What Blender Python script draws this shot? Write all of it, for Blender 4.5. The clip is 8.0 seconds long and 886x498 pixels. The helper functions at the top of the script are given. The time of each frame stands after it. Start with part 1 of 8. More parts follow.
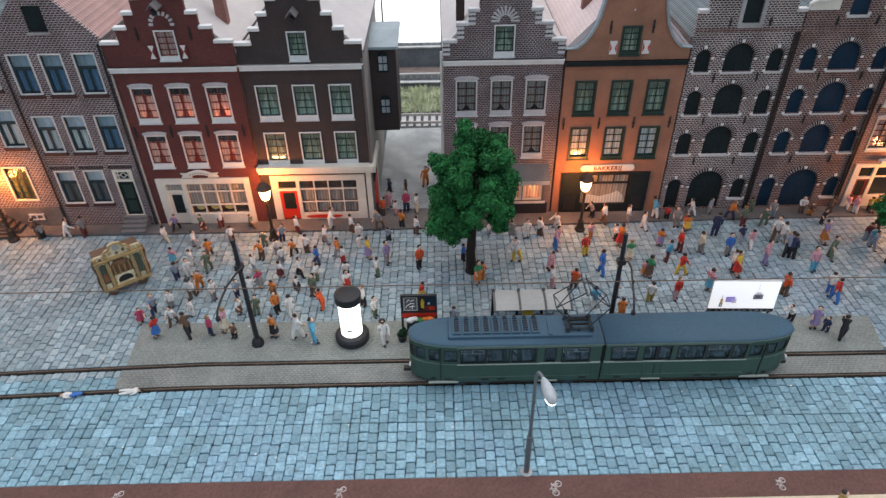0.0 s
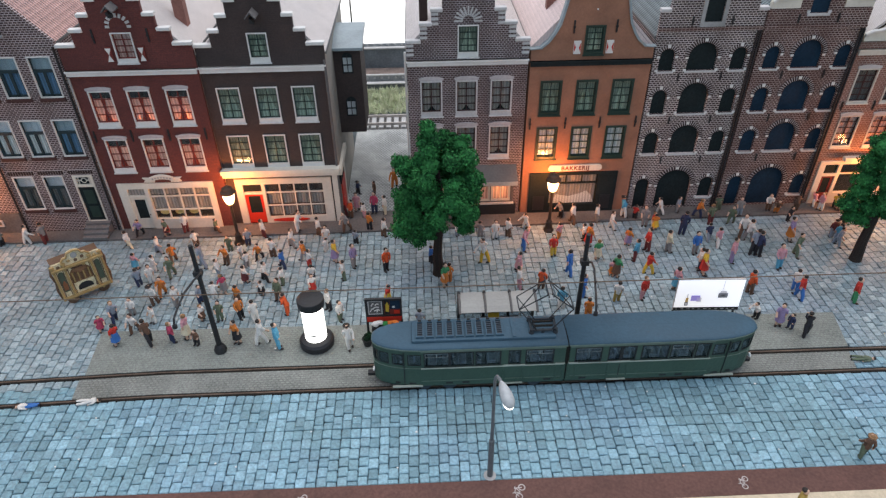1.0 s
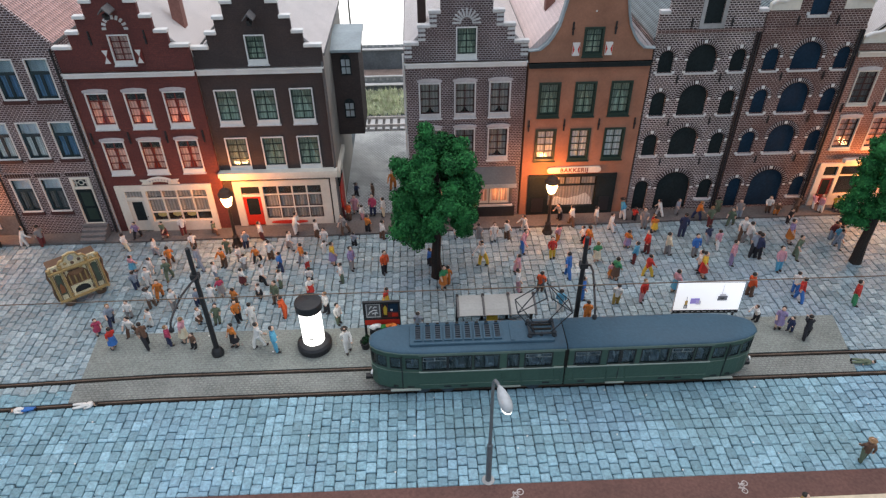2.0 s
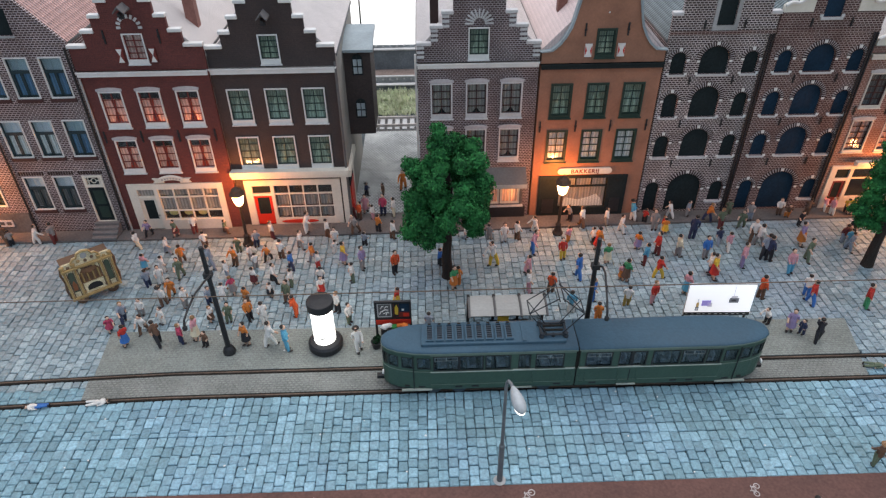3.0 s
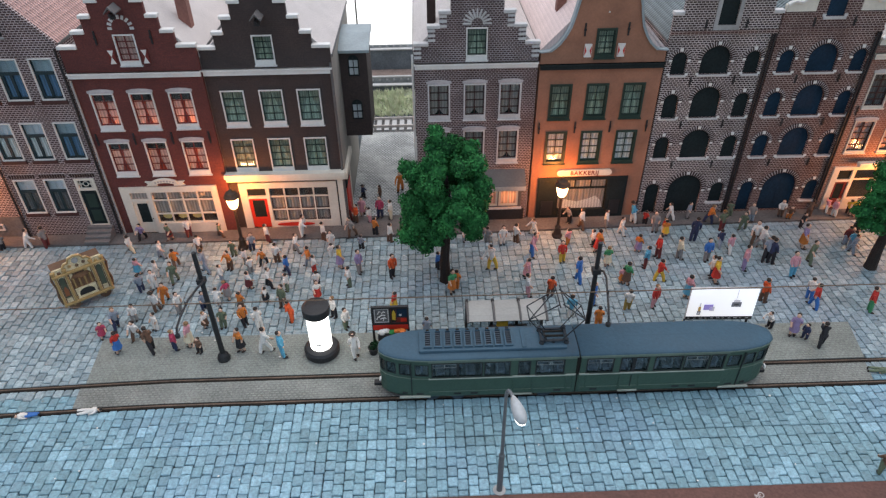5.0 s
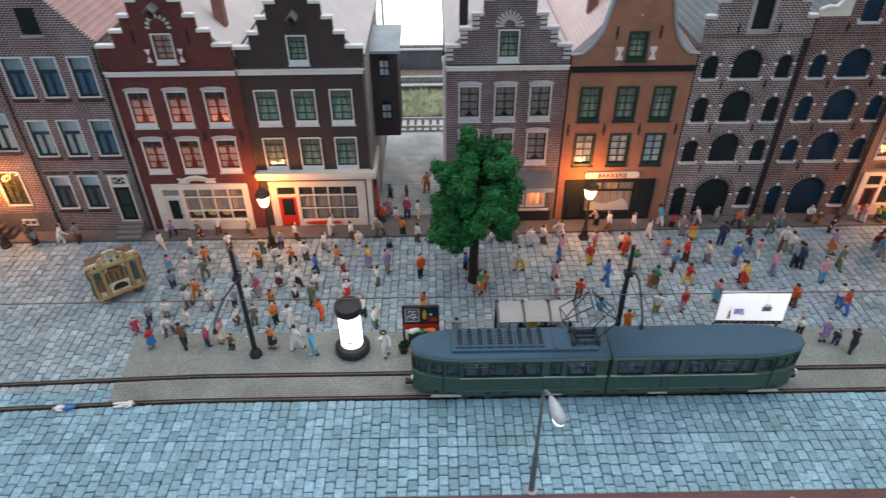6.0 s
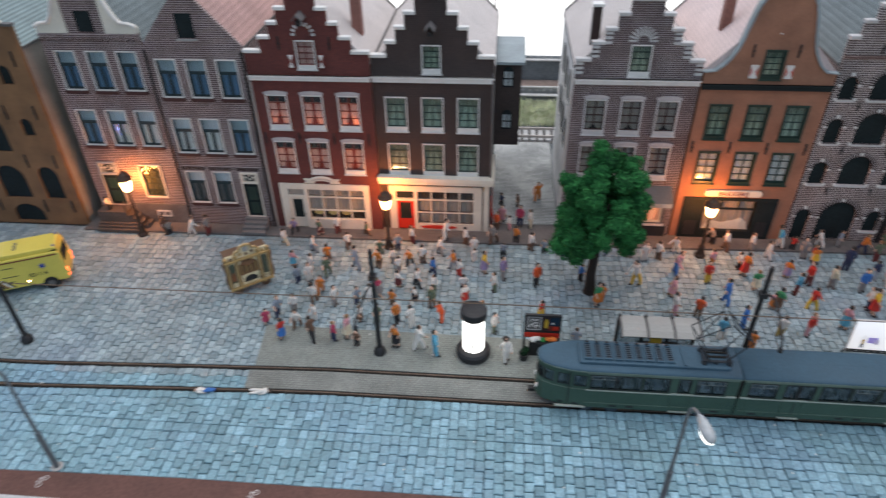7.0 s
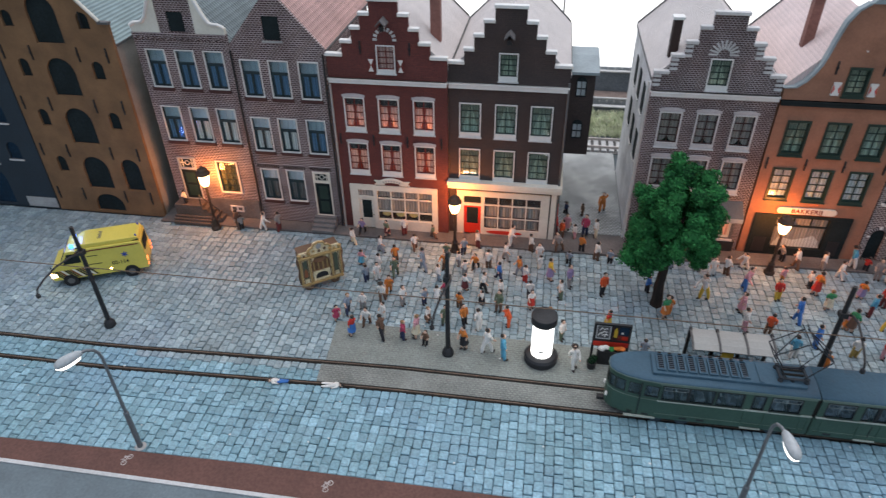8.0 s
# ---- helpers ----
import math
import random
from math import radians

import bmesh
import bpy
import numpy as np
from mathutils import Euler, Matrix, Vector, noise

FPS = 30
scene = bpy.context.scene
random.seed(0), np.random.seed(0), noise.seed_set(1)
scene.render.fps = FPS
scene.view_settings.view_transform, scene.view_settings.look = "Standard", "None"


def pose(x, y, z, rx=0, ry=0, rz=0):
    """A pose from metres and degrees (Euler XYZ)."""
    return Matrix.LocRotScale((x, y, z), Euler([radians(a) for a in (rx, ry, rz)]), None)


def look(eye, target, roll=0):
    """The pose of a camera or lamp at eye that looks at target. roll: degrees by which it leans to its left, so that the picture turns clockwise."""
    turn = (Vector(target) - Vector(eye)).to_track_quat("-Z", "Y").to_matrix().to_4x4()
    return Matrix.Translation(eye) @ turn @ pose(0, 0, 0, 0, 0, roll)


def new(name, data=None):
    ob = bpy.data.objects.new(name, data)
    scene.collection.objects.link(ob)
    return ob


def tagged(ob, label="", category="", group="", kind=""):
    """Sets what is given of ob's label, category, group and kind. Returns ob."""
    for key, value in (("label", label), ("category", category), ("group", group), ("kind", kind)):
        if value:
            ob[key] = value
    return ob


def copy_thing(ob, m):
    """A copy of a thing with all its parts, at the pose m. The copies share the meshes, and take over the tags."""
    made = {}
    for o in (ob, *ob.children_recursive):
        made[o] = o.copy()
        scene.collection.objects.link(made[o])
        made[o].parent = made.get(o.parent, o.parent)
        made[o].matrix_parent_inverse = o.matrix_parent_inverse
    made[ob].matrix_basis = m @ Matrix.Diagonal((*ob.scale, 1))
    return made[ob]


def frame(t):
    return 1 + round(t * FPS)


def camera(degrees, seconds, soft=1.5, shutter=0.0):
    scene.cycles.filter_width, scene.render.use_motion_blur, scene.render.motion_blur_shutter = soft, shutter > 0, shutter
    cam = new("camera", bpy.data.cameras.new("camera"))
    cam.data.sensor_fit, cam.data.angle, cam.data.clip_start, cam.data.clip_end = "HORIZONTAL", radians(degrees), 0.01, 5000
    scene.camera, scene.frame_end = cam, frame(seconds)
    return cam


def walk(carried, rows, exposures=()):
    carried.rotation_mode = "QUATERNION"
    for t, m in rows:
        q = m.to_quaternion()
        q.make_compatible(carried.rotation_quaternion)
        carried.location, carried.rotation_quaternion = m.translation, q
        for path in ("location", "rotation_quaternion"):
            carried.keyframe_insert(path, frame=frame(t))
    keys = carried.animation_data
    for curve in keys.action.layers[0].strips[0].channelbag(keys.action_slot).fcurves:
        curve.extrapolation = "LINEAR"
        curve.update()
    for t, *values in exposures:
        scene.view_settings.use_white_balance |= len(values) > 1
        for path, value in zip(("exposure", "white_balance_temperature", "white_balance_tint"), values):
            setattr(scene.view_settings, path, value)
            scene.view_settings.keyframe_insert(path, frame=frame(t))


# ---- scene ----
# A model street at scale 1:87. All sizes below are in model units; S turns them into metres.
S = 0.0132
EXPOSURE, KELVIN = 0.83, 7370.0
cam = camera(67.7, 8.0, soft=1.3, shutter=0.75)
PATH = [
    (0, (0.109, -0.404, 20.618), (0.118, 1.2, 19.423), -0.9),
    (0.5, (0.528, -0.297, 20.647), (0.561, 1.318, 19.468), -0.8),
    (1, (1.012, -0.166, 20.534), (1.066, 1.437, 19.339), -0.7),
    (2.5, (1.08, -0.005, 20.532), (1.135, 1.6, 19.339), -0.7),
    (3, (0.781, -0.032, 20.571), (0.822, 1.572, 19.378), -0.6),
    (3.5, (0.81, 0.063, 20.593), (0.859, 1.67, 19.403), -0.5),
    (4, (0.856, 0.287, 20.496), (0.905, 1.888, 19.298), -0.6),
    (5.5, (0.624, 0.489, 20.466), (0.67, 2.091, 19.271), -0.6),
    (6, (-0.106, 0.364, 20.597), (-0.089, 1.967, 19.401), -0.5),
    (6.5, (-1.372, 0.268, 20.735), (-1.411, 1.878, 19.549), -0.2),
    (7, (-2.978, -0.139, 21.014), (-3.139, 1.468, 19.835), -1.2),
    (7.5, (-3.952, -0.599, 21.169), (-4.178, 1.006, 19.997), -1.0),
    (8, (-4.571, -0.773, 21.188), (-4.838, 0.834, 20.027), -0.9),
]
walk(cam, [(t, look(S * Vector(eye), S * Vector(target), roll)) for t, eye, target, roll in PATH],
     [(0.0, EXPOSURE, KELVIN, 10.0), (5.5, EXPOSURE, KELVIN, 10.0), (6.5, EXPOSURE - 0.05, KELVIN, 10.0), (8.0, EXPOSURE - 0.12, KELVIN - 120.0, 10.0)])

# ---- light ----
world = bpy.data.worlds.new("sky")
scene.world = world
world.use_nodes = True
wn = world.node_tree
sky = wn.nodes.new("ShaderNodeTexSky")
sky.sky_type = 'NISHITA'
sky.sun_disc = False
sky.sun_elevation = radians(77)
sky.sun_rotation = radians(10)
bg = wn.nodes["Background"]
bg.inputs["Strength"].default_value = 0.15
wn.links.new(sky.outputs[0], bg.inputs["Color"])
sun = new("sun", bpy.data.lights.new("sun", 'SUN'))
sun.data.energy, sun.data.angle, sun.data.color = 1.30, radians(115), (1.0, 0.97, 0.93)
sun.matrix_world = look((0.2, 0.8, 2.8), (0, 0, 0))


def lamp_light(name, at, watts, colour, radius=0.25):
    data = bpy.data.lights.new(name, 'POINT')
    data.energy, data.color, data.shadow_soft_size = watts, colour, radius * S
    ob = new(name, data)
    ob.location = S * Vector(at)
    return ob


WARM = (1.0, 0.30, 0.065)

# ---- materials ----
def shader(name):
    m = bpy.data.materials.new(name)
    m.use_nodes = True
    nt = m.node_tree
    return m, nt, nt.nodes["Principled BSDF"]


def coords(nt, stretch=(1, 1, 1), swing=False):
    """Object coordinates in model units; swing lays x + y along the first axis and z along the second."""
    tc = nt.nodes.new("ShaderNodeTexCoord")
    mul = nt.nodes.new("ShaderNodeVectorMath")
    mul.operation = 'MULTIPLY'
    mul.inputs[1].default_value = [v / S for v in stretch]
    nt.links.new(tc.outputs["Object"], mul.inputs[0])
    if not swing:
        return mul.outputs[0]
    sep, add, com = nt.nodes.new("ShaderNodeSeparateXYZ"), nt.nodes.new("ShaderNodeMath"), nt.nodes.new("ShaderNodeCombineXYZ")
    nt.links.new(mul.outputs[0], sep.inputs[0])
    nt.links.new(sep.outputs[0], add.inputs[0])
    nt.links.new(sep.outputs[1], add.inputs[1])
    nt.links.new(add.outputs[0], com.inputs[0])
    nt.links.new(sep.outputs[2], com.inputs[1])
    return com.outputs[0]


def noise_node(nt, vec, scale, detail=4.0, rough=0.55):
    n = nt.nodes.new("ShaderNodeTexNoise")
    n.inputs["Scale"].default_value, n.inputs["Detail"].default_value, n.inputs["Roughness"].default_value = scale, detail, rough
    nt.links.new(vec, n.inputs["Vector"])
    return n.outputs["Fac"]


def spread(nt, value, low, high, lo_in=0.3, hi_in=0.7):
    r = nt.nodes.new("ShaderNodeMapRange")
    r.inputs[1].default_value, r.inputs[2].default_value, r.inputs[3].default_value, r.inputs[4].default_value = lo_in, hi_in, low, high
    nt.links.new(value, r.inputs[0])
    return r.outputs[0]


def times(nt, colour, value):
    m = nt.nodes.new("ShaderNodeVectorMath")
    m.operation = 'SCALE'
    nt.links.new(colour, m.inputs[0])
    nt.links.new(value, m.inputs["Scale"])
    return m.outputs[0]


def flat(nt, colour):
    c = nt.nodes.new("ShaderNodeRGB")
    c.outputs[0].default_value = (*colour, 1)
    return c.outputs[0]


def mixed(nt, fac, a, b):
    m = nt.nodes.new("ShaderNodeMix")
    m.data_type = 'RGBA'
    nt.links.new(fac, m.inputs[0])
    nt.links.new(a, m.inputs[6])
    nt.links.new(b, m.inputs[7])
    return m.outputs[2]


def bumped(nt, bsdf, height, depth, strength=0.6):
    b = nt.nodes.new("ShaderNodeBump")
    b.inputs["Strength"].default_value, b.inputs["Distance"].default_value = strength, depth * S
    nt.links.new(height, b.inputs["Height"])
    nt.links.new(b.outputs[0], bsdf.inputs["Normal"])


def paint(name, colour, rough=0.6, stain=0.18, grain=0.10, size=1.0, metal=0.0, bump=0.02, stretch=(1, 1, 1), gloss=0.35):
    """A painted or plain surface with stains, fine grain and slight relief."""
    m, nt, b = shader(name)
    v = coords(nt, stretch)
    big, fine = noise_node(nt, v, 0.7 / size, 5), noise_node(nt, v, 9.0 / size, 3)
    c = times(nt, times(nt, flat(nt, colour), spread(nt, big, 1 - stain, 1 + stain * 0.7)), spread(nt, fine, 1 - grain, 1 + grain))
    nt.links.new(c, b.inputs["Base Color"])
    nt.links.new(spread(nt, big, rough - 0.08, min(1.0, rough + 0.1)), b.inputs["Roughness"])
    b.inputs["Metallic"].default_value = metal
    b.inputs["Specular IOR Level"].default_value = gloss
    bumped(nt, b, fine, bump)
    return m


def brickwork(name, one, two, mortar, course=0.105, length=0.26, joint=0.016, rough=0.8, wear=0.25, lying=False, dirt=0.75):
    m, nt, b = shader(name)
    v = coords(nt, swing=not lying)
    t = nt.nodes.new("ShaderNodeTexBrick")
    t.inputs["Color1"].default_value, t.inputs["Color2"].default_value, t.inputs["Mortar"].default_value = (*one, 1), (*two, 1), (*mortar, 1)
    t.inputs["Scale"].default_value, t.inputs["Mortar Size"].default_value, t.inputs["Mortar Smooth"].default_value = 1.0, joint, 0.2
    t.inputs["Brick Width"].default_value, t.inputs["Row Height"].default_value, t.inputs["Bias"].default_value = length, course, -0.1
    nt.links.new(v, t.inputs["Vector"])
    big, fine = noise_node(nt, coords(nt), 0.6, 5), noise_node(nt, coords(nt), 14.0, 3)
    # the pointing is worn or filled with dirt in patches
    worn = spread(nt, noise_node(nt, coords(nt), 0.45, 6, 0.7), 0.0, dirt, 0.42, 0.66)
    soiled = mixed(nt, worn, t.outputs["Color"], flat(nt, two))
    c = times(nt, times(nt, soiled, spread(nt, big, 1 - wear, 1 + wear * 0.7)), spread(nt, fine, 0.75, 1.25))
    nt.links.new(c, b.inputs["Base Color"])
    b.inputs["Roughness"].default_value = rough
    inv = nt.nodes.new("ShaderNodeMath")
    inv.operation = 'SUBTRACT'
    inv.inputs[0].default_value = 1.0
    nt.links.new(t.outputs["Fac"], inv.inputs[1])
    bumped(nt, b, inv.outputs[0], 0.03, 0.7)
    return m


def ribbed(name, colour, pitch, along='X', course=0.0, rough=0.7, stain=0.2, depth=0.05, groove=0.72):
    """Roofing: ribs of that pitch, and rows across them where course is given."""
    m, nt, b = shader(name)
    v = coords(nt)
    w = nt.nodes.new("ShaderNodeTexWave")
    w.wave_type, w.bands_direction, w.wave_profile = 'BANDS', along, 'SIN'
    w.inputs["Scale"].default_value = 0.314 / pitch
    nt.links.new(v, w.inputs["Vector"])
    high = w.outputs["Fac"]
    if course:
        k = nt.nodes.new("ShaderNodeTexWave")
        k.wave_type, k.bands_direction, k.wave_profile = 'BANDS', 'X' if along == 'Y' else 'Z', 'SAW'
        k.inputs["Scale"].default_value = 0.314 / course
        nt.links.new(v, k.inputs["Vector"])
        a = nt.nodes.new("ShaderNodeMath")
        a.operation = 'MULTIPLY_ADD'
        a.inputs[1].default_value = 0.6
        nt.links.new(k.outputs["Fac"], a.inputs[0])
        nt.links.new(high, a.inputs[2])
        high = a.outputs[0]
    big = noise_node(nt, v, 0.8, 5)
    # Ribs and rows darken with depth: groove shade put into the tile colour.
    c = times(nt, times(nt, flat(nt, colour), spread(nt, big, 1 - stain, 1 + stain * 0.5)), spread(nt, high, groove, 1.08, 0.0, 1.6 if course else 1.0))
    nt.links.new(c, b.inputs["Base Color"])
    b.inputs["Roughness"].default_value = rough
    bumped(nt, b, high, depth, 0.9)
    return m


def stones(name, one, two, third, rough=0.62):
    """Cobbles: each stone has its own tone, by piece and by island."""
    m, nt, b = shader(name)
    geo, info = nt.nodes.new("ShaderNodeNewGeometry"), nt.nodes.new("ShaderNodeObjectInfo")
    add = nt.nodes.new("ShaderNodeMath")
    nt.links.new(geo.outputs["Random Per Island"], add.inputs[0])
    nt.links.new(info.outputs["Random"], add.inputs[1])
    fr = nt.nodes.new("ShaderNodeMath")
    fr.operation = 'FRACT'
    nt.links.new(add.outputs[0], fr.inputs[0])
    pos = nt.nodes.new("ShaderNodeVectorMath")
    pos.operation = 'SCALE'
    pos.inputs["Scale"].default_value = 1 / S
    nt.links.new(geo.outputs["Position"], pos.inputs[0])
    big, fine = noise_node(nt, pos.outputs[0], 0.35, 5, 0.6), noise_node(nt, pos.outputs[0], 8.0, 6, 0.7)
    c = mixed(nt, fr.outputs[0], flat(nt, one), flat(nt, two))
    c = mixed(nt, spread(nt, big, 0.0, 0.8, 0.45, 0.68), c, flat(nt, third))
    wide = noise_node(nt, pos.outputs[0], 0.19, 3, 0.5)
    c = mixed(nt, spread(nt, wide, 0.0, 0.45, 0.50, 0.66), c, flat(nt, (one[0] * 1.18, one[1] * 1.06, one[2] * 1.22)))
    ten = nt.nodes.new("ShaderNodeMath")
    ten.operation = 'MULTIPLY'
    ten.inputs[1].default_value = 7.31
    nt.links.new(fr.outputs[0], ten.inputs[0])
    f2 = nt.nodes.new("ShaderNodeMath")
    f2.operation = 'FRACT'
    nt.links.new(ten.outputs[0], f2.inputs[0])
    c = times(nt, times(nt, c, spread(nt, f2.outputs[0], 0.84, 1.13, 0.0, 1.0)), spread(nt, fine, 0.60, 1.34))
    nt.links.new(c, b.inputs["Base Color"])
    nt.links.new(spread(nt, fine, rough - 0.15, rough + 0.15), b.inputs["Roughness"])
    bumped(nt, b, fine, 0.05, 0.6)
    return m


def glass(name, tint=(0.9, 0.95, 1.0), gloss=0.10):
    m = bpy.data.materials.new(name)
    m.use_nodes = True
    nt = m.node_tree
    nt.nodes.clear()
    out, mix = nt.nodes.new("ShaderNodeOutputMaterial"), nt.nodes.new("ShaderNodeMixShader")
    clear, shine = nt.nodes.new("ShaderNodeBsdfTransparent"), nt.nodes.new("ShaderNodeBsdfGlossy")
    clear.inputs[0].default_value = (*tint, 1)
    shine.inputs["Roughness"].default_value = 0.08
    mix.inputs[0].default_value = gloss
    nt.links.new(clear.outputs[0], mix.inputs[1])
    nt.links.new(shine.outputs[0], mix.inputs[2])
    nt.links.new(mix.outputs[0], out.inputs[0])
    return m


def glow(name, colour, strength):
    m, nt, b = shader(name)
    b.inputs["Base Color"].default_value = (*colour, 1)
    b.inputs["Emission Color"].default_value = (*colour, 1)
    b.inputs["Emission Strength"].default_value = strength
    return m


def cloth(name, colour, shade_pitch=0.16):
    """A curtain: fold shade painted as bands from side to side, thin enough to let lamplight through."""
    m, nt, b = shader(name)
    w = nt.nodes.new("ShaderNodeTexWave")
    w.inputs["Scale"].default_value, w.inputs["Distortion"].default_value = 0.314 / shade_pitch, 1.5
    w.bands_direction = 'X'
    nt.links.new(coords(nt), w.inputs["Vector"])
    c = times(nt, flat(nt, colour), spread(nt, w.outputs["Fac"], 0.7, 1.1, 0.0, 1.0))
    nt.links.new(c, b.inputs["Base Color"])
    b.inputs["Roughness"].default_value = 0.9
    thin = nt.nodes.new("ShaderNodeBsdfTranslucent")
    nt.links.new(c, thin.inputs[0])
    mix = nt.nodes.new("ShaderNodeMixShader")
    mix.inputs[0].default_value = 0.25
    nt.links.new(b.outputs[0], mix.inputs[1])
    nt.links.new(thin.outputs[0], mix.inputs[2])
    nt.links.new(mix.outputs[0], nt.nodes["Material Output"].inputs[0])
    return m


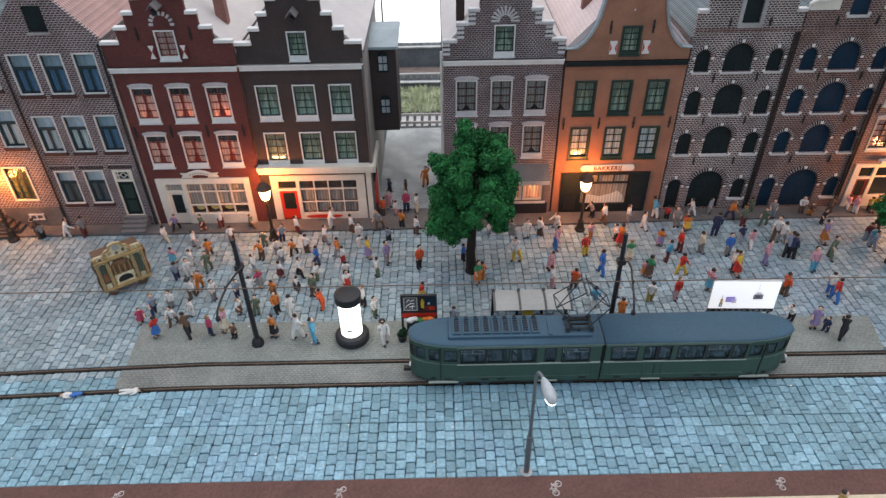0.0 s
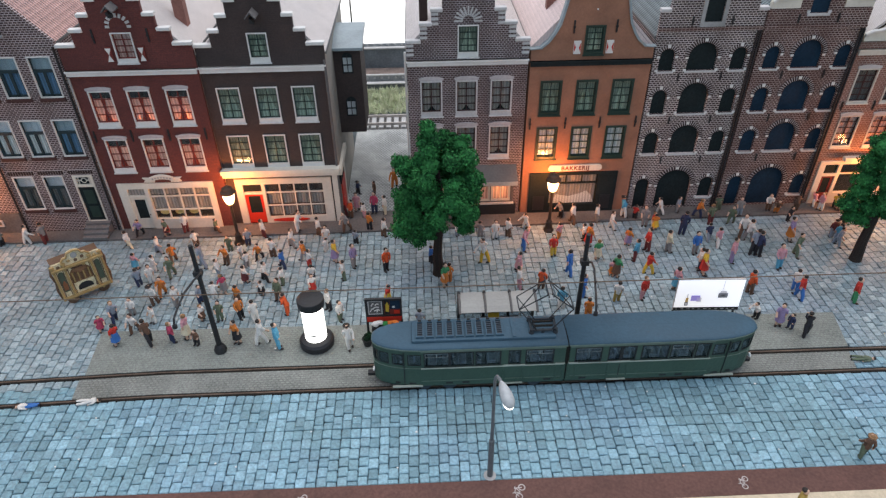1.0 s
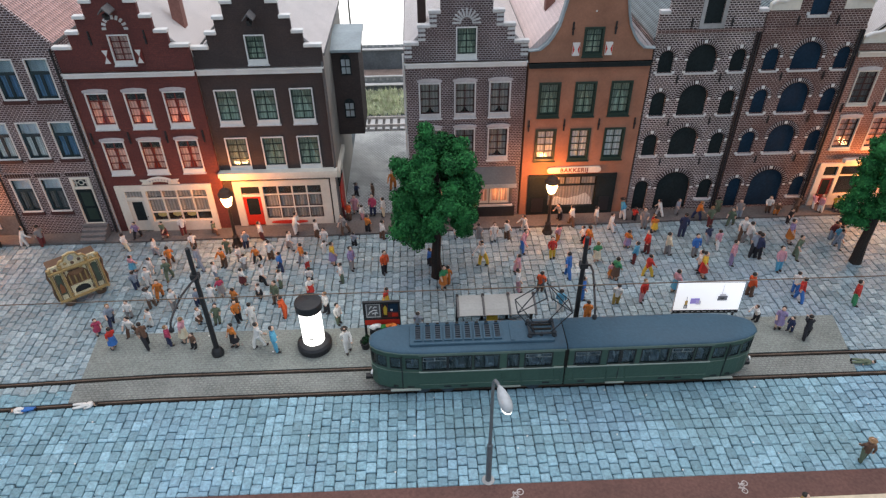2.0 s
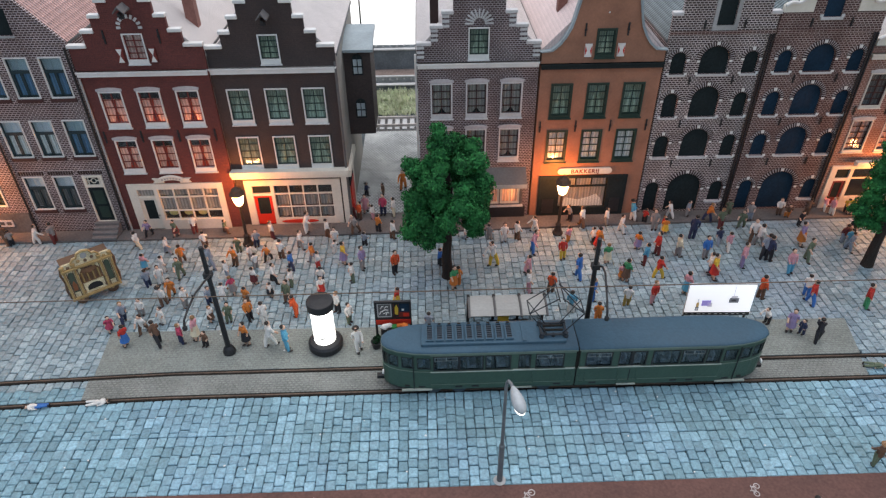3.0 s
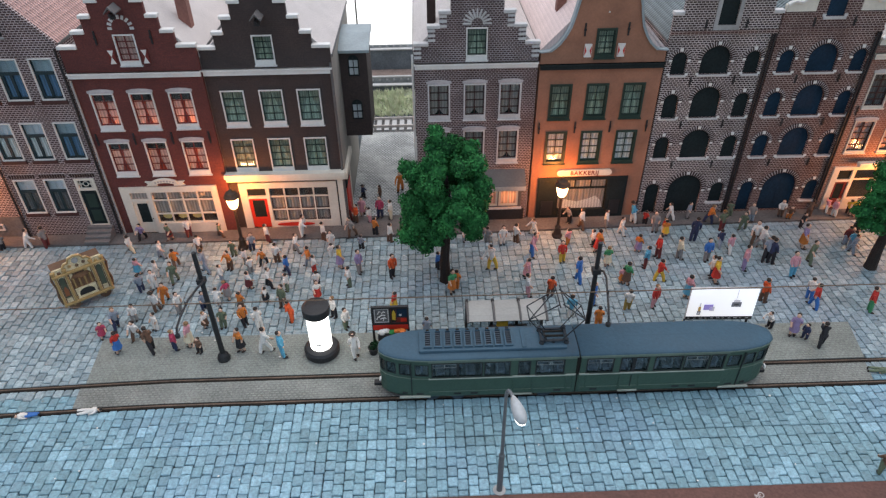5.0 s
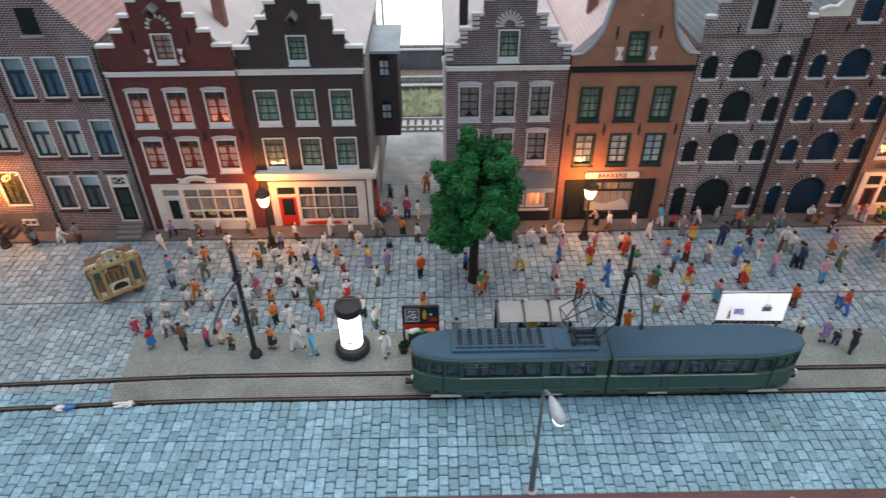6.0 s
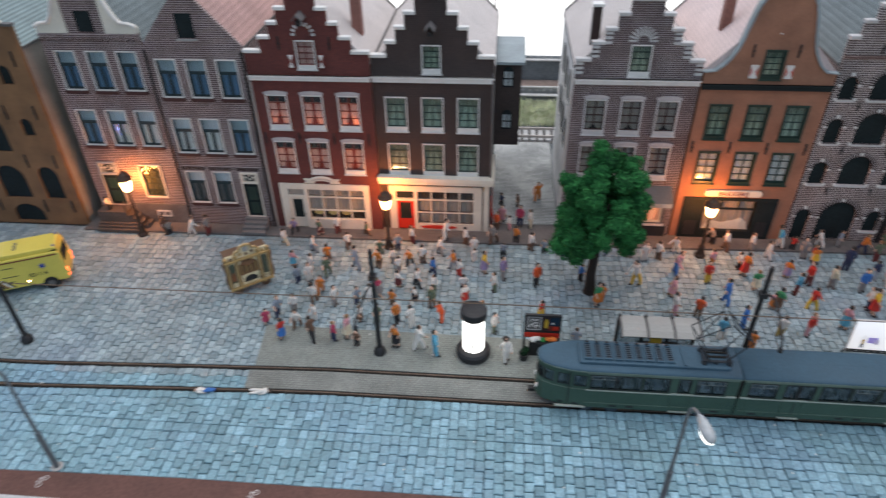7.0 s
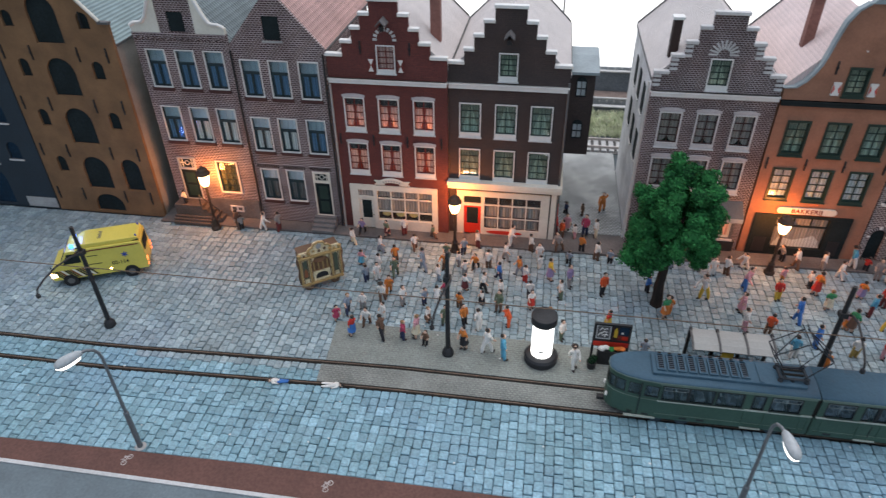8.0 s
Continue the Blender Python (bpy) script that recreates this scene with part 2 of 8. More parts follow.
M = dict(
    cobble=stones("cobblestone", (0.142, 0.275, 0.326), (0.230, 0.398, 0.470), (0.138, 0.252, 0.282)),
    square=stones("square_stone", (0.168, 0.249, 0.278), (0.298, 0.388, 0.414), (0.192, 0.250, 0.264)),
    joint=paint("joint_sand", (0.060, 0.078, 0.086), 0.95, 0.3, 0.3, bump=0.05),
    asphalt=brickwork("platform_setts", (0.195, 0.222, 0.203), (0.213, 0.237, 0.215), (0.172, 0.19, 0.174), 0.13, 0.20, 0.03, 0.9, 0.18, True),
    bed=brickwork("track_setts", (0.185, 0.205, 0.19), (0.225, 0.24, 0.22), (0.145, 0.155, 0.142), 0.12, 0.20, 0.035, 0.9, 0.2, True),
    setts=brickwork("alley_setts", (0.36, 0.39, 0.385), (0.46, 0.48, 0.475), (0.15, 0.16, 0.16), 0.16, 0.20, 0.035, 0.9, 0.15, True),
    faint_stone=paint("arch_stone", (0.44, 0.41, 0.41), 0.8),
    dark_drape=cloth("dark_green_drape", (0.20, 0.25, 0.18), 0.12),
    # Pale side wall, raised further to take in light from the backdrop.
    lit_side=paint("lit_pale_side_wall", (0.62, 0.62, 0.62), 0.85, 0.25, 0.1),
    pavement=paint("pavement_clay", (0.118, 0.108, 0.104), 0.9, 0.3, 0.18, bump=0.04),
    cycle=paint("red_asphalt", (0.114, 0.058, 0.048), 0.9, 0.22, 0.18, bump=0.03),
    # Road toned down: the weaker western light is put into its colour.
    road=paint("grey_road", (0.118, 0.152, 0.168), 0.85, 0.2, 0.12, bump=0.03),
    sand=paint("sand_slab", (0.52, 0.44, 0.32), 0.9, 0.15, 0.12),
    kerb=paint("pale_kerb", (0.44, 0.45, 0.45), 0.8, 0.2, 0.1),
    line=paint("white_line", (0.42, 0.39, 0.37), 0.7, 0.2, 0.2),
    rail=paint("rusty_rail", (0.13, 0.09, 0.062), 0.5, 0.3, 0.25, metal=0.4),
    groove=paint("rail_groove", (0.02, 0.018, 0.016), 0.9, gloss=0.1),
    white=paint("white_paint", (0.64, 0.63, 0.60), 0.5, 0.12, 0.05),
    cream=paint("cream_paint", (0.62, 0.58, 0.495), 0.5, 0.12, 0.05),
    grey_white=paint("weathered_white", (0.50, 0.49, 0.48), 0.65, 0.2, 0.1),
    # Black is lifted slightly, which puts haze into the colour.
    black=paint("black_paint", (0.018, 0.019, 0.021), 0.5, 0.3, 0.2),
    dark=paint("dark_shutter", (0.015, 0.022, 0.023), 0.8, 0.35, 0.2, gloss=0.15),
    navy=paint("navy_shutter", (0.010, 0.030, 0.054), 0.8, 0.35, 0.2, gloss=0.15),
    green=paint("bottle_green", (0.014, 0.034, 0.026), 0.45, 0.2, 0.1),
    teal_sash=paint("teal_sash", (0.012, 0.030, 0.036), 0.5, 0.2, 0.1),
    red=paint("red_paint", (0.52, 0.035, 0.02), 0.45, 0.15, 0.08),
    maroon=paint("maroon_paint", (0.16, 0.025, 0.02), 0.5, 0.2, 0.1),
    grey=paint("grey_paint", (0.32, 0.32, 0.31), 0.6, 0.2, 0.1),
    dim_grey=paint("dark_grey", (0.10, 0.10, 0.10), 0.7, 0.2, 0.1),
    lead=paint("lead_sheet", (0.25, 0.30, 0.315), 0.6, 0.2, 0.08),
    stone=paint("step_stone", (0.135, 0.13, 0.128), 0.85, 0.2, 0.15),
    red_wall=brickwork("dark_red_wall", (0.14, 0.032, 0.026), (0.11, 0.026, 0.022), (0.10, 0.03, 0.025), 0.09, 0.22, 0.006),
    black_wall=brickwork("brown_black_wall", (0.050, 0.033, 0.030), (0.042, 0.029, 0.027), (0.04, 0.028, 0.026), 0.09, 0.22, 0.006),
    # Warm lantern light is partly put into the reds of these bricks.
    grey_brick=brickwork("purple_grey_brick", (0.040, 0.022, 0.022), (0.068, 0.032, 0.029), (0.50, 0.415, 0.405), 0.104, 0.190, 0.0165, dirt=0.45),
    dark_brick=brickwork("dark_brick", (0.028, 0.016, 0.015), (0.050, 0.025, 0.021), (0.62, 0.54, 0.515), 0.106, 0.186, 0.0168, dirt=0.40),
    brown_brick=brickwork("brown_brick", (0.050, 0.020, 0.016), (0.080, 0.029, 0.022), (0.45, 0.355, 0.325), 0.106, 0.186, 0.0150, dirt=0.70),
    pale_brick=brickwork("pale_brick", (0.165, 0.078, 0.060), (0.21, 0.096, 0.070), (0.43, 0.33, 0.285), 0.108, 0.195, 0.0160),
    fine_brick=brickwork("fine_dark_brick", (0.042, 0.026, 0.026), (0.070, 0.038, 0.036), (0.42, 0.365, 0.365), 0.098, 0.165, 0.0138, dirt=0.60),
    arch_brick=paint("arch_brick", (0.040, 0.023, 0.020), 0.85, 0.3, 0.2),
    mortar=paint("pale_mortar", (0.46, 0.41, 0.40), 0.9, 0.25, 0.15),
    sill_brick=paint("dark_sill", (0.055, 0.022, 0.020), 0.7),
    terracotta=paint("terracotta_plaster", (0.29, 0.135, 0.085), 0.8, 0.25, 0.08),
    # Ochre and blue walls carry the dim western light in their colour.
    ochre=paint("ochre_plaster", (0.195, 0.105, 0.052), 0.85, 0.3, 0.06),
    blue_wall=paint("shaded_blue_plaster", (0.022, 0.034, 0.045), 0.8, 0.2, 0.1),
    plain_side=paint("side_plaster", (0.25, 0.235, 0.21), 0.85, 0.2, 0.08),
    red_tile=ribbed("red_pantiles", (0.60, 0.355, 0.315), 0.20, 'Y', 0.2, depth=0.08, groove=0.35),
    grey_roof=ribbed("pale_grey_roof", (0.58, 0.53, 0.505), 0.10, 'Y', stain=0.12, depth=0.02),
    # Pink tiles lightened to put the white haze before the backdrop into the colour.
    pink_roof=ribbed("hazed_pink_tiles", (0.74, 0.59, 0.56), 0.10, 'Y', 0.14, stain=0.12, depth=0.02),
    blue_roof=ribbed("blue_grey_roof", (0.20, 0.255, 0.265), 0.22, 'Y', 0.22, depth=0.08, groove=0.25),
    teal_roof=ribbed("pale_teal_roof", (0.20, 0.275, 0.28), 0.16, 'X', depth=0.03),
    chimney=paint("chimney_brick", (0.22, 0.10, 0.08), 0.85, 0.2, 0.15),
    pane=glass("window_glass", (0.95, 0.97, 0.98), 0.035),
    net=cloth("net_curtain", (0.78, 0.79, 0.74)), green_net=cloth("greenish_curtain", (0.42, 0.52, 0.38)), pink_net=cloth("rose_curtain", (0.70, 0.45, 0.38)),
    # Blue curtain: sky reflected in the panes is put into its colour.
    sky_net=cloth("sky_tinted_curtain", (0.08, 0.20, 0.33)), blind=cloth("pale_blind", (0.62, 0.68, 0.70), 2.0), red_cloth=cloth("red_drape", (0.45, 0.06, 0.03)),
    interior=paint("dark_interior", (0.03, 0.028, 0.026), 0.9),
    lamp_glass=glow("lamp_glass", (1.0, 0.66, 0.33), 7.5),
    olive_drape=cloth("olive_drape", (0.085, 0.09, 0.045), 0.12),
    panto=paint("pantograph_dark", (0.03, 0.036, 0.042), 0.75, 0.2, 0.1, gloss=0.12),
    rust_top=paint("worn_rail_top", (0.105, 0.075, 0.056), 0.55, 0.35, 0.3, gloss=0.25),
    via=paint("viaduct_wall", (0.30, 0.33, 0.335), 0.8, 0.3, 0.2),
    # Blind tinted blue for the sky mirrored in the panes.
    sky_blind=cloth("sky_blind", (0.36, 0.47, 0.50), 2.0),
    # Dark curtain that stands in for an unlit room behind the pane.
    dark_room_net=cloth("dark_room_curtain", (0.13, 0.125, 0.12)),
    dim_net=cloth("dull_curtain", (0.40, 0.36, 0.32)),
    bulb=glow("lit_bulb", (1.0, 0.72, 0.40), 9.0),
    board=glow("lit_board", (0.90, 0.93, 1.0), 0.36),
    sheet=glow("lit_sheet", (0.95, 0.98, 1.0), 1.7),
)

# ---- mesh tools ----
def shell(bm, bevel=0.0):
    if bevel:
        bmesh.ops.bevel(bm, geom=bm.edges[:], offset=bevel, segments=2, affect='EDGES', profile=0.6)
    return bm


def box(x0, x1, y0, y1, z0, z1, bm=None):
    bm = bm or bmesh.new()
    m = Matrix.Translation(((x0 + x1) / 2, (y0 + y1) / 2, (z0 + z1) / 2)) @ Matrix.Diagonal((x1 - x0, y1 - y0, z1 - z0, 1))
    bmesh.ops.create_cube(bm, size=1, matrix=m)
    return bm


def cone(x, y, z0, z1, r0, r1, seg=12, bm=None):
    bm = bm or bmesh.new()
    bmesh.ops.create_cone(bm, cap_ends=True, segments=seg, radius1=r0, radius2=max(r1, 0.0001), depth=z1 - z0, matrix=Matrix.Translation((x, y, (z0 + z1) / 2)))
    return bm


def turned(profile, x=0, y=0, seg=16, bm=None):
    """A lathe shape from (radius, height) pairs."""
    bm = bm or bmesh.new()
    rings = [[bm.verts.new((x + r * math.cos(a), y + r * math.sin(a), z)) for a in [2 * math.pi * k / seg for k in range(seg)]] for r, z in profile]
    for a, b in zip(rings, rings[1:]):
        for k in range(seg):
            bm.faces.new((a[k], a[(k + 1) % seg], b[(k + 1) % seg], b[k]))
    bm.faces.new(rings[0][::-1])
    bm.faces.new(rings[-1])
    return bm


def tube(points, r, seg=6, bm=None, r1=None):
    bm = bm or bmesh.new()
    pts = [Vector(p) for p in points]
    rings = []
    for k, p in enumerate(pts):
        d = (pts[min(k + 1, len(pts) - 1)] - pts[max(k - 1, 0)]).normalized()
        side = d.cross(Vector((0.13, 0.31, 0.94))).normalized()
        up = d.cross(side)
        rr = r if r1 is None else r + (r1 - r) * k / (len(pts) - 1)
        rings.append([bm.verts.new(p + rr * (math.cos(a) * side + math.sin(a) * up)) for a in [2 * math.pi * j / seg for j in range(seg)]])
    for a, b in zip(rings, rings[1:]):
        for k in range(seg):
            bm.faces.new((a[k], a[(k + 1) % seg], b[(k + 1) % seg], b[k]))
    bm.faces.new(rings[0][::-1])
    bm.faces.new(rings[-1])
    bmesh.ops.recalc_face_normals(bm, faces=bm.faces[:])
    return bm


def slab(outline, thick, holes=(), plane='xz', at=0.0, bm=None):
    """A flat piece with holes: the outline in x and z (thickness back along y), in x and y (up along z), or in y and z (along x)."""
    work = bmesh.new()
    put = {'xz': lambda a, b: (a, at, b), 'xy': lambda a, b: (a, b, at), 'yz': lambda a, b: (at, a, b)}[plane]
    way = {'xz': (0, thick, 0), 'xy': (0, 0, thick), 'yz': (thick, 0, 0)}[plane]
    for loop in (outline, *holes):
        vs = [work.verts.new(put(a, b)) for a, b in loop]
        for k in range(len(vs)):
            work.edges.new((vs[k], vs[(k + 1) % len(vs)]))
    bmesh.ops.triangle_fill(work, use_beauty=True, use_dissolve=False, edges=work.edges[:])
    out = bmesh.ops.extrude_face_region(work, geom=work.faces[:])
    bmesh.ops.translate(work, verts=[v for v in out["geom"] if isinstance(v, bmesh.types.BMVert)], vec=way)
    bmesh.ops.recalc_face_normals(work, faces=work.faces[:])
    if bm is None:
        return work
    return joined(bm, work)


def joined(bm, other):
    me = bpy.data.meshes.new("scrap")
    other.to_mesh(me)
    other.free()
    bm.from_mesh(me)
    bpy.data.meshes.remove(me)
    return bm


def moved(bm, m):
    bmesh.ops.transform(bm, matrix=m, verts=bm.verts[:])
    return bm


def mesh_of(name, bm, *mats, smooth=False):
    bmesh.ops.scale(bm, vec=(S, S, S), verts=bm.verts[:])
    me = bpy.data.meshes.new(name)
    bm.to_mesh(me)
    bm.free()
    for m in mats:
        me.materials.append(m)
    if smooth:
        for p in me.polygons:
            p.use_smooth = True
    return me


def thing(name, at, label, category, group="", rz=0.0, kind=""):
    ob = new(name)
    ob.empty_display_size = 0.005
    ob.matrix_basis = pose(at[0] * S, at[1] * S, at[2] * S, 0, 0, rz)
    return tagged(ob, label, category, group, kind)


def piece(name, me, parent, at=(0, 0, 0), label="", rz=0.0):
    ob = new(name, me)
    ob.parent = parent
    ob.matrix_basis = pose(at[0] * S, at[1] * S, at[2] * S, 0, 0, rz)
    return tagged(ob, label)


def part(name, bm, material, parent, label="", at=(0, 0, 0), rz=0.0, smooth=False):
    return piece(name, mesh_of(name, bm, *(material if isinstance(material, tuple) else (material,)), smooth=smooth), parent, at, label, rz)


def solid(name, bm, material, label, category, group="", kind="", at=(0, 0, 0), rz=0.0, smooth=False):
    ob = new(name, mesh_of(name, bm, *(material if isinstance(material, tuple) else (material,)), smooth=smooth))
    ob.matrix_basis = pose(at[0] * S, at[1] * S, at[2] * S, 0, 0, rz)
    return tagged(ob, label, category, group, kind)


def rect(x0, x1, z0, z1):
    return [(x0, z0), (x1, z0), (x1, z1), (x0, z1)]


def arch(x0, x1, z0, z1, n=10):
    """A doorway shape with a round head whose crown is at z1."""
    r, c = (x1 - x0) / 2, (x0 + x1) / 2
    h = min(r, (z1 - z0) * 0.6)
    return [(x0, z0), (x1, z0)] + [(c + r * math.cos(math.pi * k / n), z1 - h + h * math.sin(math.pi * k / n)) for k in range(n + 1)]

# ---- ground ----
FRONT = 30.0        # the plane of the house fronts
solid("ground", box(-75, 65, -26, 57.39, -1.2, -0.10), M["joint"], "dark sandy base board of the model street", "ground", kind="structure")
solid("platform", slab([(-13.3, 19.34), (-10, 19.46), (19.05, 19.39), (19.5, 21.55), (-13.55, 21.95)], 0.14, plane='xy', at=-0.10), M["asphalt"],
      "flat grey asphalt tram platform beside the rails", "platform", kind="structure")
solid("track_bed", slab([(-13.35, 18.07), (-10, 18.17), (18.75, 18.17), (18.95, 19.13), (-10, 19.22), (-13.45, 19.10)], 0.12, plane='xy', at=-0.10), M["bed"],
      "grey asphalt bed between the tram rails", "track bed", kind="structure")
solid("pavement", slab([(-26.4, 29.0), (-3.2, 29.05), (0.3, 29.1), (12, 29.35), (34, 29.6), (34, 31), (0.2, 31), (-3.2, 31), (-26.4, 31)], 0.22, plane='xy', at=-0.10), M["pavement"],
      "brown-grey pavement along the house fronts", "pavement", kind="structure")
CYCLE = [(-60, 13.2), (-27, 13.28), (-20, 13.48), (-14, 13.60), (50, 13.56)]
solid("cycle_path", slab([(50, 12.44), (-60, 12.44)] + CYCLE, 0.13, plane='xy', at=-0.10), M["cycle"], "dull red asphalt cycle path", "cycle path", kind="structure")
solid("kerb", box(-60, 7.9, 12.28, 12.437, -0.10, 0.05), M["kerb"], "thin pale kerb beside the cycle path", "kerb", kind="structure")
solid("road", box(-60, 7.9, 4, 12.277, -0.10, 0.0), M["road"], "smooth blue-grey road", "road", kind="structure")
solid("side_walk", box(7.95, 50, 4, 12.57, -0.10, 0.06), M["sand"], "sand-coloured slabs beside the cycle path", "pavement", kind="structure")


def bend(x):
    """How far the rails are bent towards the road in the west, to fit the camera's view."""
    return -0.5 * min(1.0, max(0.0, (-10.0 - x) / 13.0)) ** 1.15


def near_rail(x):
    return 18.04 + bend(x)


def far_rail(x):
    return 19.33 - 0.004 * max(0.0, x) + bend(x) * 0.95


XS = [-60, -30, -24, -22, -20, -18, -16, -14, -12, -10, 0, 25, 50]
for line in (near_rail, far_rail):
    rail = thing("rail", (0, 0, 0), "thin rusty tram rail sunk in the street", "rail", "tram rails", kind="structure")
    part("rail_head", slab([(x, line(x) - 0.03) for x in XS] + [(x, line(x) + 0.03) for x in XS[::-1]], 0.15, plane='xy', at=-0.10), M["rust_top"], rail)
    part("rail_groove", slab([(x, line(x) + 0.033) for x in XS] + [(x, line(x) + 0.12) for x in XS[::-1]], 0.11, plane='xy', at=-0.10), M["groove"], rail)
    part("rail_flange", slab([(x, line(x) - 0.10) for x in XS] + [(x, line(x) - 0.033) for x in XS[::-1]], 0.105, plane='xy', at=-0.10), M["groove"], rail)

# ---- house fittings ----
STYLES = dict(
    red=dict(frame="white", width=0.055, sash="maroon", cols=2, rows=4, curtain="pink_net", sill="white", panel=0.24, lintel="faint_stone"),
    red_small=dict(frame="white", width=0.055, sash="maroon", cols=2, rows=4, curtain="pink_net", sill="white", panel=0.2, lintel=None),
    black=dict(frame="white", width=0.055, sash="green", cols=2, rows=4, curtain="green_net", sill="white", panel=0.24, lintel=None),
    brick=dict(frame="grey_white", width=0.075, sash="sill_brick", cols=2, rows=4, curtain="dim_net", sill="grey_white", panel=0.24, lintel="faint_stone"),
    bakery=dict(frame="green", width=0.10, sash="green", cols=2, rows=4, curtain="net", sill="green", panel=0.16, lintel=None),
    bakery_top=dict(frame="green", width=0.10, sash="green", cols=2, rows=4, curtain="green_net", sill="green", panel=0.16, lintel=None),
    grey_blue=dict(frame="white", width=0.05, sash="teal_sash", cols=2, rows=0, curtain="sky_net", sill="brick", panel=0.0, lintel=None),
    grey_pale=dict(frame="white", width=0.05, sash="teal_sash", cols=2, rows=0, curtain="net", sill="brick", panel=0.0, lintel=None),
    grey_dim=dict(frame="white", width=0.05, sash="teal_sash", cols=2, rows=0, curtain="dark_room_net", sill="brick", panel=0.0, lintel=None),
    # Pale style and its unlit twin: warm and dark rooms put into the curtain colour.
    pale=dict(frame="cream", width=0.055, sash="sill_brick", cols=2, rows=5, curtain="pink_net", sill="cream", panel=0.12, lintel="grey_white"),
    pale_unlit=dict(frame="cream", width=0.055, sash="sill_brick", cols=2, rows=5, curtain="dark_room_net", sill="cream", panel=0.12, lintel="grey_white"),
    small=dict(frame="cream", width=0.07, sash="green", cols=3, rows=5, curtain="olive_drape", sill="cream", panel=0.0, lintel=None),
)
made = {}


def window_meshes(style, w, h):
    key = (style, w, h)
    if key in made:
        return made[key]
    s = STYLES[style]
    f, p = s["width"], s["panel"]
    out = [("window", mesh_of("window", slab(rect(0, w, 0, h), 0.22, [rect(f, w - f, max(f, p), h - f)], at=-0.05), M[s["frame"]]))]
    x0, x1, z0, z1 = f, w - f, max(f, p), h - f
    bars = slab(rect(x0, x1, z0, z1), 0.07, [rect(x0 + 0.045, x1 - 0.045, z0 + 0.045, z1 - 0.045)], at=0.045)
    if s["rows"]:
        for k in range(1, s["cols"]):
            x = x0 + (x1 - x0) * k / s["cols"]
            box(x - 0.022, x + 0.022, 0.05, 0.10, z0 + 0.02, z1 - 0.02, bars)
        for k in range(1, s["rows"]):
            z = z0 + (z1 - z0) * k / s["rows"]
            box(x0 + 0.02, x1 - 0.02, 0.052, 0.098, z - 0.02, z + 0.02, bars)
        curtains = [(s["curtain"], z0, z0 + (z1 - z0) * 0.76), ("interior", z0 + (z1 - z0) * 0.76, z1)] if style == "red" else [(s["curtain"], z0, z1)]
    else:
        zt = z0 + (z1 - z0) * 0.66
        box(x0 + 0.02, x1 - 0.02, 0.03, 0.11, zt - 0.085, zt + 0.05, bars)
        box(x0 + 0.0, x0 + 0.13, 0.04, 0.11, z0 + 0.02, zt, bars)
        box(w / 2 - 0.065, w / 2 + 0.065, 0.04, 0.11, z0 + 0.02, zt, bars)
        box(x0 + 0.02, x1 - 0.02, 0.04, 0.11, z0 + 0.02, z0 + 0.10, bars)
        box(x1 - 0.09, x1, 0.04, 0.11, z0 + 0.02, zt, bars)
        curtains = [(s["curtain"], z0, zt), ("sky_blind" if style == "grey_blue" else "blind", zt, z1)]
    out.append(("sash", mesh_of("sash", bars, M[s["sash"]])))
    out.append(("pane", mesh_of("pane", box(x0 + 0.02, x1 - 0.02, 0.068, 0.078, z0 + 0.02, z1 - 0.02), M["pane"])))
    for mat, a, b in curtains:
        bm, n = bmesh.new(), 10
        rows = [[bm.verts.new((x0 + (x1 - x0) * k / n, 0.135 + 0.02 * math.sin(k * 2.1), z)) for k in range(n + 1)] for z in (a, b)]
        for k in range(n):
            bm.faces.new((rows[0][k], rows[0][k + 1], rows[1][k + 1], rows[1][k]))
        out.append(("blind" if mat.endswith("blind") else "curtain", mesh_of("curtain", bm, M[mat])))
    if style in ("black", "bakery_top"):
        for sx in (0, 1):
            xa, xb, xc = (x0, w / 2 - 0.02, x0 + 0.16) if sx == 0 else (x1, w / 2 + 0.02, x1 - 0.16)
            pts = [(xa, z0), (xc, z0), (xc, z0 + (z1 - z0) * 0.25), (xb, z1), (xa, z1)]
            out.append(("drape", mesh_of("drape", slab(pts if sx == 0 else pts[::-1], 0.01, at=0.105), M["dark_drape"])))
    if style == "red":
        c = w / 2
        pts = [(c - 0.20, z0), (c + 0.20, z0), (c + 0.05, z0 + (z1 - z0) * 0.4), (c + 0.10, z0 + (z1 - z0) * 0.72), (c - 0.10, z0 + (z1 - z0) * 0.72), (c - 0.05, z0 + (z1 - z0) * 0.4)]
        out.append(("drape", mesh_of("drape", slab(pts, 0.008, at=0.108), M["red_cloth"])))
    if style == "brick":
        c = w / 2
        pts = [(c - 0.26, z0), (c + 0.26, z0), (c + 0.10, z0 + 0.16), (c, z0 + 0.34), (c - 0.10, z0 + 0.16)]
        out.append(("potted_plant", mesh_of("potted_plant", slab(pts, 0.02, at=0.10), M["dark"])))
    if s["sill"] == "brick":
        out.append(("sill", mesh_of("sill", box(-0.06, w + 0.06, -0.10, 0.10, -0.17, -0.003), M["sill_brick"])))
    elif p:
        out.append(("sill", mesh_of("sill", box(-0.03, w + 0.05, -0.09, 0.0, -0.055, 0.0), M["grey_white" if s["sill"] == "white" else s["sill"]])))
    if s["lintel"]:
        pts = [(-0.05, h + 0.02), (w + 0.05, h + 0.02), (w + 0.06, h + 0.13), (w * 0.78, h + 0.19), (w / 2, h + 0.205), (w * 0.22, h + 0.19), (-0.06, h + 0.13)]
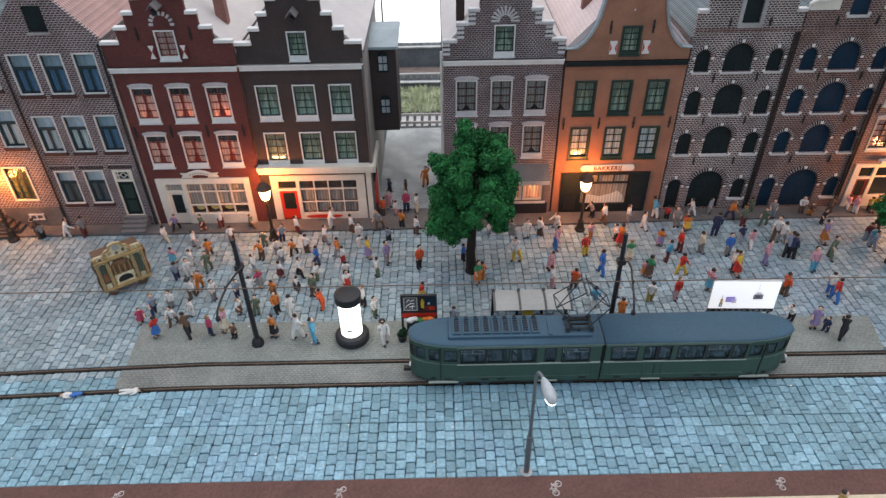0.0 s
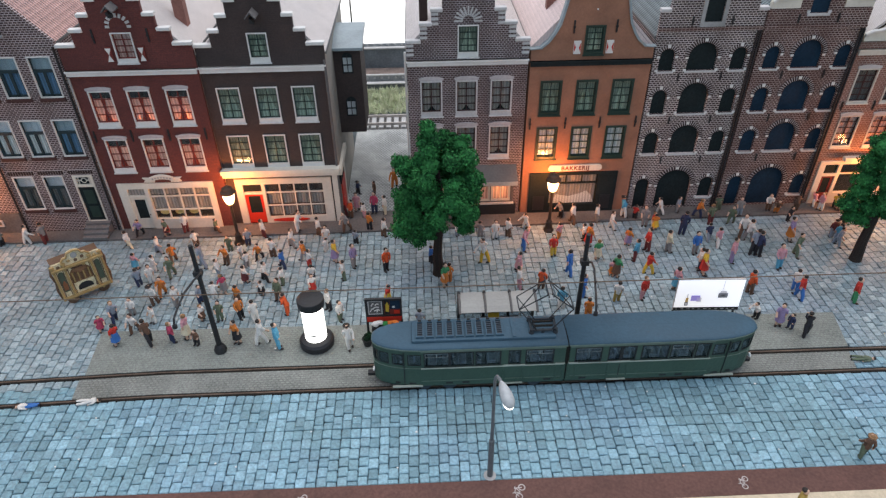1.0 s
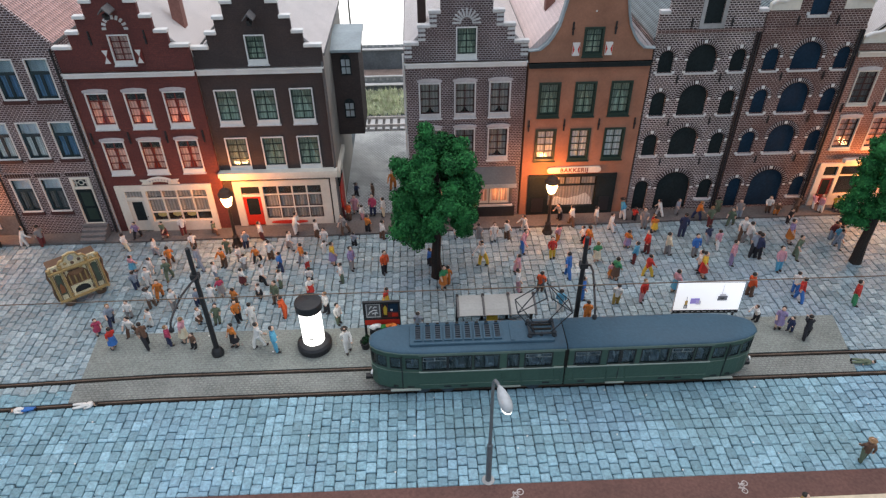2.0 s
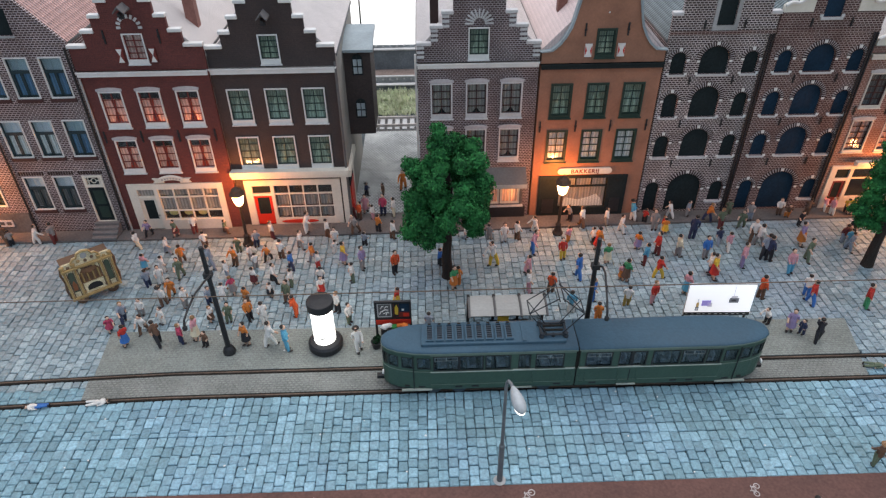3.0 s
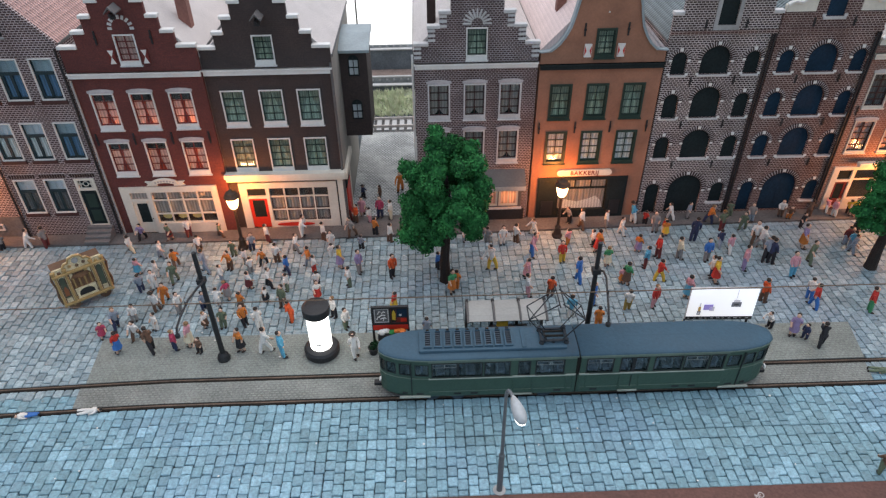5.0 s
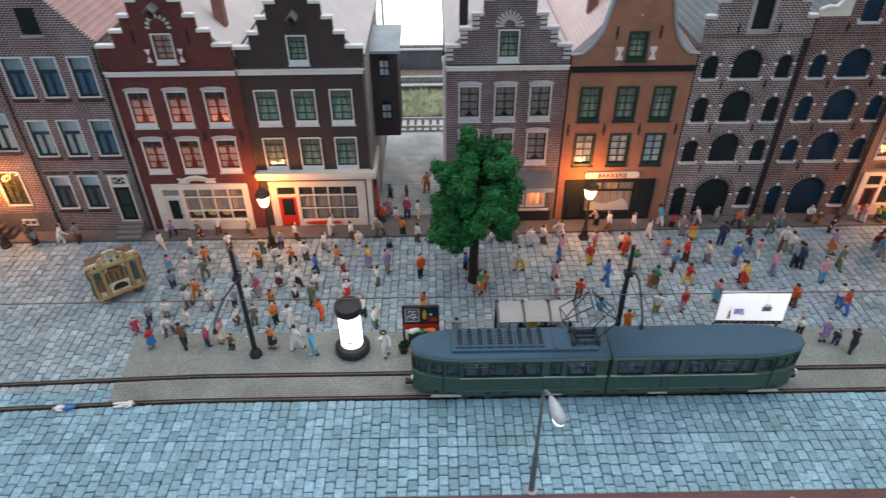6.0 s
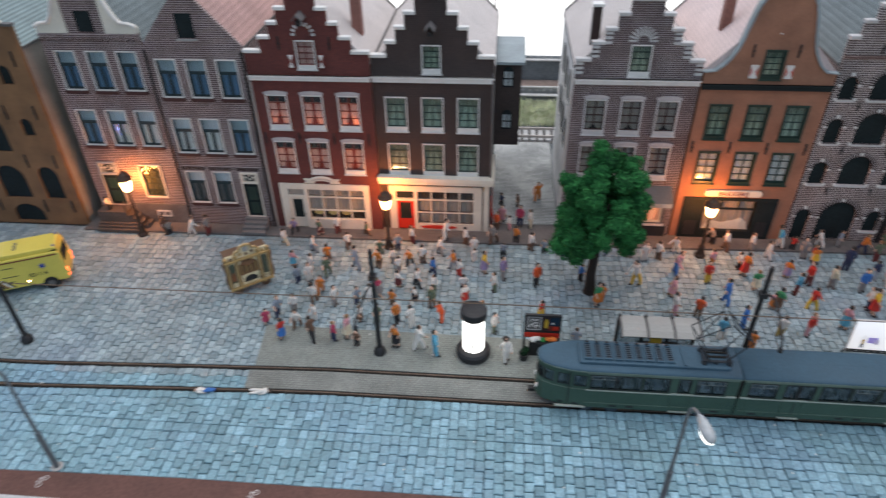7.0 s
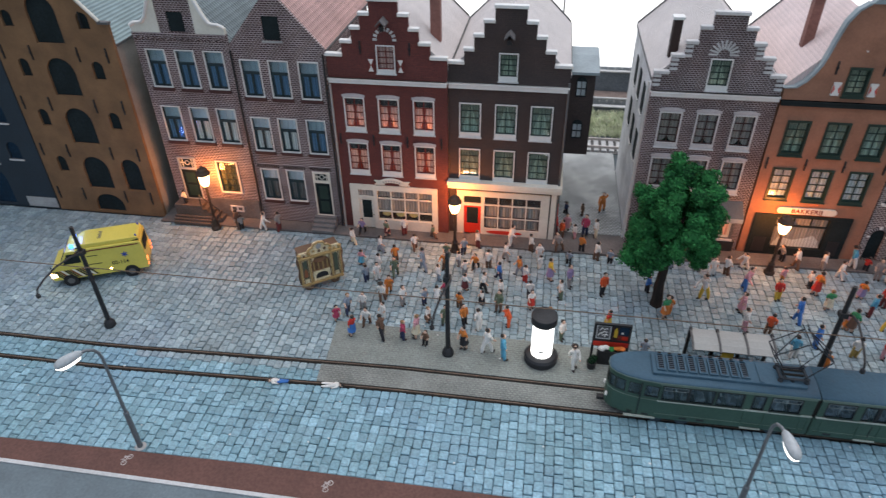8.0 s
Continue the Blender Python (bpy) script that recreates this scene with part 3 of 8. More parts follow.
        out.append(("lintel", mesh_of("lintel", slab(pts, 0.10, at=-0.06), M[s["lintel"]])))
    made[key] = out
    return out


def window(house, style, x, z, w, h, label=""):
    """A framed window in the front; its hole in the wall is (x, x + w, z, z + h)."""
    first, *rest = window_meshes(style, w, h)
    ob = piece("window", first[1], house, (x, 0, z), label)
    for name, me in rest:
        o = piece(name, me, ob)
        if name == "pane":
            o.visible_shadow = False
    return ob


def stone_block(name, w, h, mat, proud=0.03):
    key = (name, w, h, mat)
    if key not in made:
        made[key] = mesh_of(name, box(-w / 2, w / 2, -proud, 0.02, -h / 2, h / 2), M[mat])
    return made[key]


def shutter_arch(house, x0, x1, z0, z1, mat, ring="grey_white", sill=True, blocks=True, name="shutter_window"):
    """A deep round-headed opening with a dark shutter, brick arch blocks, corner stones and a sill."""
    w, h = x1 - x0, z1 - z0
    key = ("arch", round(w, 2), round(h, 2), mat, ring, sill, blocks)
    if key not in made:
        rise = min(w / 2, h * 0.6)
        leaf = slab(arch(0, w, 0, h), 0.06, at=0.14)
        for k in range(1, 4):
            box(w * k / 4 - 0.008, w * k / 4 + 0.008, 0.132, 0.145, 0.02, h - rise * 0.6, leaf)
        out = [(name, mesh_of(name, leaf, M[mat]))]
        if blocks:
            n, deep = (23, 0.21) if w > 1 else (13, 0.17)
            turns = [math.pi * k / 24 for k in range(25)]
            bed = [(w / 2 + (w / 2 + deep) * math.cos(a), h - rise + (rise + deep) * math.sin(a)) for a in turns]
            bed += [(w / 2 + w / 2 * math.cos(a), h - rise + rise * math.sin(a)) for a in turns[::-1]]
            out.append(("arch_mortar", mesh_of("arch_mortar", slab(bed, 0.03, at=-0.012), M["mortar"])))
            pitch = math.pi * (w / 2 + rise) / 2 / n
            for k in range(n):
                a = math.pi * (k + 0.5) / n
                at = (w / 2 + (w / 2 + deep / 2) * math.cos(a), 0, h - rise + (rise + deep / 2) * math.sin(a))
                out.append(("arch_brick", stone_block("arch_brick", deep + 0.03, round(pitch * 0.66, 3), "arch_brick"), at, math.degrees(-a)))
            out.append(("key_stone", stone_block("key_stone", 0.15, 0.15, "white", 0.05), (w / 2, 0, h + 0.13), 0))
            for x in (-0.075, w + 0.075):
                out.append(("corner_stone", stone_block("corner_stone", 0.13, 0.11, "white", 0.05), (x, 0, h - rise - 0.03), 0))
                if sill:
                    out.append(("corner_stone", stone_block("corner_stone", 0.13, 0.11, "white", 0.05), (x, 0, 0.04), 0))
        if sill:
            out.append(("sill", mesh_of("sill", box(-0.06, w + 0.06, -0.07, 0.12, -0.085, -0.003), M["grey_white"])))
        made[key] = out
    first, *rest = made[key]
    ob = piece(first[0], first[1], house, (x0, 0, z0))
    for nm, me, *where in rest:
        o = piece(nm, me, ob)
        if where:
            o.matrix_basis = pose(*[S * c for c in where[0]], 0, where[1], 0)
    return ob


def anchors(house, spots, h=0.5):
    """Black iron wall ties."""
    key = ("tie", h)
    if key not in made:
        bm = box(-0.035, 0.035, -0.06, 0.01, 0, h)
        box(-0.055, 0.055, -0.075, -0.02, h * 0.42, h * 0.58, bm)
        made[key] = mesh_of("wall_tie", bm, M["black"])
    for x, z in spots:
        piece("wall_tie", made[key], house, (x, 0, z))


def steps_outline(half, steps, top_z, base=0.0):
    """The outline of a stepped gable about x = 0: steps are (outer x, top z) from the eaves up."""
    right = [(half, base)]
    for k, (x, z) in enumerate(steps):
        right.append((x, steps[k - 1][1] if k else z))
        right.append((x, z))
    right[1] = (half, steps[0][1])
    right[2] = (half, steps[0][1])
    pts = [right[0], (half, steps[0][1])]
    for (xa, za), (xb, zb) in zip(steps, steps[1:]):
        pts += [(xb, za), (xb, zb)]
    return pts + [(-x, z) for x, z in pts[::-1]]


def house_shell(name, x0, x1, outline, holes, wall, side, roof, eave, ridge, label, depth=8.5, y=FRONT, flat_roof=False, thick=0.2):
    """An empty at the middle of the front's foot; front wall with openings, side and back walls, gabled roof."""
    c, half = (x0 + x1) / 2, (x1 - x0) / 2
    ob = thing(name, (c, y, 0.0), label, "house", "row of canal houses")
    part("front_wall", slab(outline, thick, holes), M[wall], ob)
    for sx in (-1, 1):
        xa = sx * half
        part("side_wall", box(min(xa, xa - sx * 0.18), max(xa, xa - sx * 0.18), thick + 0.002, depth, 0, eave), M[side], ob)
    part("back_wall", slab([(-half + 0.19, 0), (half - 0.19, 0), (half - 0.19, eave), (0, ridge - 0.15), (-half + 0.19, eave)], 0.18, at=depth - 0.2), M[side], ob)
    part("attic_floor", box(-half + 0.19, half - 0.19, thick + 0.01, depth - 0.22, eave - 0.35, eave - 0.2), M["interior"], ob)
    over = 0.03
    for sx in (-1, 1):
        a, b = (sx * (half + over), eave), (0.0, ridge)
        pts = [a, b, (0.0, ridge + 0.16), (sx * (half + over), eave + 0.16)]
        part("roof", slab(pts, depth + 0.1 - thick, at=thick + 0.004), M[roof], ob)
        # dark verge board along the back and a gutter at the eave
        verge = [(sx * (half + over), eave + 0.10), (0.0, ridge + 0.10), (0.0, ridge + 0.26), (sx * (half + over), eave + 0.26)]
        part("verge_board", slab(verge, 0.10, at=depth + 0.106), M["dim_grey"], ob)
        part("gutter", box(min(sx * half, sx * (half + 0.07)), max(sx * half, sx * (half + 0.07)), thick + 0.01, depth + 0.1, eave + 0.03, eave + 0.15), M["dim_grey"], ob)
    return ob, c


def chimney(house, x, y, z0, z1, mat="chimney", w=0.5, d=0.5, cap="stone"):
    ch = part("chimney", box(x - w / 2, x + w / 2, y - d / 2, y + d / 2, z0, z1), M[mat], house)
    part("chimney_cap", box(x - w / 2 - 0.06, x + w / 2 + 0.06, y - d / 2 - 0.06, y + d / 2 + 0.06, z1, z1 + 0.12), M[cap], ch)


def caps(house, steps, mat="white"):
    """Pale cap stones on the steps of a gable."""
    for k, (x, z) in enumerate(steps):
        inner = steps[k + 1][0] if k + 1 < len(steps) else -x
        for sx in (-1, 1) if k + 1 < len(steps) else (1,):
            a, b = sorted((sx * (x + 0.05), sx * (inner - 0.02) if k + 1 < len(steps) else -x - 0.05))
            part("cap_stone", shell(box(a, b, -0.09, 0.24, z, z + 0.16), 0.03), M[mat], house)


def cornice(house, half, z0, z1, mat="white", out=0.12):
    bm = box(-half, half, -out, 0.0, z0, z1)
    box(-half - 0.03, half + 0.03, -out - 0.05, 0.0, z1 - 0.07, z1 - 0.0, bm)
    return part("cornice", bm, M[mat], house)


def drainpipe(house, x, top, mat="dim_grey"):
    part("drainpipe", tube([(x, -0.08, 0.1), (x, -0.08, top)], 0.055, 8), M[mat], house)


def rel(c, *spans):
    return [(a - c, b - c) for a, b in spans]


# ---- unseen sheets added west and east of the model to cut side light ----
M["light_blocker"] = paint("light_blocker", (0.22, 0.21, 0.20), 0.9, 0.1, 0.05)
solid("wall_west", box(-57, -56, -25, 38, -0.5, 34), M["light_blocker"], "plain dark grey sheet, added unseen to block side light", "wall", kind="structure")
solid("wall_east", box(54, 55, -25, 38, -0.5, 30), M["light_blocker"], "plain dark grey sheet, added unseen to block side light", "wall", kind="structure")

# ---- red house with stepped gable ----
C = -12.37
cols = rel(C, (-14.73, -13.64), (-12.93, -11.82), (-11.11, -10.02))
STEP = [(3.02, 10.12), (2.20, 10.79), (1.66, 11.46), (1.19, 12.13), (0.70, 12.80)]
holes = [rect(a, b, z, z + 1.88) for a, b in cols for z in (6.14, 3.60)] + [rect(-0.47, 0.47, 9.34, 10.75), rect(-2.50, 2.43, 0.12, 2.95)]
red_house, _ = house_shell("house", -15.39, -9.35, steps_outline(3.02, STEP, 13), holes, "red_wall", "plain_side", "grey_roof", 9.55, 12.4,
                           "dark red brick canal house with white stepped gable")
for z in (6.14, 3.60):
    for a, b in cols:
        window(red_house, "red", a, z, 1.09, 1.88, "white-framed window with rose curtains")
window(red_house, "red_small", -0.47, 9.34, 0.94, 1.41, "small white-framed gable window")
for sx in (-1, 1):
    sh = part("shutter", box(sx * 0.74 - 0.145, sx * 0.74 + 0.145, -0.09, -0.02, 9.42, 10.1), M["maroon"], red_house, "dark red shutter with white hourglass")
    for flip in (0, 1):
        zc, ze = 9.76, (9.45, 10.07)[flip]
        part("white_mark", slab([(sx * 0.74 - 0.135, ze), (sx * 0.74 + 0.135, ze), (sx * 0.74, zc)], 0.012, at=-0.104), M["white"], sh)
caps(red_house, STEP)
cornice(red_house, 3.0, 8.78, 9.03)
chimney(red_house, 2.15, 2.2, 10.2, 13.6)
anchors(red_house, [(x, 5.35) for x in (-2.72, -0.92, 0.90, 2.70)] + [(-1.25, 10.3), (1.2, 10.3)], 0.62)
drainpipe(red_house, -2.96, 8.7, "grey")


def radial(rx, zc, rz_, a, deep, wide, bm):
    """One arch stone standing square to the curve."""
    c, s = math.cos(a), math.sin(a)
    pts = [(rx * c + u * c - v * s, zc + rz_ * s + u * s + v * c) for u, v in ((-deep / 2, -wide / 2), (deep / 2, -wide / 2), (deep / 2, wide / 2), (-deep / 2, wide / 2))]
    slab(pts, 0.05, at=-0.04, bm=bm)


ring = bmesh.new()
for k in range(9):
    a = math.pi * k / 8
    radial(0.48, 11.02, 0.50, a, 0.18, 0.11, ring)
part("gable_arch", ring, M["grey_white"], red_house, "pale arch stones")


def hoist(house, z):
    bm = box(-0.06, 0.06, -0.75, 0.05, z, z + 0.12)
    box(-0.10, 0.10, -0.55, -0.40, z - 0.16, z, bm)
    part("hoist_beam", bm, M["black"], house)
    part("hoist_roof", slab([(-0.24, z + 0.10), (0, z + 0.34), (0.24, z + 0.10), (0.24, z + 0.16), (0, z + 0.42), (-0.24, z + 0.16)], 0.75, at=-0.75), M["stone"], house)


hoist(red_house, 11.72)


def shop_front(house, x0, x1, z1, door, glass_box, cols_n, rows_n, mat, door_mat, z0=0.1, stall=0.0):
    """A timber shop front filling its hole: frame, door with dark pane, glazing bars, panes."""
    da, db, dz = door
    ga, gb, g0, g1 = glass_box
    front = part("shop_front", slab(rect(x0, x1, z0, z1), 0.20, [rect(da, db, z0 + 0.02, dz), rect(da, db, dz + 0.14, g1), rect(ga, gb, g0, g1)], at=-0.08), M[mat], house)
    for k in range(1, cols_n):
        x = ga + (gb - ga) * k / cols_n
        part("glazing_bar", box(x - 0.035, x + 0.035, -0.03, 0.05, g0, g1), M[mat], front)
    for z in rows_n:
        part("glazing_bar", box(ga, gb, -0.034, 0.046, z - 0.035, z + 0.035), M[mat], front)
    p = part("pane", box(ga, gb, 0.055, 0.065, g0, g1), M["pane"], front)
    p.visible_shadow = False
    leaf = part("door", slab(rect(da, db, z0 + 0.02, dz), 0.06, [rect(da + 0.16, db - 0.16, z0 + 0.65, dz - 0.14)], at=0.0), M[door_mat], front, "shop door")
    part("door_pane", box(da + 0.16, db - 0.16, 0.03, 0.045, z0 + 0.65, dz - 0.14), M["dark"], leaf)
    part("door_knob", moved(cone(0, 0, 0, 0.05, 0.035, 0.03, 8), pose(db - 0.09, 0.0, 1.0, 90)), M["rail"], leaf)
    part("fanlight", box(da, db, 0.03, 0.04, dz + 0.14, g1), M["dark"], front)
    return front


def wavy(x0, x1, z0, z1, y, n=24, deep=0.03):
    bm = bmesh.new()
    rows = [[bm.verts.new((x0 + (x1 - x0) * k / n, y + deep * math.sin(k * 1.9) + deep * 0.5 * math.sin(k * 0.7), z)) for k in range(n + 1)] for z in (z0, z1)]
    for k in range(n):
        bm.faces.new((rows[0][k], rows[0][k + 1], rows[1][k + 1], rows[1][k]))
    return bm


sf = shop_front(red_house, -2.50, 2.43, 2.95, (-2.05, -1.18, 2.08), (-0.98, 2.12, 0.72, 2.62), 4, (1.28, 2.12), "cream", "cream")
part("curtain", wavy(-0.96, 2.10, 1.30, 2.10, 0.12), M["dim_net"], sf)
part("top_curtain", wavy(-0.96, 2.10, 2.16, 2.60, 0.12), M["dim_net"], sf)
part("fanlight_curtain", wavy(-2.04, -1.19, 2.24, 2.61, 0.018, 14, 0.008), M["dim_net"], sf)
part("display_shelf", box(-0.96, 2.10, 0.12, 0.8, 0.72, 0.80), M["interior"], sf)
M["loaf"] = paint("loaf_crust", (0.62, 0.48, 0.16), 0.7)
for k, x in enumerate((-0.55, 0.25, 1.0)):
    part("loaf", moved(cone(0, 0, 0, 0.06, 0.26, 0.20, 14), pose(x, 0.20, 1.02, 75) @ Matrix.Diagonal((1, 0.6, 1, 1))), M["loaf"], sf, "yellow-brown round loaf")
# a carved ribbon: an arched band between two notched tails
bm = bmesh.new()
for sx in (-1, 1):
    tail = [(-0.08 + sx * u, z) for u, z in ((0.42, 3.00), (0.98, 3.02), (0.86, 3.14), (1.00, 3.27), (0.42, 3.25))]
    slab(tail if sx > 0 else tail[::-1], 0.09, at=-0.09, bm=bm)
orn = part("sign_scroll", bm, M["cream"], red_house, "cream carved scroll above the shop front")
band_low = [(-0.08 + 0.62 * u, 3.08 + 0.14 * (1 - u * u)) for u in [-1 + k / 5 for k in range(11)]]
band_high = [(x, z + 0.27 - 0.04 * abs(x + 0.08)) for x, z in band_low]
part("scroll_band", slab(band_low + band_high[::-1], 0.06, at=-0.155), M["cream"], orn)
rim_low = [(x, z + 0.20) for x, z in band_low]
part("scroll_edge", slab(rim_low + band_high[::-1], 0.02, at=-0.177), M["white"], orn)
for k in range(7):
    u = -0.72 + 0.24 * k
    part("scroll_mark", box(-0.08 + 0.62 * u - 0.045, -0.08 + 0.62 * u + 0.045, -0.162, -0.156, 3.13 + 0.14 * (1 - u * u), 3.22 + 0.14 * (1 - u * u)), M["grey"], orn)

# ---- black house with stepped gable ----
C = -6.36
cols = rel(C, (-8.77, -7.66), (-6.96, -5.84), (-5.18, -4.05))
STEP = [(2.96, 9.90), (2.18, 10.56), (1.70, 11.24), (1.24, 11.92), (0.74, 12.60)]
holes = [rect(a, b, z, z + 1.86) for a, b in cols for z in (6.07, 3.54)] + [rect(-0.49, 0.44, 9.13, 10.53), rect(-2.52, 2.52, 0.12, 2.90)]
black_house, _ = house_shell("house", -9.33, -3.40, steps_outline(2.965, STEP, 13), holes, "black_wall", "plain_side", "grey_roof", 9.35, 12.2,
                             "brown-black canal house with white stepped gable and shop", y=FRONT + 0.22)
for z in (6.07, 3.54):
    for a, b in cols:
        window(black_house, "black", a, z, 1.11, 1.86, "white-framed window with green sashes")
window(black_house, "black", -0.49, 9.13, 0.93, 1.40, "small white-framed gable window")
caps(black_house, STEP)
cornice(black_house, 2.95, 8.70, 8.98)
hoist(black_house, 11.25)
bm = box(-2.98, 3.02, -0.34, -0.0, 3.14, 3.34)
box(-3.02, 3.06, -0.42, -0.0, 3.34, 3.56, bm)
part("fascia", bm, M["cream"], black_house, "cream projecting fascia above the shop")
sf = shop_front(black_house, -2.52, 2.52, 2.90, (-2.14, -1.18, 1.95), (-1.00, 2.05, 0.52, 2.56), 4, (1.22, 2.02), "cream", "red")
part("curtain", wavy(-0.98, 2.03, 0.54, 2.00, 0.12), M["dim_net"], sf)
for k in range(4):
    a, b = -1.00 + 3.05 * k / 4 + 0.04, -1.00 + 3.05 * (k + 1) / 4 - 0.04
    for z0, z1 in ((0.53, 1.18), (1.26, 1.98)):
        part("inner_frame", slab(rect(a, b, z0, z1), 0.03, [rect(a + 0.035, b - 0.035, z0 + 0.035, z1 - 0.035)], at=0.0), M["sill_brick"], sf)
part("transom_dark", box(-0.98, 2.03, 0.10, 0.14, 2.06, 2.55), M["interior"], sf)
bm = cone(0, 0, 0, 0.03, 1.0, 1.0, 28)
part("oval_sign", moved(bm, pose(0.15, -0.11, 0.33, 90) @ Matrix.Diagonal((1.0, 0.11, 1, 1))), M["red"], sf, "long red oval sign")
part("corner_post", box(2.60, 2.92, -0.10, 0.12, 0.1, 3.14), M["cream"], black_house)
# alley side: red corner door, cream surround, dark hanging bay with arched windows and lead roof
part("side_fascia", box(2.972, 3.14, 0.0, 3.0, 2.95, 3.30), M["cream"], black_house)
part("side_door", box(2.972, 3.04, 0.45, 1.75, 0.12, 2.2), M["red"], black_house, "red corner door on the alley side")
part("side_fanlight", box(2.972, 3.03, 0.25, 1.75, 2.25, 2.90), M["dark"], black_house)
part("side_frame", box(2.972, 3.06, 1.78, 2.1, 0.12, 2.72), M["cream"], black_house)
bay = part("bay", slab([(2.95, 3.95), (5.6, 3.95), (5.6, 8.93), (4.42, 8.93), (2.95, 8.66)], 1.39, plane='yz', at=2.97), M["black_wall"], black_house, "dark hanging bay over the alley")
part("bay_roof", slab([(2.72, 8.60), (2.72, 8.74), (4.4, 9.10), (5.7, 9.10), (5.7, 8.94), (4.42, 8.94)], 1.62, plane='yz', at=2.90), M["lead"], bay, "pale lead roof of the bay")
for z in (7.35, 4.95):
    wdw = part("bay_window", slab(arch(3.40, 3.94, z, z + 1.08), 0.10, [rect(3.45, 3.65, z + 0.06, z + 0.42), rect(3.69, 3.89, z + 0.06, z + 0.42), rect(3.45, 3.65, z + 0.47, z + 0.84), rect(3.69, 3.89, z + 0.47, z + 0.84)], at=2.88), M["dark"], bay, "small dark arched window with pale panes")
    part("pane", box(3.45, 3.89, 2.93, 2.945, z + 0.06, z + 0.9), M["blind"], wdw)
    part("window_mullion", box(3.652, 3.688, 2.865, 2.885, z + 0.05, z + 1.0), M["black"], wdw)
drainpipe(black_house, 2.93, 9.2, "dim_grey")

# ---- brown brick house with stepped gable ----
C = 3.34
cols = rel(C, (1.03, 2.09), (2.76, 3.84), (4.47, 5.58))
STEP = [(2.90, 9.78), (2.24, 10.58), (1.70, 11.22), (1.20, 11.90), (0.72, 12.55)]
holes = [rect(a, a + 1.08, z, z + 1.88) for a, b in cols for z in (6.05, 3.60)] + [rect(-0.49, 0.50, 9.07, 10.60), rect(-2.4, 2.55, 0.46, 2.55)]
brick_house, _ = house_shell("house", 0.42, 6.25, steps_outline(2.915, STEP, 13), holes, "fine_brick", "lit_side", "grey_roof", 9.35, 12.2,
                             "dark brown brick canal house with stepped gable and awning", y=FRONT + 0.42)
for z in (6.05, 3.60):
    for a, b in cols:
        window(brick_house, "brick", a, z, 1.08, 1.88, "pale-framed window with net curtains")
window(brick_house, "black", -0.49, 9.07, 0.99, 1.53, "small pale-framed gable window")
caps(brick_house, STEP, "grey_white")
cornice(brick_house, 2.9, 8.70, 8.95, "white")
# alley side of the house: dark openings, pale downpipe
for y, z in ((1.6, 4.4), (3.6, 4.4), (5.6, 4.6), (1.6, 7.0), (3.6, 7.0), (5.6, 7.0)):
    sw = part("side_window", box(-2.965, -2.92, y, y + 0.75, z, z + 1.5), M["dark"], brick_house)
    part("side_sill", box(-3.02, -2.92, y - 0.06, y + 0.81, z - 0.10, z - 0.003), M["white"], sw)
part("drainpipe", tube([(-3.0, 0.5, 0.1), (-3.0, 0.5, 9.2)], 0.06, 8), M["white"], brick_house)
chimney(brick_house, -2.05, 1.2, 9.3, 12.0, "arch_brick", 0.40, 0.42, "white")
ring = bmesh.new()
for k in range(11):
    a = math.pi * k / 10
    radial(0.46, 10.78, 0.46, a, 0.40, 0.075, ring)
part("gable_arch", ring, M["grey_white"], brick_house, "pale arch stones")
quoin = mesh_of("quoin", box(-0.17, 0.17, -0.03, 0.02, -0.06, 0.06), M["grey_white"])
for x, z in STEP[:3]:
    for k in range(3):
        for sx in (-1, 1):
            piece("quoin", quoin, brick_house, (sx * (x - 0.155), 0, z - 0.10 - 0.22 * k))
part("plinth", box(-2.75, 2.72, -0.12, 0.0, 0.0, 0.78), M["black"], brick_house)
sf = part("shop_front", slab(rect(-2.4, 2.55, 0.46, 2.55), 0.16, [rect(a, a + 1.05, 0.95, 2.30) for a in (-2.2, -0.95, 0.25, 1.35)], at=-0.05), M["dim_grey"], brick_house)
for a in (-2.2, -0.95, 0.25, 1.35):
    wf = part("shop_window", slab(rect(a, a + 1.05, 0.95, 2.30), 0.06, [rect(a + 0.10, a + 0.50, 1.06, 2.20), rect(a + 0.56, a + 0.95, 1.06, 2.20)], at=-0.02), M["cream"], sf, "cream shop window lit from inside")
    part("curtain", wavy(a + 0.06, a + 1.0, 1.0, 2.26, 0.12, 10), M["pink_net"], wf)
part("shop_sill", box(-2.45, 2.6, -0.16, 0.0, 0.79, 0.88), M["grey_white"], brick_house)
aw = part("awning", slab([(0.0, 3.20), (-0.85, 2.62), (-0.85, 2.56), (0.0, 3.12)], 5.1, plane='yz', at=-2.45), M["dim_grey"], brick_house, "sloping grey awning")
part("awning_valance", box(-2.45, 2.65, -0.87, -0.84, 2.38, 2.62), M["grey"], aw)

# ---- terracotta bakery with bell gable ----
C = 9.30
cols = rel(C, (6.93, 8.02), (8.70, 9.80), (10.48, 11.57))
curve = [(2.95, 0.0), (2.95, 9.35), (2.45, 9.40), (2.10, 9.70), (1.85, 10.05), (1.62, 10.50), (1.50, 10.95), (1.38, 11.50), (1.28, 11.95), (1.15, 12.4), (0.85, 12.9), (0.45, 13.2)]
outline = curve + [(-x, z) for x, z in curve[::-1]]
holes = [rect(a, a + 1.08, z, z + 1.84) for a, b in cols for z in (5.95, 3.44)] + [rect(-0.45, 0.50, 9.05, 10.45), rect(-2.55, 2.2, 0.12, 2.62)]
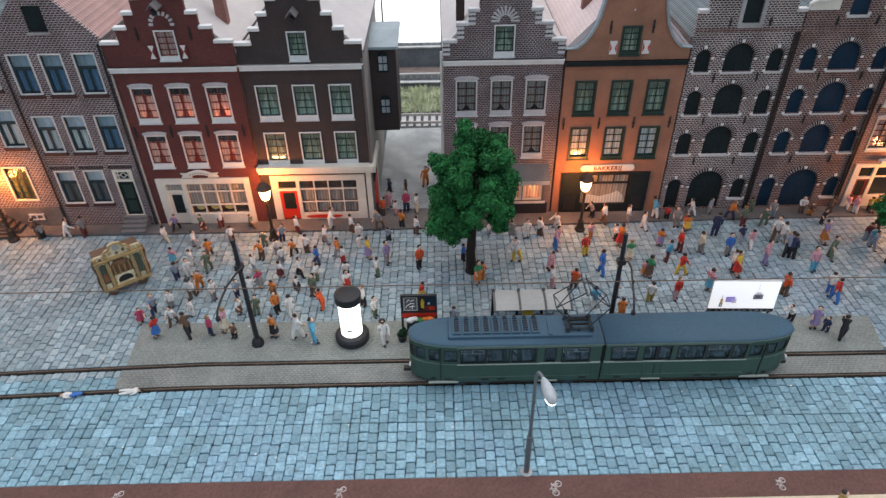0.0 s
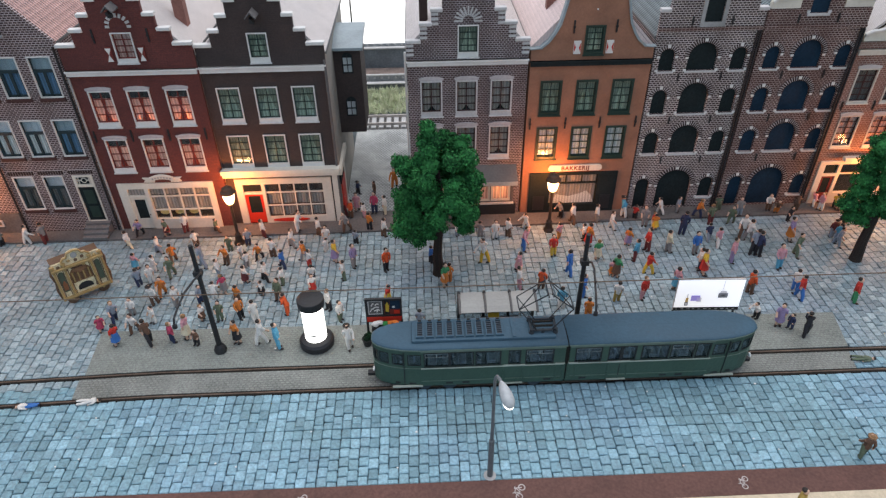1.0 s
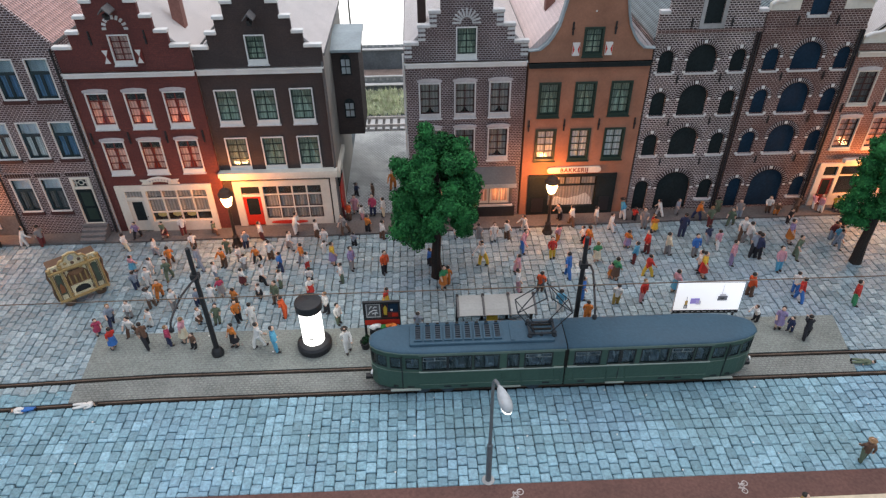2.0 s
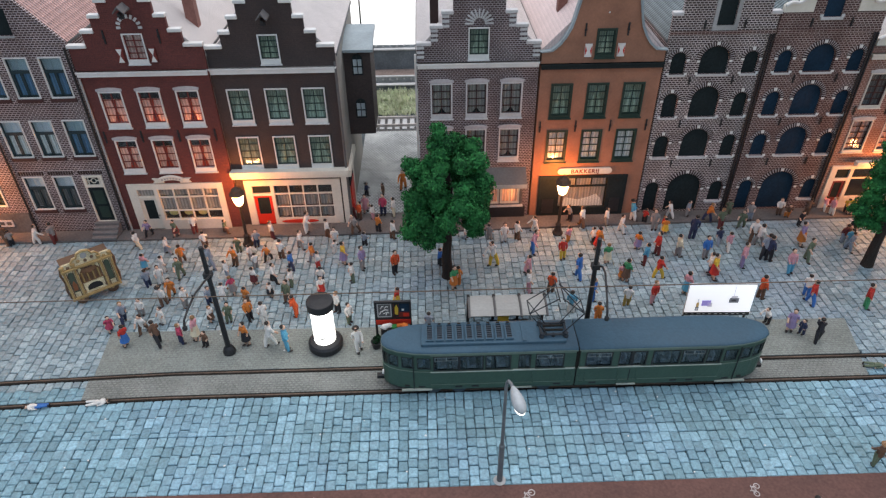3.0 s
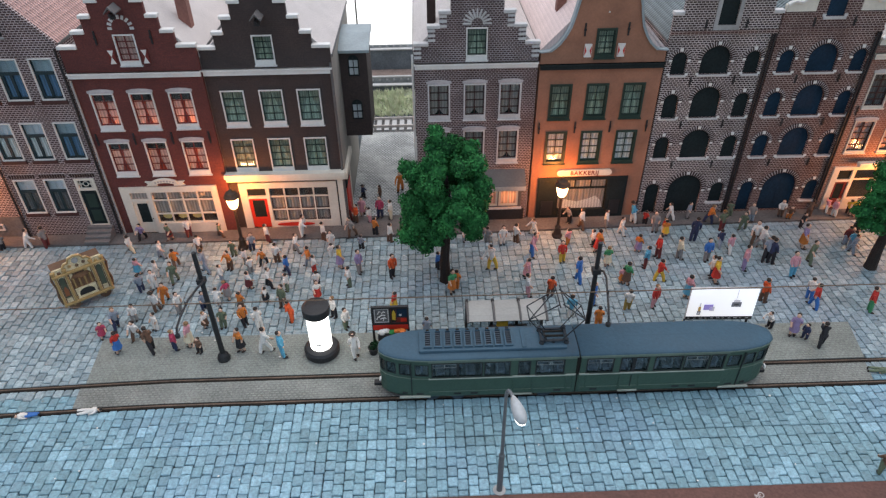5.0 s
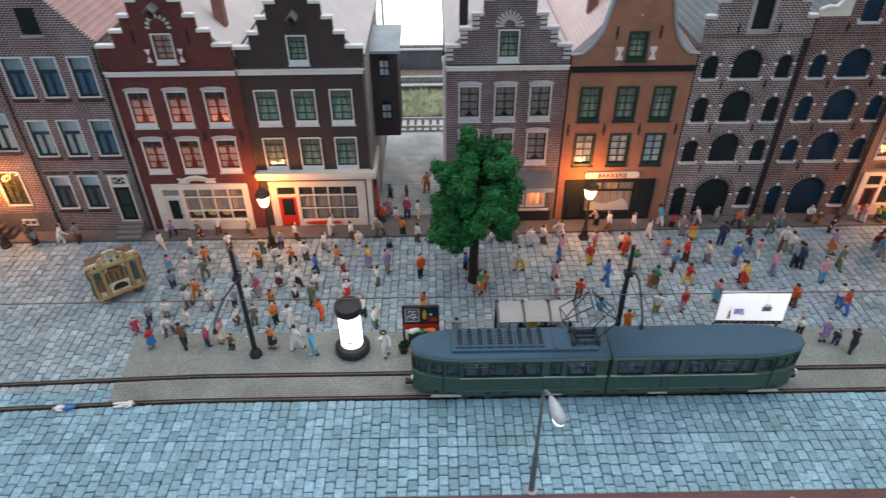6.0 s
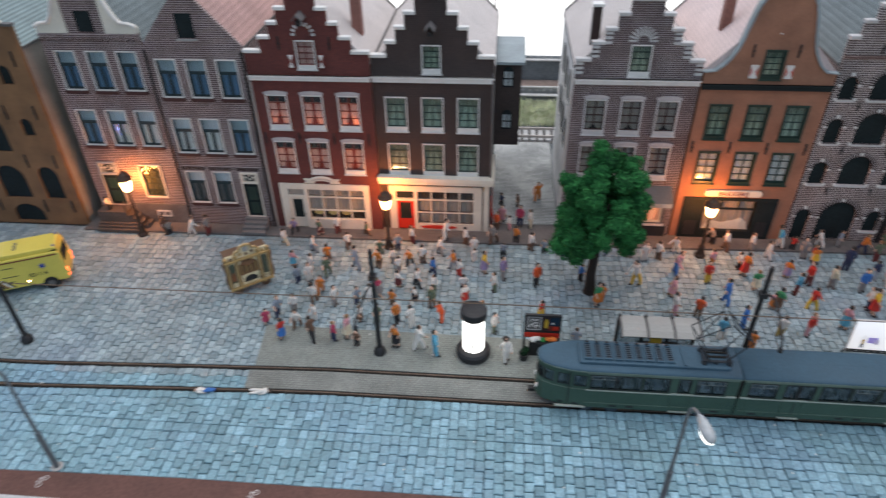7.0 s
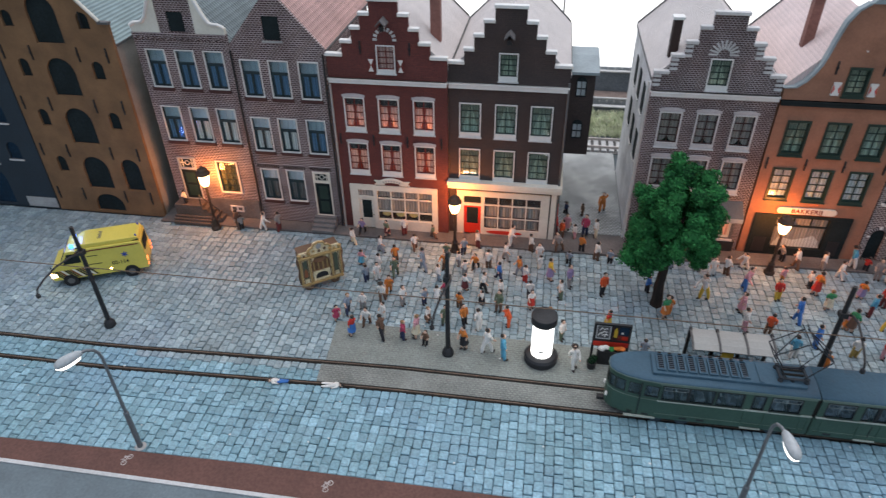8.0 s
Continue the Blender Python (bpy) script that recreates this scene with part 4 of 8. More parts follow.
bakery, _ = house_shell("house", 6.33, 12.27, outline, holes, "terracotta", "terracotta", "pink_roof", 9.2, 12.3,
                        "orange-brown plastered bakery house with bell gable", y=FRONT + 0.42)
for a, b in cols:
    window(bakery, "bakery_top", a, 5.95, 1.08, 1.84, "dark green framed window")
    window(bakery, "bakery", a, 3.44, 1.08, 1.84, "dark green framed window with net curtains")
window(bakery, "bakery_top", -0.45, 9.05, 0.95, 1.40, "small dark green gable window")
for sx in (-1, 1):
    sh = part("shutter", box(sx * 0.78 - 0.17, sx * 0.78 + 0.17, -0.09, -0.02, 9.12, 9.74), M["white"], bakery, "white shutter with red marks")
    for ax in (-1, 1):
        part("red_mark", slab([(sx * 0.78 + ax * 0.155, 9.2), (sx * 0.78 + ax * 0.155, 9.66), (sx * 0.78 + ax * 0.07, 9.43)], 0.012, at=-0.104), M["red"], sh)
# Roof-coloured infill closes the gap under the roof, to fit the camera's view.
part("gable_boarding", slab([(-2.95, 9.22), (2.95, 9.22), (0.0, 12.30)], 0.05, at=0.215), M["pink_roof"], bakery)
rim = bmesh.new()
band = curve[1:]
for sx in (-1, 1):
    for (xa, za), (xb, zb) in zip(band, band[1:]):
        pts = [(sx * xa, za), (sx * (xa + 0.10), za + 0.05), (sx * (xb + 0.10), zb + 0.05), (sx * xb, zb)]
        slab(pts if sx > 0 else pts[::-1], 0.36, at=-0.08, bm=rim)
slab([(-0.5, 13.2), (0.5, 13.2), (0.3, 13.4), (-0.3, 13.4)], 0.36, at=-0.08, bm=rim)
part("gable_rim", rim, M["lead"], bakery, "grey moulded rim of the bell gable")
cornice(bakery, 2.94, 8.54, 8.80, "dark")
anchors(bakery, [(x, 5.2) for x in (-2.75, -0.95, 0.82, 2.66)] + [(-1.0, 10.1), (1.0, 10.1)], 0.6)
part("gable_lamp", box(-0.03, 0.03, -0.05, 0.0, 11.15, 11.21), M["white"], bakery)
chimney(bakery, -1.7, 2.6, 10.0, 12.8, "chimney", 0.45, 0.45)
front = part("shop_front", slab(rect(-2.55, 2.2, 0.12, 2.62), 0.20, [rect(-1.42, 1.15, 0.60, 2.46)], at=-0.08), M["dark"], bakery)
for k in (1, 2):
    part("glazing_bar", box(-1.42 + 2.57 * k / 3 - 0.03, -1.42 + 2.57 * k / 3 + 0.03, -0.03, 0.05, 1.95, 2.46), M["dark"], front)
part("glazing_bar", box(-1.42, 1.15, -0.034, 0.046, 1.90, 1.98), M["dark"], front)
part("pane", box(-1.42, 1.15, 0.055, 0.065, 0.60, 2.46), M["pane"], front).visible_shadow = False
part("curtain", wavy(-1.40, 1.13, 0.60, 2.45, 0.14), M["dim_net"], front)
part("display", slab([(-1.3, 0.60), (1.1, 0.60), (0.95, 1.05), (0.65, 1.35), (0.35, 1.2), (-0.3, 1.0), (-1.0, 1.15)], 0.03, at=0.10), M["net"], front, "pale draped display in the window")
for a, b in ((-2.45, -1.52), (1.25, 2.1)):
    leaf = part("door", box(a, b, -0.10, -0.075, 0.16, 2.45), M["dark"], front)
    part("door_panel", box(a + 0.15, b - 0.15, -0.115, -0.10, 0.3, 1.2), M["black"], leaf)
def pill(x0, x1, z0, z1, n=6):
    """A long outline with round ends."""
    r, zc = (z1 - z0) / 2, (z0 + z1) / 2
    right = [(x1 - r + r * math.cos(a), zc + r * math.sin(a)) for a in [-math.pi / 2 + math.pi * k / n for k in range(n + 1)]]
    return right + [(x0 + x1 - x, 2 * zc - z) for x, z in right]


board = part("sign_board", slab(pill(-1.62, 1.26, 2.76, 3.10), 0.11, at=-0.16), M["cream"], bakery, "cream bakery sign board with red letters")
fc = bpy.data.curves.new("letters", 'FONT')
fc.offset = 0.007 * S
fc.body, fc.size, fc.extrude, fc.align_x = "BAKKERIJ", 0.33 * S, 0.008 * S, 'CENTER'
fc.space_character = 1.12
tmp = new("letters", fc)
lme = bpy.data.meshes.new_from_object(tmp.evaluated_get(bpy.context.evaluated_depsgraph_get()))
bpy.data.objects.remove(tmp)
lme.materials.clear()
lme.materials.append(M["maroon"])
lett = new("letters", lme)
lett.parent = board
lett.matrix_basis = pose(-0.18 * S, -0.172 * S, 2.825 * S, 90)


# ---- two brick warehouses with round-headed shutters ----
def warehouse(x0, x1, wall, mat, crown, label, y, shift):
    c = (x0 + x1) / 2
    half = (x1 - x0) / 2
    rows = [(0.14, 2.0, 2.5, 0.73), (3.5, 4.78, 5.15, 3.5), (5.8, 7.1, 7.45, 5.8), (8.08, 9.2, 9.48, 8.08)]
    spots = []
    for n, (z0, zs, zm, zr) in enumerate(rows):
        spread_x = 0.71 if n else 0.92
        spots += [(shift - 2.11, shift - 1.38, z0, zs), (shift - spread_x, shift + spread_x, z0, zm), (shift + 1.42, shift + 2.14, zr, zs)]
    if crown == "steps":
        st = [(half, 10.95), (half - 0.42, 11.65), (half - 0.85, 12.35), (half - 1.3, 13.0)]
        outline = steps_outline(half, st, 13)
        door = rect(-0.42, 0.42, 10.45, 12.2)
    else:
        st = [(half, 10.95), (1.05, 12.9)]
        outline = steps_outline(half, st, 13)
        door = rect(-0.5, 0.35, 10.75, 12.2)
    holes = [arch(*s) for s in spots] + [door]
    ob, _ = house_shell("house", x0, x1, outline, holes, wall, wall, "blue_roof", 9.6, 12.0, label, y=y)
    for n, s in enumerate(spots):
        shutter_arch(ob, *s, mat, sill=not (n in (0, 1)))
    part("string_course", box(-half, half, -0.07, 0.0, 10.05, 10.2), M["brown_brick"], ob)
    (a, z0), (b, _), (_, z1), _ = door
    if crown == "steps":
        fr = part("gable_door", slab(rect(a - 0.18, b + 0.18, z0 - 0.22, z1 + 0.12), 0.10, [rect(a, b, z0, z1)], at=-0.06), M["grey"], ob)
    else:
        fr = part("gable_door", box(a - 0.1, b + 0.1, -0.08, 0.06, z0 - 0.12, z0 - 0.003), M["grey_white"], ob)
        for x in (a - 0.08, b + 0.08):
            for z in (z0 + 0.06, z0 + 1.0):
                piece("corner_stone", stone_block("corner_stone", 0.15, 0.13, "grey_white"), fr, (x, 0, z))
    part("shutter", box(a, b, 0.06, 0.10, z0, z1), M[mat], fr)
    anchors(ob, [(shift + x, z) for x in (-1.02, 1.10) for z in (2.95, 5.25, 7.55)] + [(-0.95, 10.3), (0.95, 10.3)], 0.42)
    drainpipe(ob, half - 0.08, 10.0, "black")
    drainpipe(ob, half - 0.22, 10.0, "black")
    return ob, st, half


ware_a, st, half = warehouse(12.34, 17.32, "dark_brick", "dark", "steps", "dark brick warehouse with black round-headed shutters", FRONT + 0.5, -0.08)
caps(ware_a, st, "grey_white")
ware_b, st, half = warehouse(17.40, 22.32, "brown_brick", "navy", "neck", "dark brown brick warehouse with navy round-headed shutters", FRONT + 0.5, 0.05)


def scroll(house, xa, xb, z0, z1, mat="cream"):
    """A curved claw piece beside a neck gable, from the eave at xa up to the neck at xb."""
    n = 10
    pts = [(xb, z0), (xa, z0), (xa, z0 + 0.28)]
    for k in range(1, n + 1):
        u = k / n
        pts.append((xa + (xb - xa) * u, z0 + 0.28 + (z1 - z0 - 0.28) * (u ** 2.2) + 0.12 * math.sin(u * 9)))
    bm = slab(pts if xb < xa else pts[::-1], 0.26, at=-0.05)
    ob = part("scroll", bm, M[mat], house, "cream carved scroll beside the gable")
    top = [(x, -0.06, z + 0.04) for x, z in pts[2:]]
    part("scroll_rim", tube(top, 0.09, 6), M["white"], ob)


for sx in (-1, 1):
    scroll(ware_b, sx * (half - 0.05), sx * 1.05, 11.0, 12.5)
part("cap_stone", box(-1.2, 1.2, -0.12, 0.26, 12.9, 13.1), M["white"], ware_b)

# ---- pale brick house at the end of the row ----
C = 25.45
cols = rel(C, (22.74, 23.82), (24.47, 25.55), (26.22, 27.30))
holes = [rect(a, a + 1.08, z, z + 1.84) for a, b in cols for z in (6.12, 3.60)] + [rect(-2.87, 2.5, 0.12, 2.78)]
pale_house, _ = house_shell("house", 22.36, 28.54, steps_outline(3.09, [(3.09, 9.3), (1.2, 12.2)], 13), holes, "pale_brick", "pale_brick", "grey_roof", 9.2, 12.0,
                            "pale brick house with cream door frame and red door", y=FRONT + 0.5)
for z, style in ((6.12, "pale_unlit"), (3.60, "pale")):
    for a, b in cols:
        window(pale_house, style, a, z, 1.08, 1.84, "cream-framed window with dark brown sashes")
cornice(pale_house, 3.06, 8.68, 8.96, "cream")
for sx in (-1, 1):
    scroll(pale_house, sx * 3.04, sx * 1.2, 9.35, 11.6)
shop_front(pale_house, -2.87, 2.5, 2.78, (-2.55, -1.80, 1.86), (-1.62, 2.3, 0.78, 2.58), 3, (1.98,), "cream", "maroon")
anchors(pale_house, [(x, 5.75) for x in (-2.88, -1.22, 0.55, 2.3)], 0.5)
part("bracket_sign", shell(box(-1.9, 0.4, -0.5, -0.2, 2.95, 3.2), 0.05), M["cream"], pale_house, "cream shop board under a lamp")

# ---- grey brick house with spout gable ----
C = -17.95
cols = rel(C, (-20.0, -18.95), (-18.50, -17.46), (-16.93, -15.87))
holes = [rect(a, a + 1.07, 7.75, 9.75) for a, b in cols] + [rect(a, a + 1.07, 4.62, 6.62) for a, b in cols] + [rect(a, a + 1.05, 1.52, 3.52) for a, b in cols[:2]]
holes += [rect(0.98, 1.98, 0.72, 3.52), rect(-0.55, 0.35, 10.75, 11.95)]
spout, _ = house_shell("house", -20.43, -15.47, [(-2.48, 0), (2.48, 0), (2.48, 10.42), (0.35, 12.85), (0.35, 13.5), (-0.35, 13.5), (-0.35, 12.85), (-2.48, 10.42)], holes,
                       "grey_brick", "grey_brick", "red_tile", 10.2, 12.95, "purple-grey brick house with pointed gable and red pantiles")
for n, (a, b) in enumerate(cols):
    window(spout, "grey_blue", a, 7.75, 1.07, 2.0, "sash window with pale blind")
    window(spout, "grey_pale" if n < 2 else "grey_blue", a, 4.62, 1.07, 2.0, "sash window with pale blind")
    if n < 2:
        window(spout, "grey_dim", a, 1.52, 1.05, 2.0, "sash window with pale blind")


def soldier_course(house, x0, x1, z, h=0.26):
    """Upright bricks in a pale bed over an opening."""
    part("lintel_bed", box(x0, x1, -0.012, -0.001, z, z + h), M["mortar"], house)
    n = max(2, round((x1 - x0) / 0.13))
    brick = mesh_of("lintel_brick", box(-0.052, 0.052, -0.03, -0.013, 0.02, h - 0.02), M["arch_brick"])
    for k in range(n):
        piece("lintel_brick", brick, house, (x0 + (x1 - x0) * (k + 0.5) / n, 0, z))


def house_door(house, x0, x1, z0, z1, zt, mat="cream"):
    fr = part("door_frame", slab(rect(x0, x1, z0, z1), 0.18, [rect(x0 + 0.065, x1 - 0.065, z0 + 0.02, zt - 0.06), rect(x0 + 0.14, x1 - 0.14, zt + 0.06, z1 - 0.1)], at=-0.06), M[mat], house)
    leaf = part("door", box(x0 + 0.065, x1 - 0.065, 0.03, 0.09, z0 + 0.02, zt - 0.06), M["dark"], fr, "black-green front door")
    for za, zb in ((z0 + 0.2, z0 + 0.9), (z0 + 1.05, zt - 0.3)):
        part("door_panel", box(x0 + 0.25, x1 - 0.25, 0.018, 0.03, za, zb), M["green"], leaf)
    fan = part("fanlight", box(x0 + 0.14, x1 - 0.14, 0.06, 0.08, zt + 0.06, z1 - 0.1), M["dark"], fr)
    xm, zm = (x0 + x1) / 2, (zt + z1) / 2 - 0.02
    bm = tube([(xm + 0.13 * math.cos(a), 0.03, zm + 0.13 * math.sin(a)) for a in [2 * math.pi * k / 12 for k in range(13)]], 0.025, 5)
    for sx in (-1, 1):
        box(xm + (0.13 if sx > 0 else -0.40), xm + (0.40 if sx > 0 else -0.13), 0.01, 0.05, zm - 0.025, zm + 0.025, bm)
        box(xm + sx * 0.27 - 0.02, xm + sx * 0.27 + 0.02, 0.01, 0.05, zt + 0.06, z1 - 0.1, bm)
    part("tracery", bm, M["cream"], fan)


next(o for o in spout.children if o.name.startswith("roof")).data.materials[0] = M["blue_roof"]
house_door(spout, 0.98, 1.98, 0.72, 3.52, 2.9)
for xa, xb in ((cols[0][0] - 0.12, cols[0][1] + 0.14), (cols[1][0] - 0.12, cols[1][1] + 0.14), (0.86, 2.10)):
    soldier_course(spout, xa, xb, 3.58)
part("gable_shutter", box(-0.55, 0.35, 0.10, 0.15, 10.75, 11.95), M["dark"], spout)
part("gable_sill", box(-0.62, 0.42, -0.08, 0.1, 10.66, 10.745), M["grey"], spout)
for k in range(4):
    part("step", shell(box(0.82, 2.12, -0.25 * (4 - k), 0.0, 0.12 + 0.15 * k, 0.12 + 0.15 * (k + 1) - 0.004), 0.012), M["stone"], spout)
drainpipe(spout, 2.42, 10.2, "black")
drainpipe(spout, -2.40, 10.2, "black")

# ---- grey brick house with neck gable ----
C = -22.95
cols = rel(C, (-25.02, -23.96), (-23.42, -22.36), (-21.86, -20.78))
holes = [rect(a, a + 1.07, 8.05, 10.1) for a, b in cols] + [rect(a, a + 1.10, 4.95, 7.0) for a, b in cols]
holes += [rect(-1.95, -0.87, 1.2, 3.92), rect(0.35, 1.62, 1.75, 3.82), rect(-0.45, 0.43, 11.0, 12.0)]
neck, _ = house_shell("house", -25.50, -20.45, steps_outline(2.52, [(2.52, 10.95), (0.95, 13.2)], 13), holes, "grey_brick", "plain_side", "blue_roof", 10.3, 12.9,
                      "purple-grey brick house with neck gable and cream scrolls")
for n, (a, b) in enumerate(cols):
    window(neck, "grey_blue", a, 8.05, 1.07, 2.05, "sash window with pale blind")
    window(neck, "grey_blue" if n == 0 else "grey_pale", a, 4.95, 1.10, 2.05, "sash window with pale blind")
window(neck, "small", 0.35, 1.75, 1.27, 2.07, "many-paned cream window in lamplight")
house_door(neck, -1.95, -0.87, 1.2, 3.92, 3.2, "grey")
part("gable_shutter", box(-0.45, 0.43, 0.10, 0.15, 11.0, 12.0), M["dark"], neck)
bm = bmesh.new()
for k in range(16):
    box(-2.45 + k * 0.31, -2.30 + k * 0.31, -0.10, 0.0, 10.62, 10.78, bm)
box(-2.52, 2.52, -0.08, 0.0, 10.78, 10.92, bm)
part("dentil_course", bm, M["grey_brick"], neck)
for sx in (-1, 1):
    scroll(neck, sx * 2.5, sx * 0.95, 10.96, 13.0)
part("base_course", box(-0.5, 2.5, -0.06, 0.0, 0.1, 1.35), M["pavement"], neck)
bm = slab(rect(0.72, 1.52, 0.55, 0.95), 0.05, [rect(0.80, 1.08, 0.62, 0.86), rect(1.16, 1.44, 0.62, 0.86)], at=-0.12)
part("cellar_window", bm, M["grey_white"], neck)
M["stoop"] = paint("stoop_stone", (0.085, 0.072, 0.064), 0.85, 0.3, 0.2)
st = thing("stoop", (C, FRONT, 0.1), "grey stone stoop with iron rail before a front door", "steps")
part("landing", box(-2.45, -0.75, -0.75, -0.002, 0, 1.05), M["stoop"], st)
for k in range(4):
    part("step", box(-0.74 + 0.26 * k, -0.74 + 0.26 * (k + 1) - 0.004, -0.75, -0.002, 0, 0.85 - 0.21 * k), M["stoop"], st)
for k in range(3):
    part("front_step", box(-2.5, -0.10, -0.755 - 0.15 * (k + 1), -0.757 - 0.15 * k, 0, 0.40 - 0.12 * k), M["stoop"], st)
part("hand_rail", tube([(-0.8, -0.7, 1.05), (-0.8, -0.7, 1.75), (0.25, -0.7, 0.9), (0.25, -0.7, 0.15)], 0.03, 5), M["black"], st)

# ---- ochre warehouse ----
C = -29.83
spots = []
for z0, z1, zs0, zs1 in ((10.3, 12.75, 11.1, 11.95), (7.45, 9.55, 8.45, 9.45), (4.6, 6.75, 5.6, 6.6), (1.7, 3.78, 2.7, 3.7)):
    spots.append((-0.90, 0.72, z0, z1))
    spots.append((-2.45, -1.85, zs0, zs1))
    spots.append((1.78, 2.42, zs0, zs1) if z0 > 2 else (1.55, 2.68, 1.7, 3.75))
spots.append((-0.85, 0.95, 0.15, 1.32))
curve = [(3.42, 0), (3.42, 11.4), (2.95, 11.45), (0.6, 14.2)]
ochre, _ = house_shell("house", -33.25, -26.41, curve + [(-x, z) for x, z in curve[::-1]], [arch(*s) for s in spots], "ochre", "plain_side", "teal_roof", 10.2, 13.0,
                       "ochre plastered warehouse with dark round-headed openings", y=FRONT - 0.45)
for s in spots:
    shutter_arch(ochre, *s, "dark", sill=False, blocks=False)
anchors(ochre, [(x, z) for x in (-3.1, -1.45, 1.25, 2.88) for z in (0.85, 3.7, 6.55, 9.4)] + [(2.0, 11.2), (-2.9, 11.2)], 0.78)
for sx in (-1, 1):
    part("verge", tube([(sx * 3.0, -0.03, 11.55), (sx * 0.6, -0.03, 14.3)], 0.09, 6), M["cream"], ochre)
    part("eave_stone", box(min(sx * 2.9, sx * 3.5), max(sx * 2.9, sx * 3.5), -0.08, 0.2, 11.40, 11.52), M["dim_grey"], ochre)

# ---- dark blue house at the far end ----
C = -36.9
spots = [(-0.9, 0.7, 0.15, 2.6), (-2.6, -1.9, 3.3, 4.4), (1.6, 2.4, 3.3, 4.4), (-0.9, 0.7, 2.95, 5.0), (1.6, 2.4, 5.6, 6.8), (-0.9, 0.7, 5.6, 7.3), (-2.6, -1.9, 5.6, 6.8)]
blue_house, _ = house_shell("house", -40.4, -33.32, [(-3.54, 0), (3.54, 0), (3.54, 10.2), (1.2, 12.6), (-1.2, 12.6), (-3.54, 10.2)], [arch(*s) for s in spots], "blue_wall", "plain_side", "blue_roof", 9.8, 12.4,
                            "dark blue-grey warehouse with shade put into its colour and pale corner stones", y=FRONT - 0.45)
for n, s in enumerate(spots):
    shutter_arch(blue_house, *s, "navy", sill=n != 0, blocks=False)
part("base_panel", box(1.55, 3.5, -0.05, 0.0, 0.1, 0.75), M["grey"], blue_house)

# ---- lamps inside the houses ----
# Glowing strips put lamplight on the curtain edge; no lamp stands behind them.
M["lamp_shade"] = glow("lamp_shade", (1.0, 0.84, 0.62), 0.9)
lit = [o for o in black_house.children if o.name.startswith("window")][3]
part("lamp_shade", slab([(0.15, 0.33), (0.52, 0.33), (0.52, 0.43), (0.15, 0.47)], 0.006, at=0.115), M["lamp_shade"], lit, "glowing strip for the lamplit curtain edge behind the pane")
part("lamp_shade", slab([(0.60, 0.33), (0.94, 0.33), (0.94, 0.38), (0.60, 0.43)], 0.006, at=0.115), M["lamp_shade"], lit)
ORANGE = (1.0, 0.22, 0.04)
for x, z, w in ((-10.5, 6.45, 0.005), (-12.35, 6.45, 0.003), (-14.2, 6.45, 0.002)):
    lamp_light("room_lamp", (x, FRONT + 0.38, z), w, ORANGE, 0.12)
for x, y, z, w in ((7.45, FRONT + 0.62, 3.68, 0.0016),):
    lamp_light("room_lamp", (x, y, z), w, (1.0, 0.70, 0.38), 0.1)
# Two deeper lamps added to brighten the rose curtains of both rows.
for x, z in ((-10.6, 5.6), (-14.0, 5.6)):
    lamp_light("room_lamp", (x, FRONT + 1.6, z), 0.012, (1.0, 0.5, 0.25), 0.3)
for x in (2.0, 5.2):
    lamp_light("shop_lamp", (x, FRONT + 1.0, 1.6), 0.006, (1.0, 0.5, 0.2), 0.15)

# ---- articulated tram ----
M.update(
    tram_green=paint("tram_green", (0.038, 0.078, 0.057), 0.42, 0.14, 0.06),
    tram_roof=paint("tram_roof", (0.038, 0.084, 0.120), 0.6, 0.14, 0.07, gloss=0.25),
    tram_trim=paint("tram_trim", (0.34, 0.375, 0.325), 0.45),
    tram_rim=paint("tram_rim", (0.115, 0.160, 0.130), 0.45),
    tram_vent=paint("tram_vent", (0.20, 0.235, 0.235), 0.5),
    tram_glass=glass("tinted_glass", (0.60, 0.66, 0.70), 0.10),
    tram_inside=paint("tram_inside", (0.035, 0.042, 0.045), 0.8, 0.4, 0.2),
    tram_seat=paint("tram_seat", (0.40, 0.42, 0.43), 0.7, 0.3, 0.1),
    tram_pale=paint("tram_bright_panel", (0.36, 0.48, 0.60), 0.5, 0.3, 0.15),
    resistor_bed=paint("resistor_bed", (0.014, 0.026, 0.036), 0.8, gloss=0.15),
    steel=paint("dark_steel", (0.045, 0.058, 0.07), 0.75, gloss=0.15),
)


def nose(hw, tip, start=-0.03):
    """Half a footprint: from the joint along the side to the rounded front at x = -tip."""
    side = [(start, hw), (-tip + 1.95, hw), (-tip + 1.25, hw * 0.93), (-tip + 0.65, hw * 0.77), (-tip + 0.25, hw * 0.56), (-tip + 0.05, hw * 0.33), (-tip, hw * 0.12)]
    return side + [(x, -y) for x, y in side[::-1]]


def stacked(layers, bm=None):
    """Rings of equal count, joined up one on another and closed."""
    bm = bm or bmesh.new()
    rings = [[bm.verts.new((x, y, z)) for x, y in pts] for pts, z in layers]
    n = len(rings[0])
    for a, b in zip(rings, rings[1:]):
        for k in range(n):
            bm.faces.new((a[k], a[(k + 1) % n], b[(k + 1) % n], b[k]))
    bm.faces.new(rings[0][::-1])
    bm.faces.new(rings[-1])
    bmesh.ops.recalc_face_normals(bm, faces=bm.faces[:])
    return bm


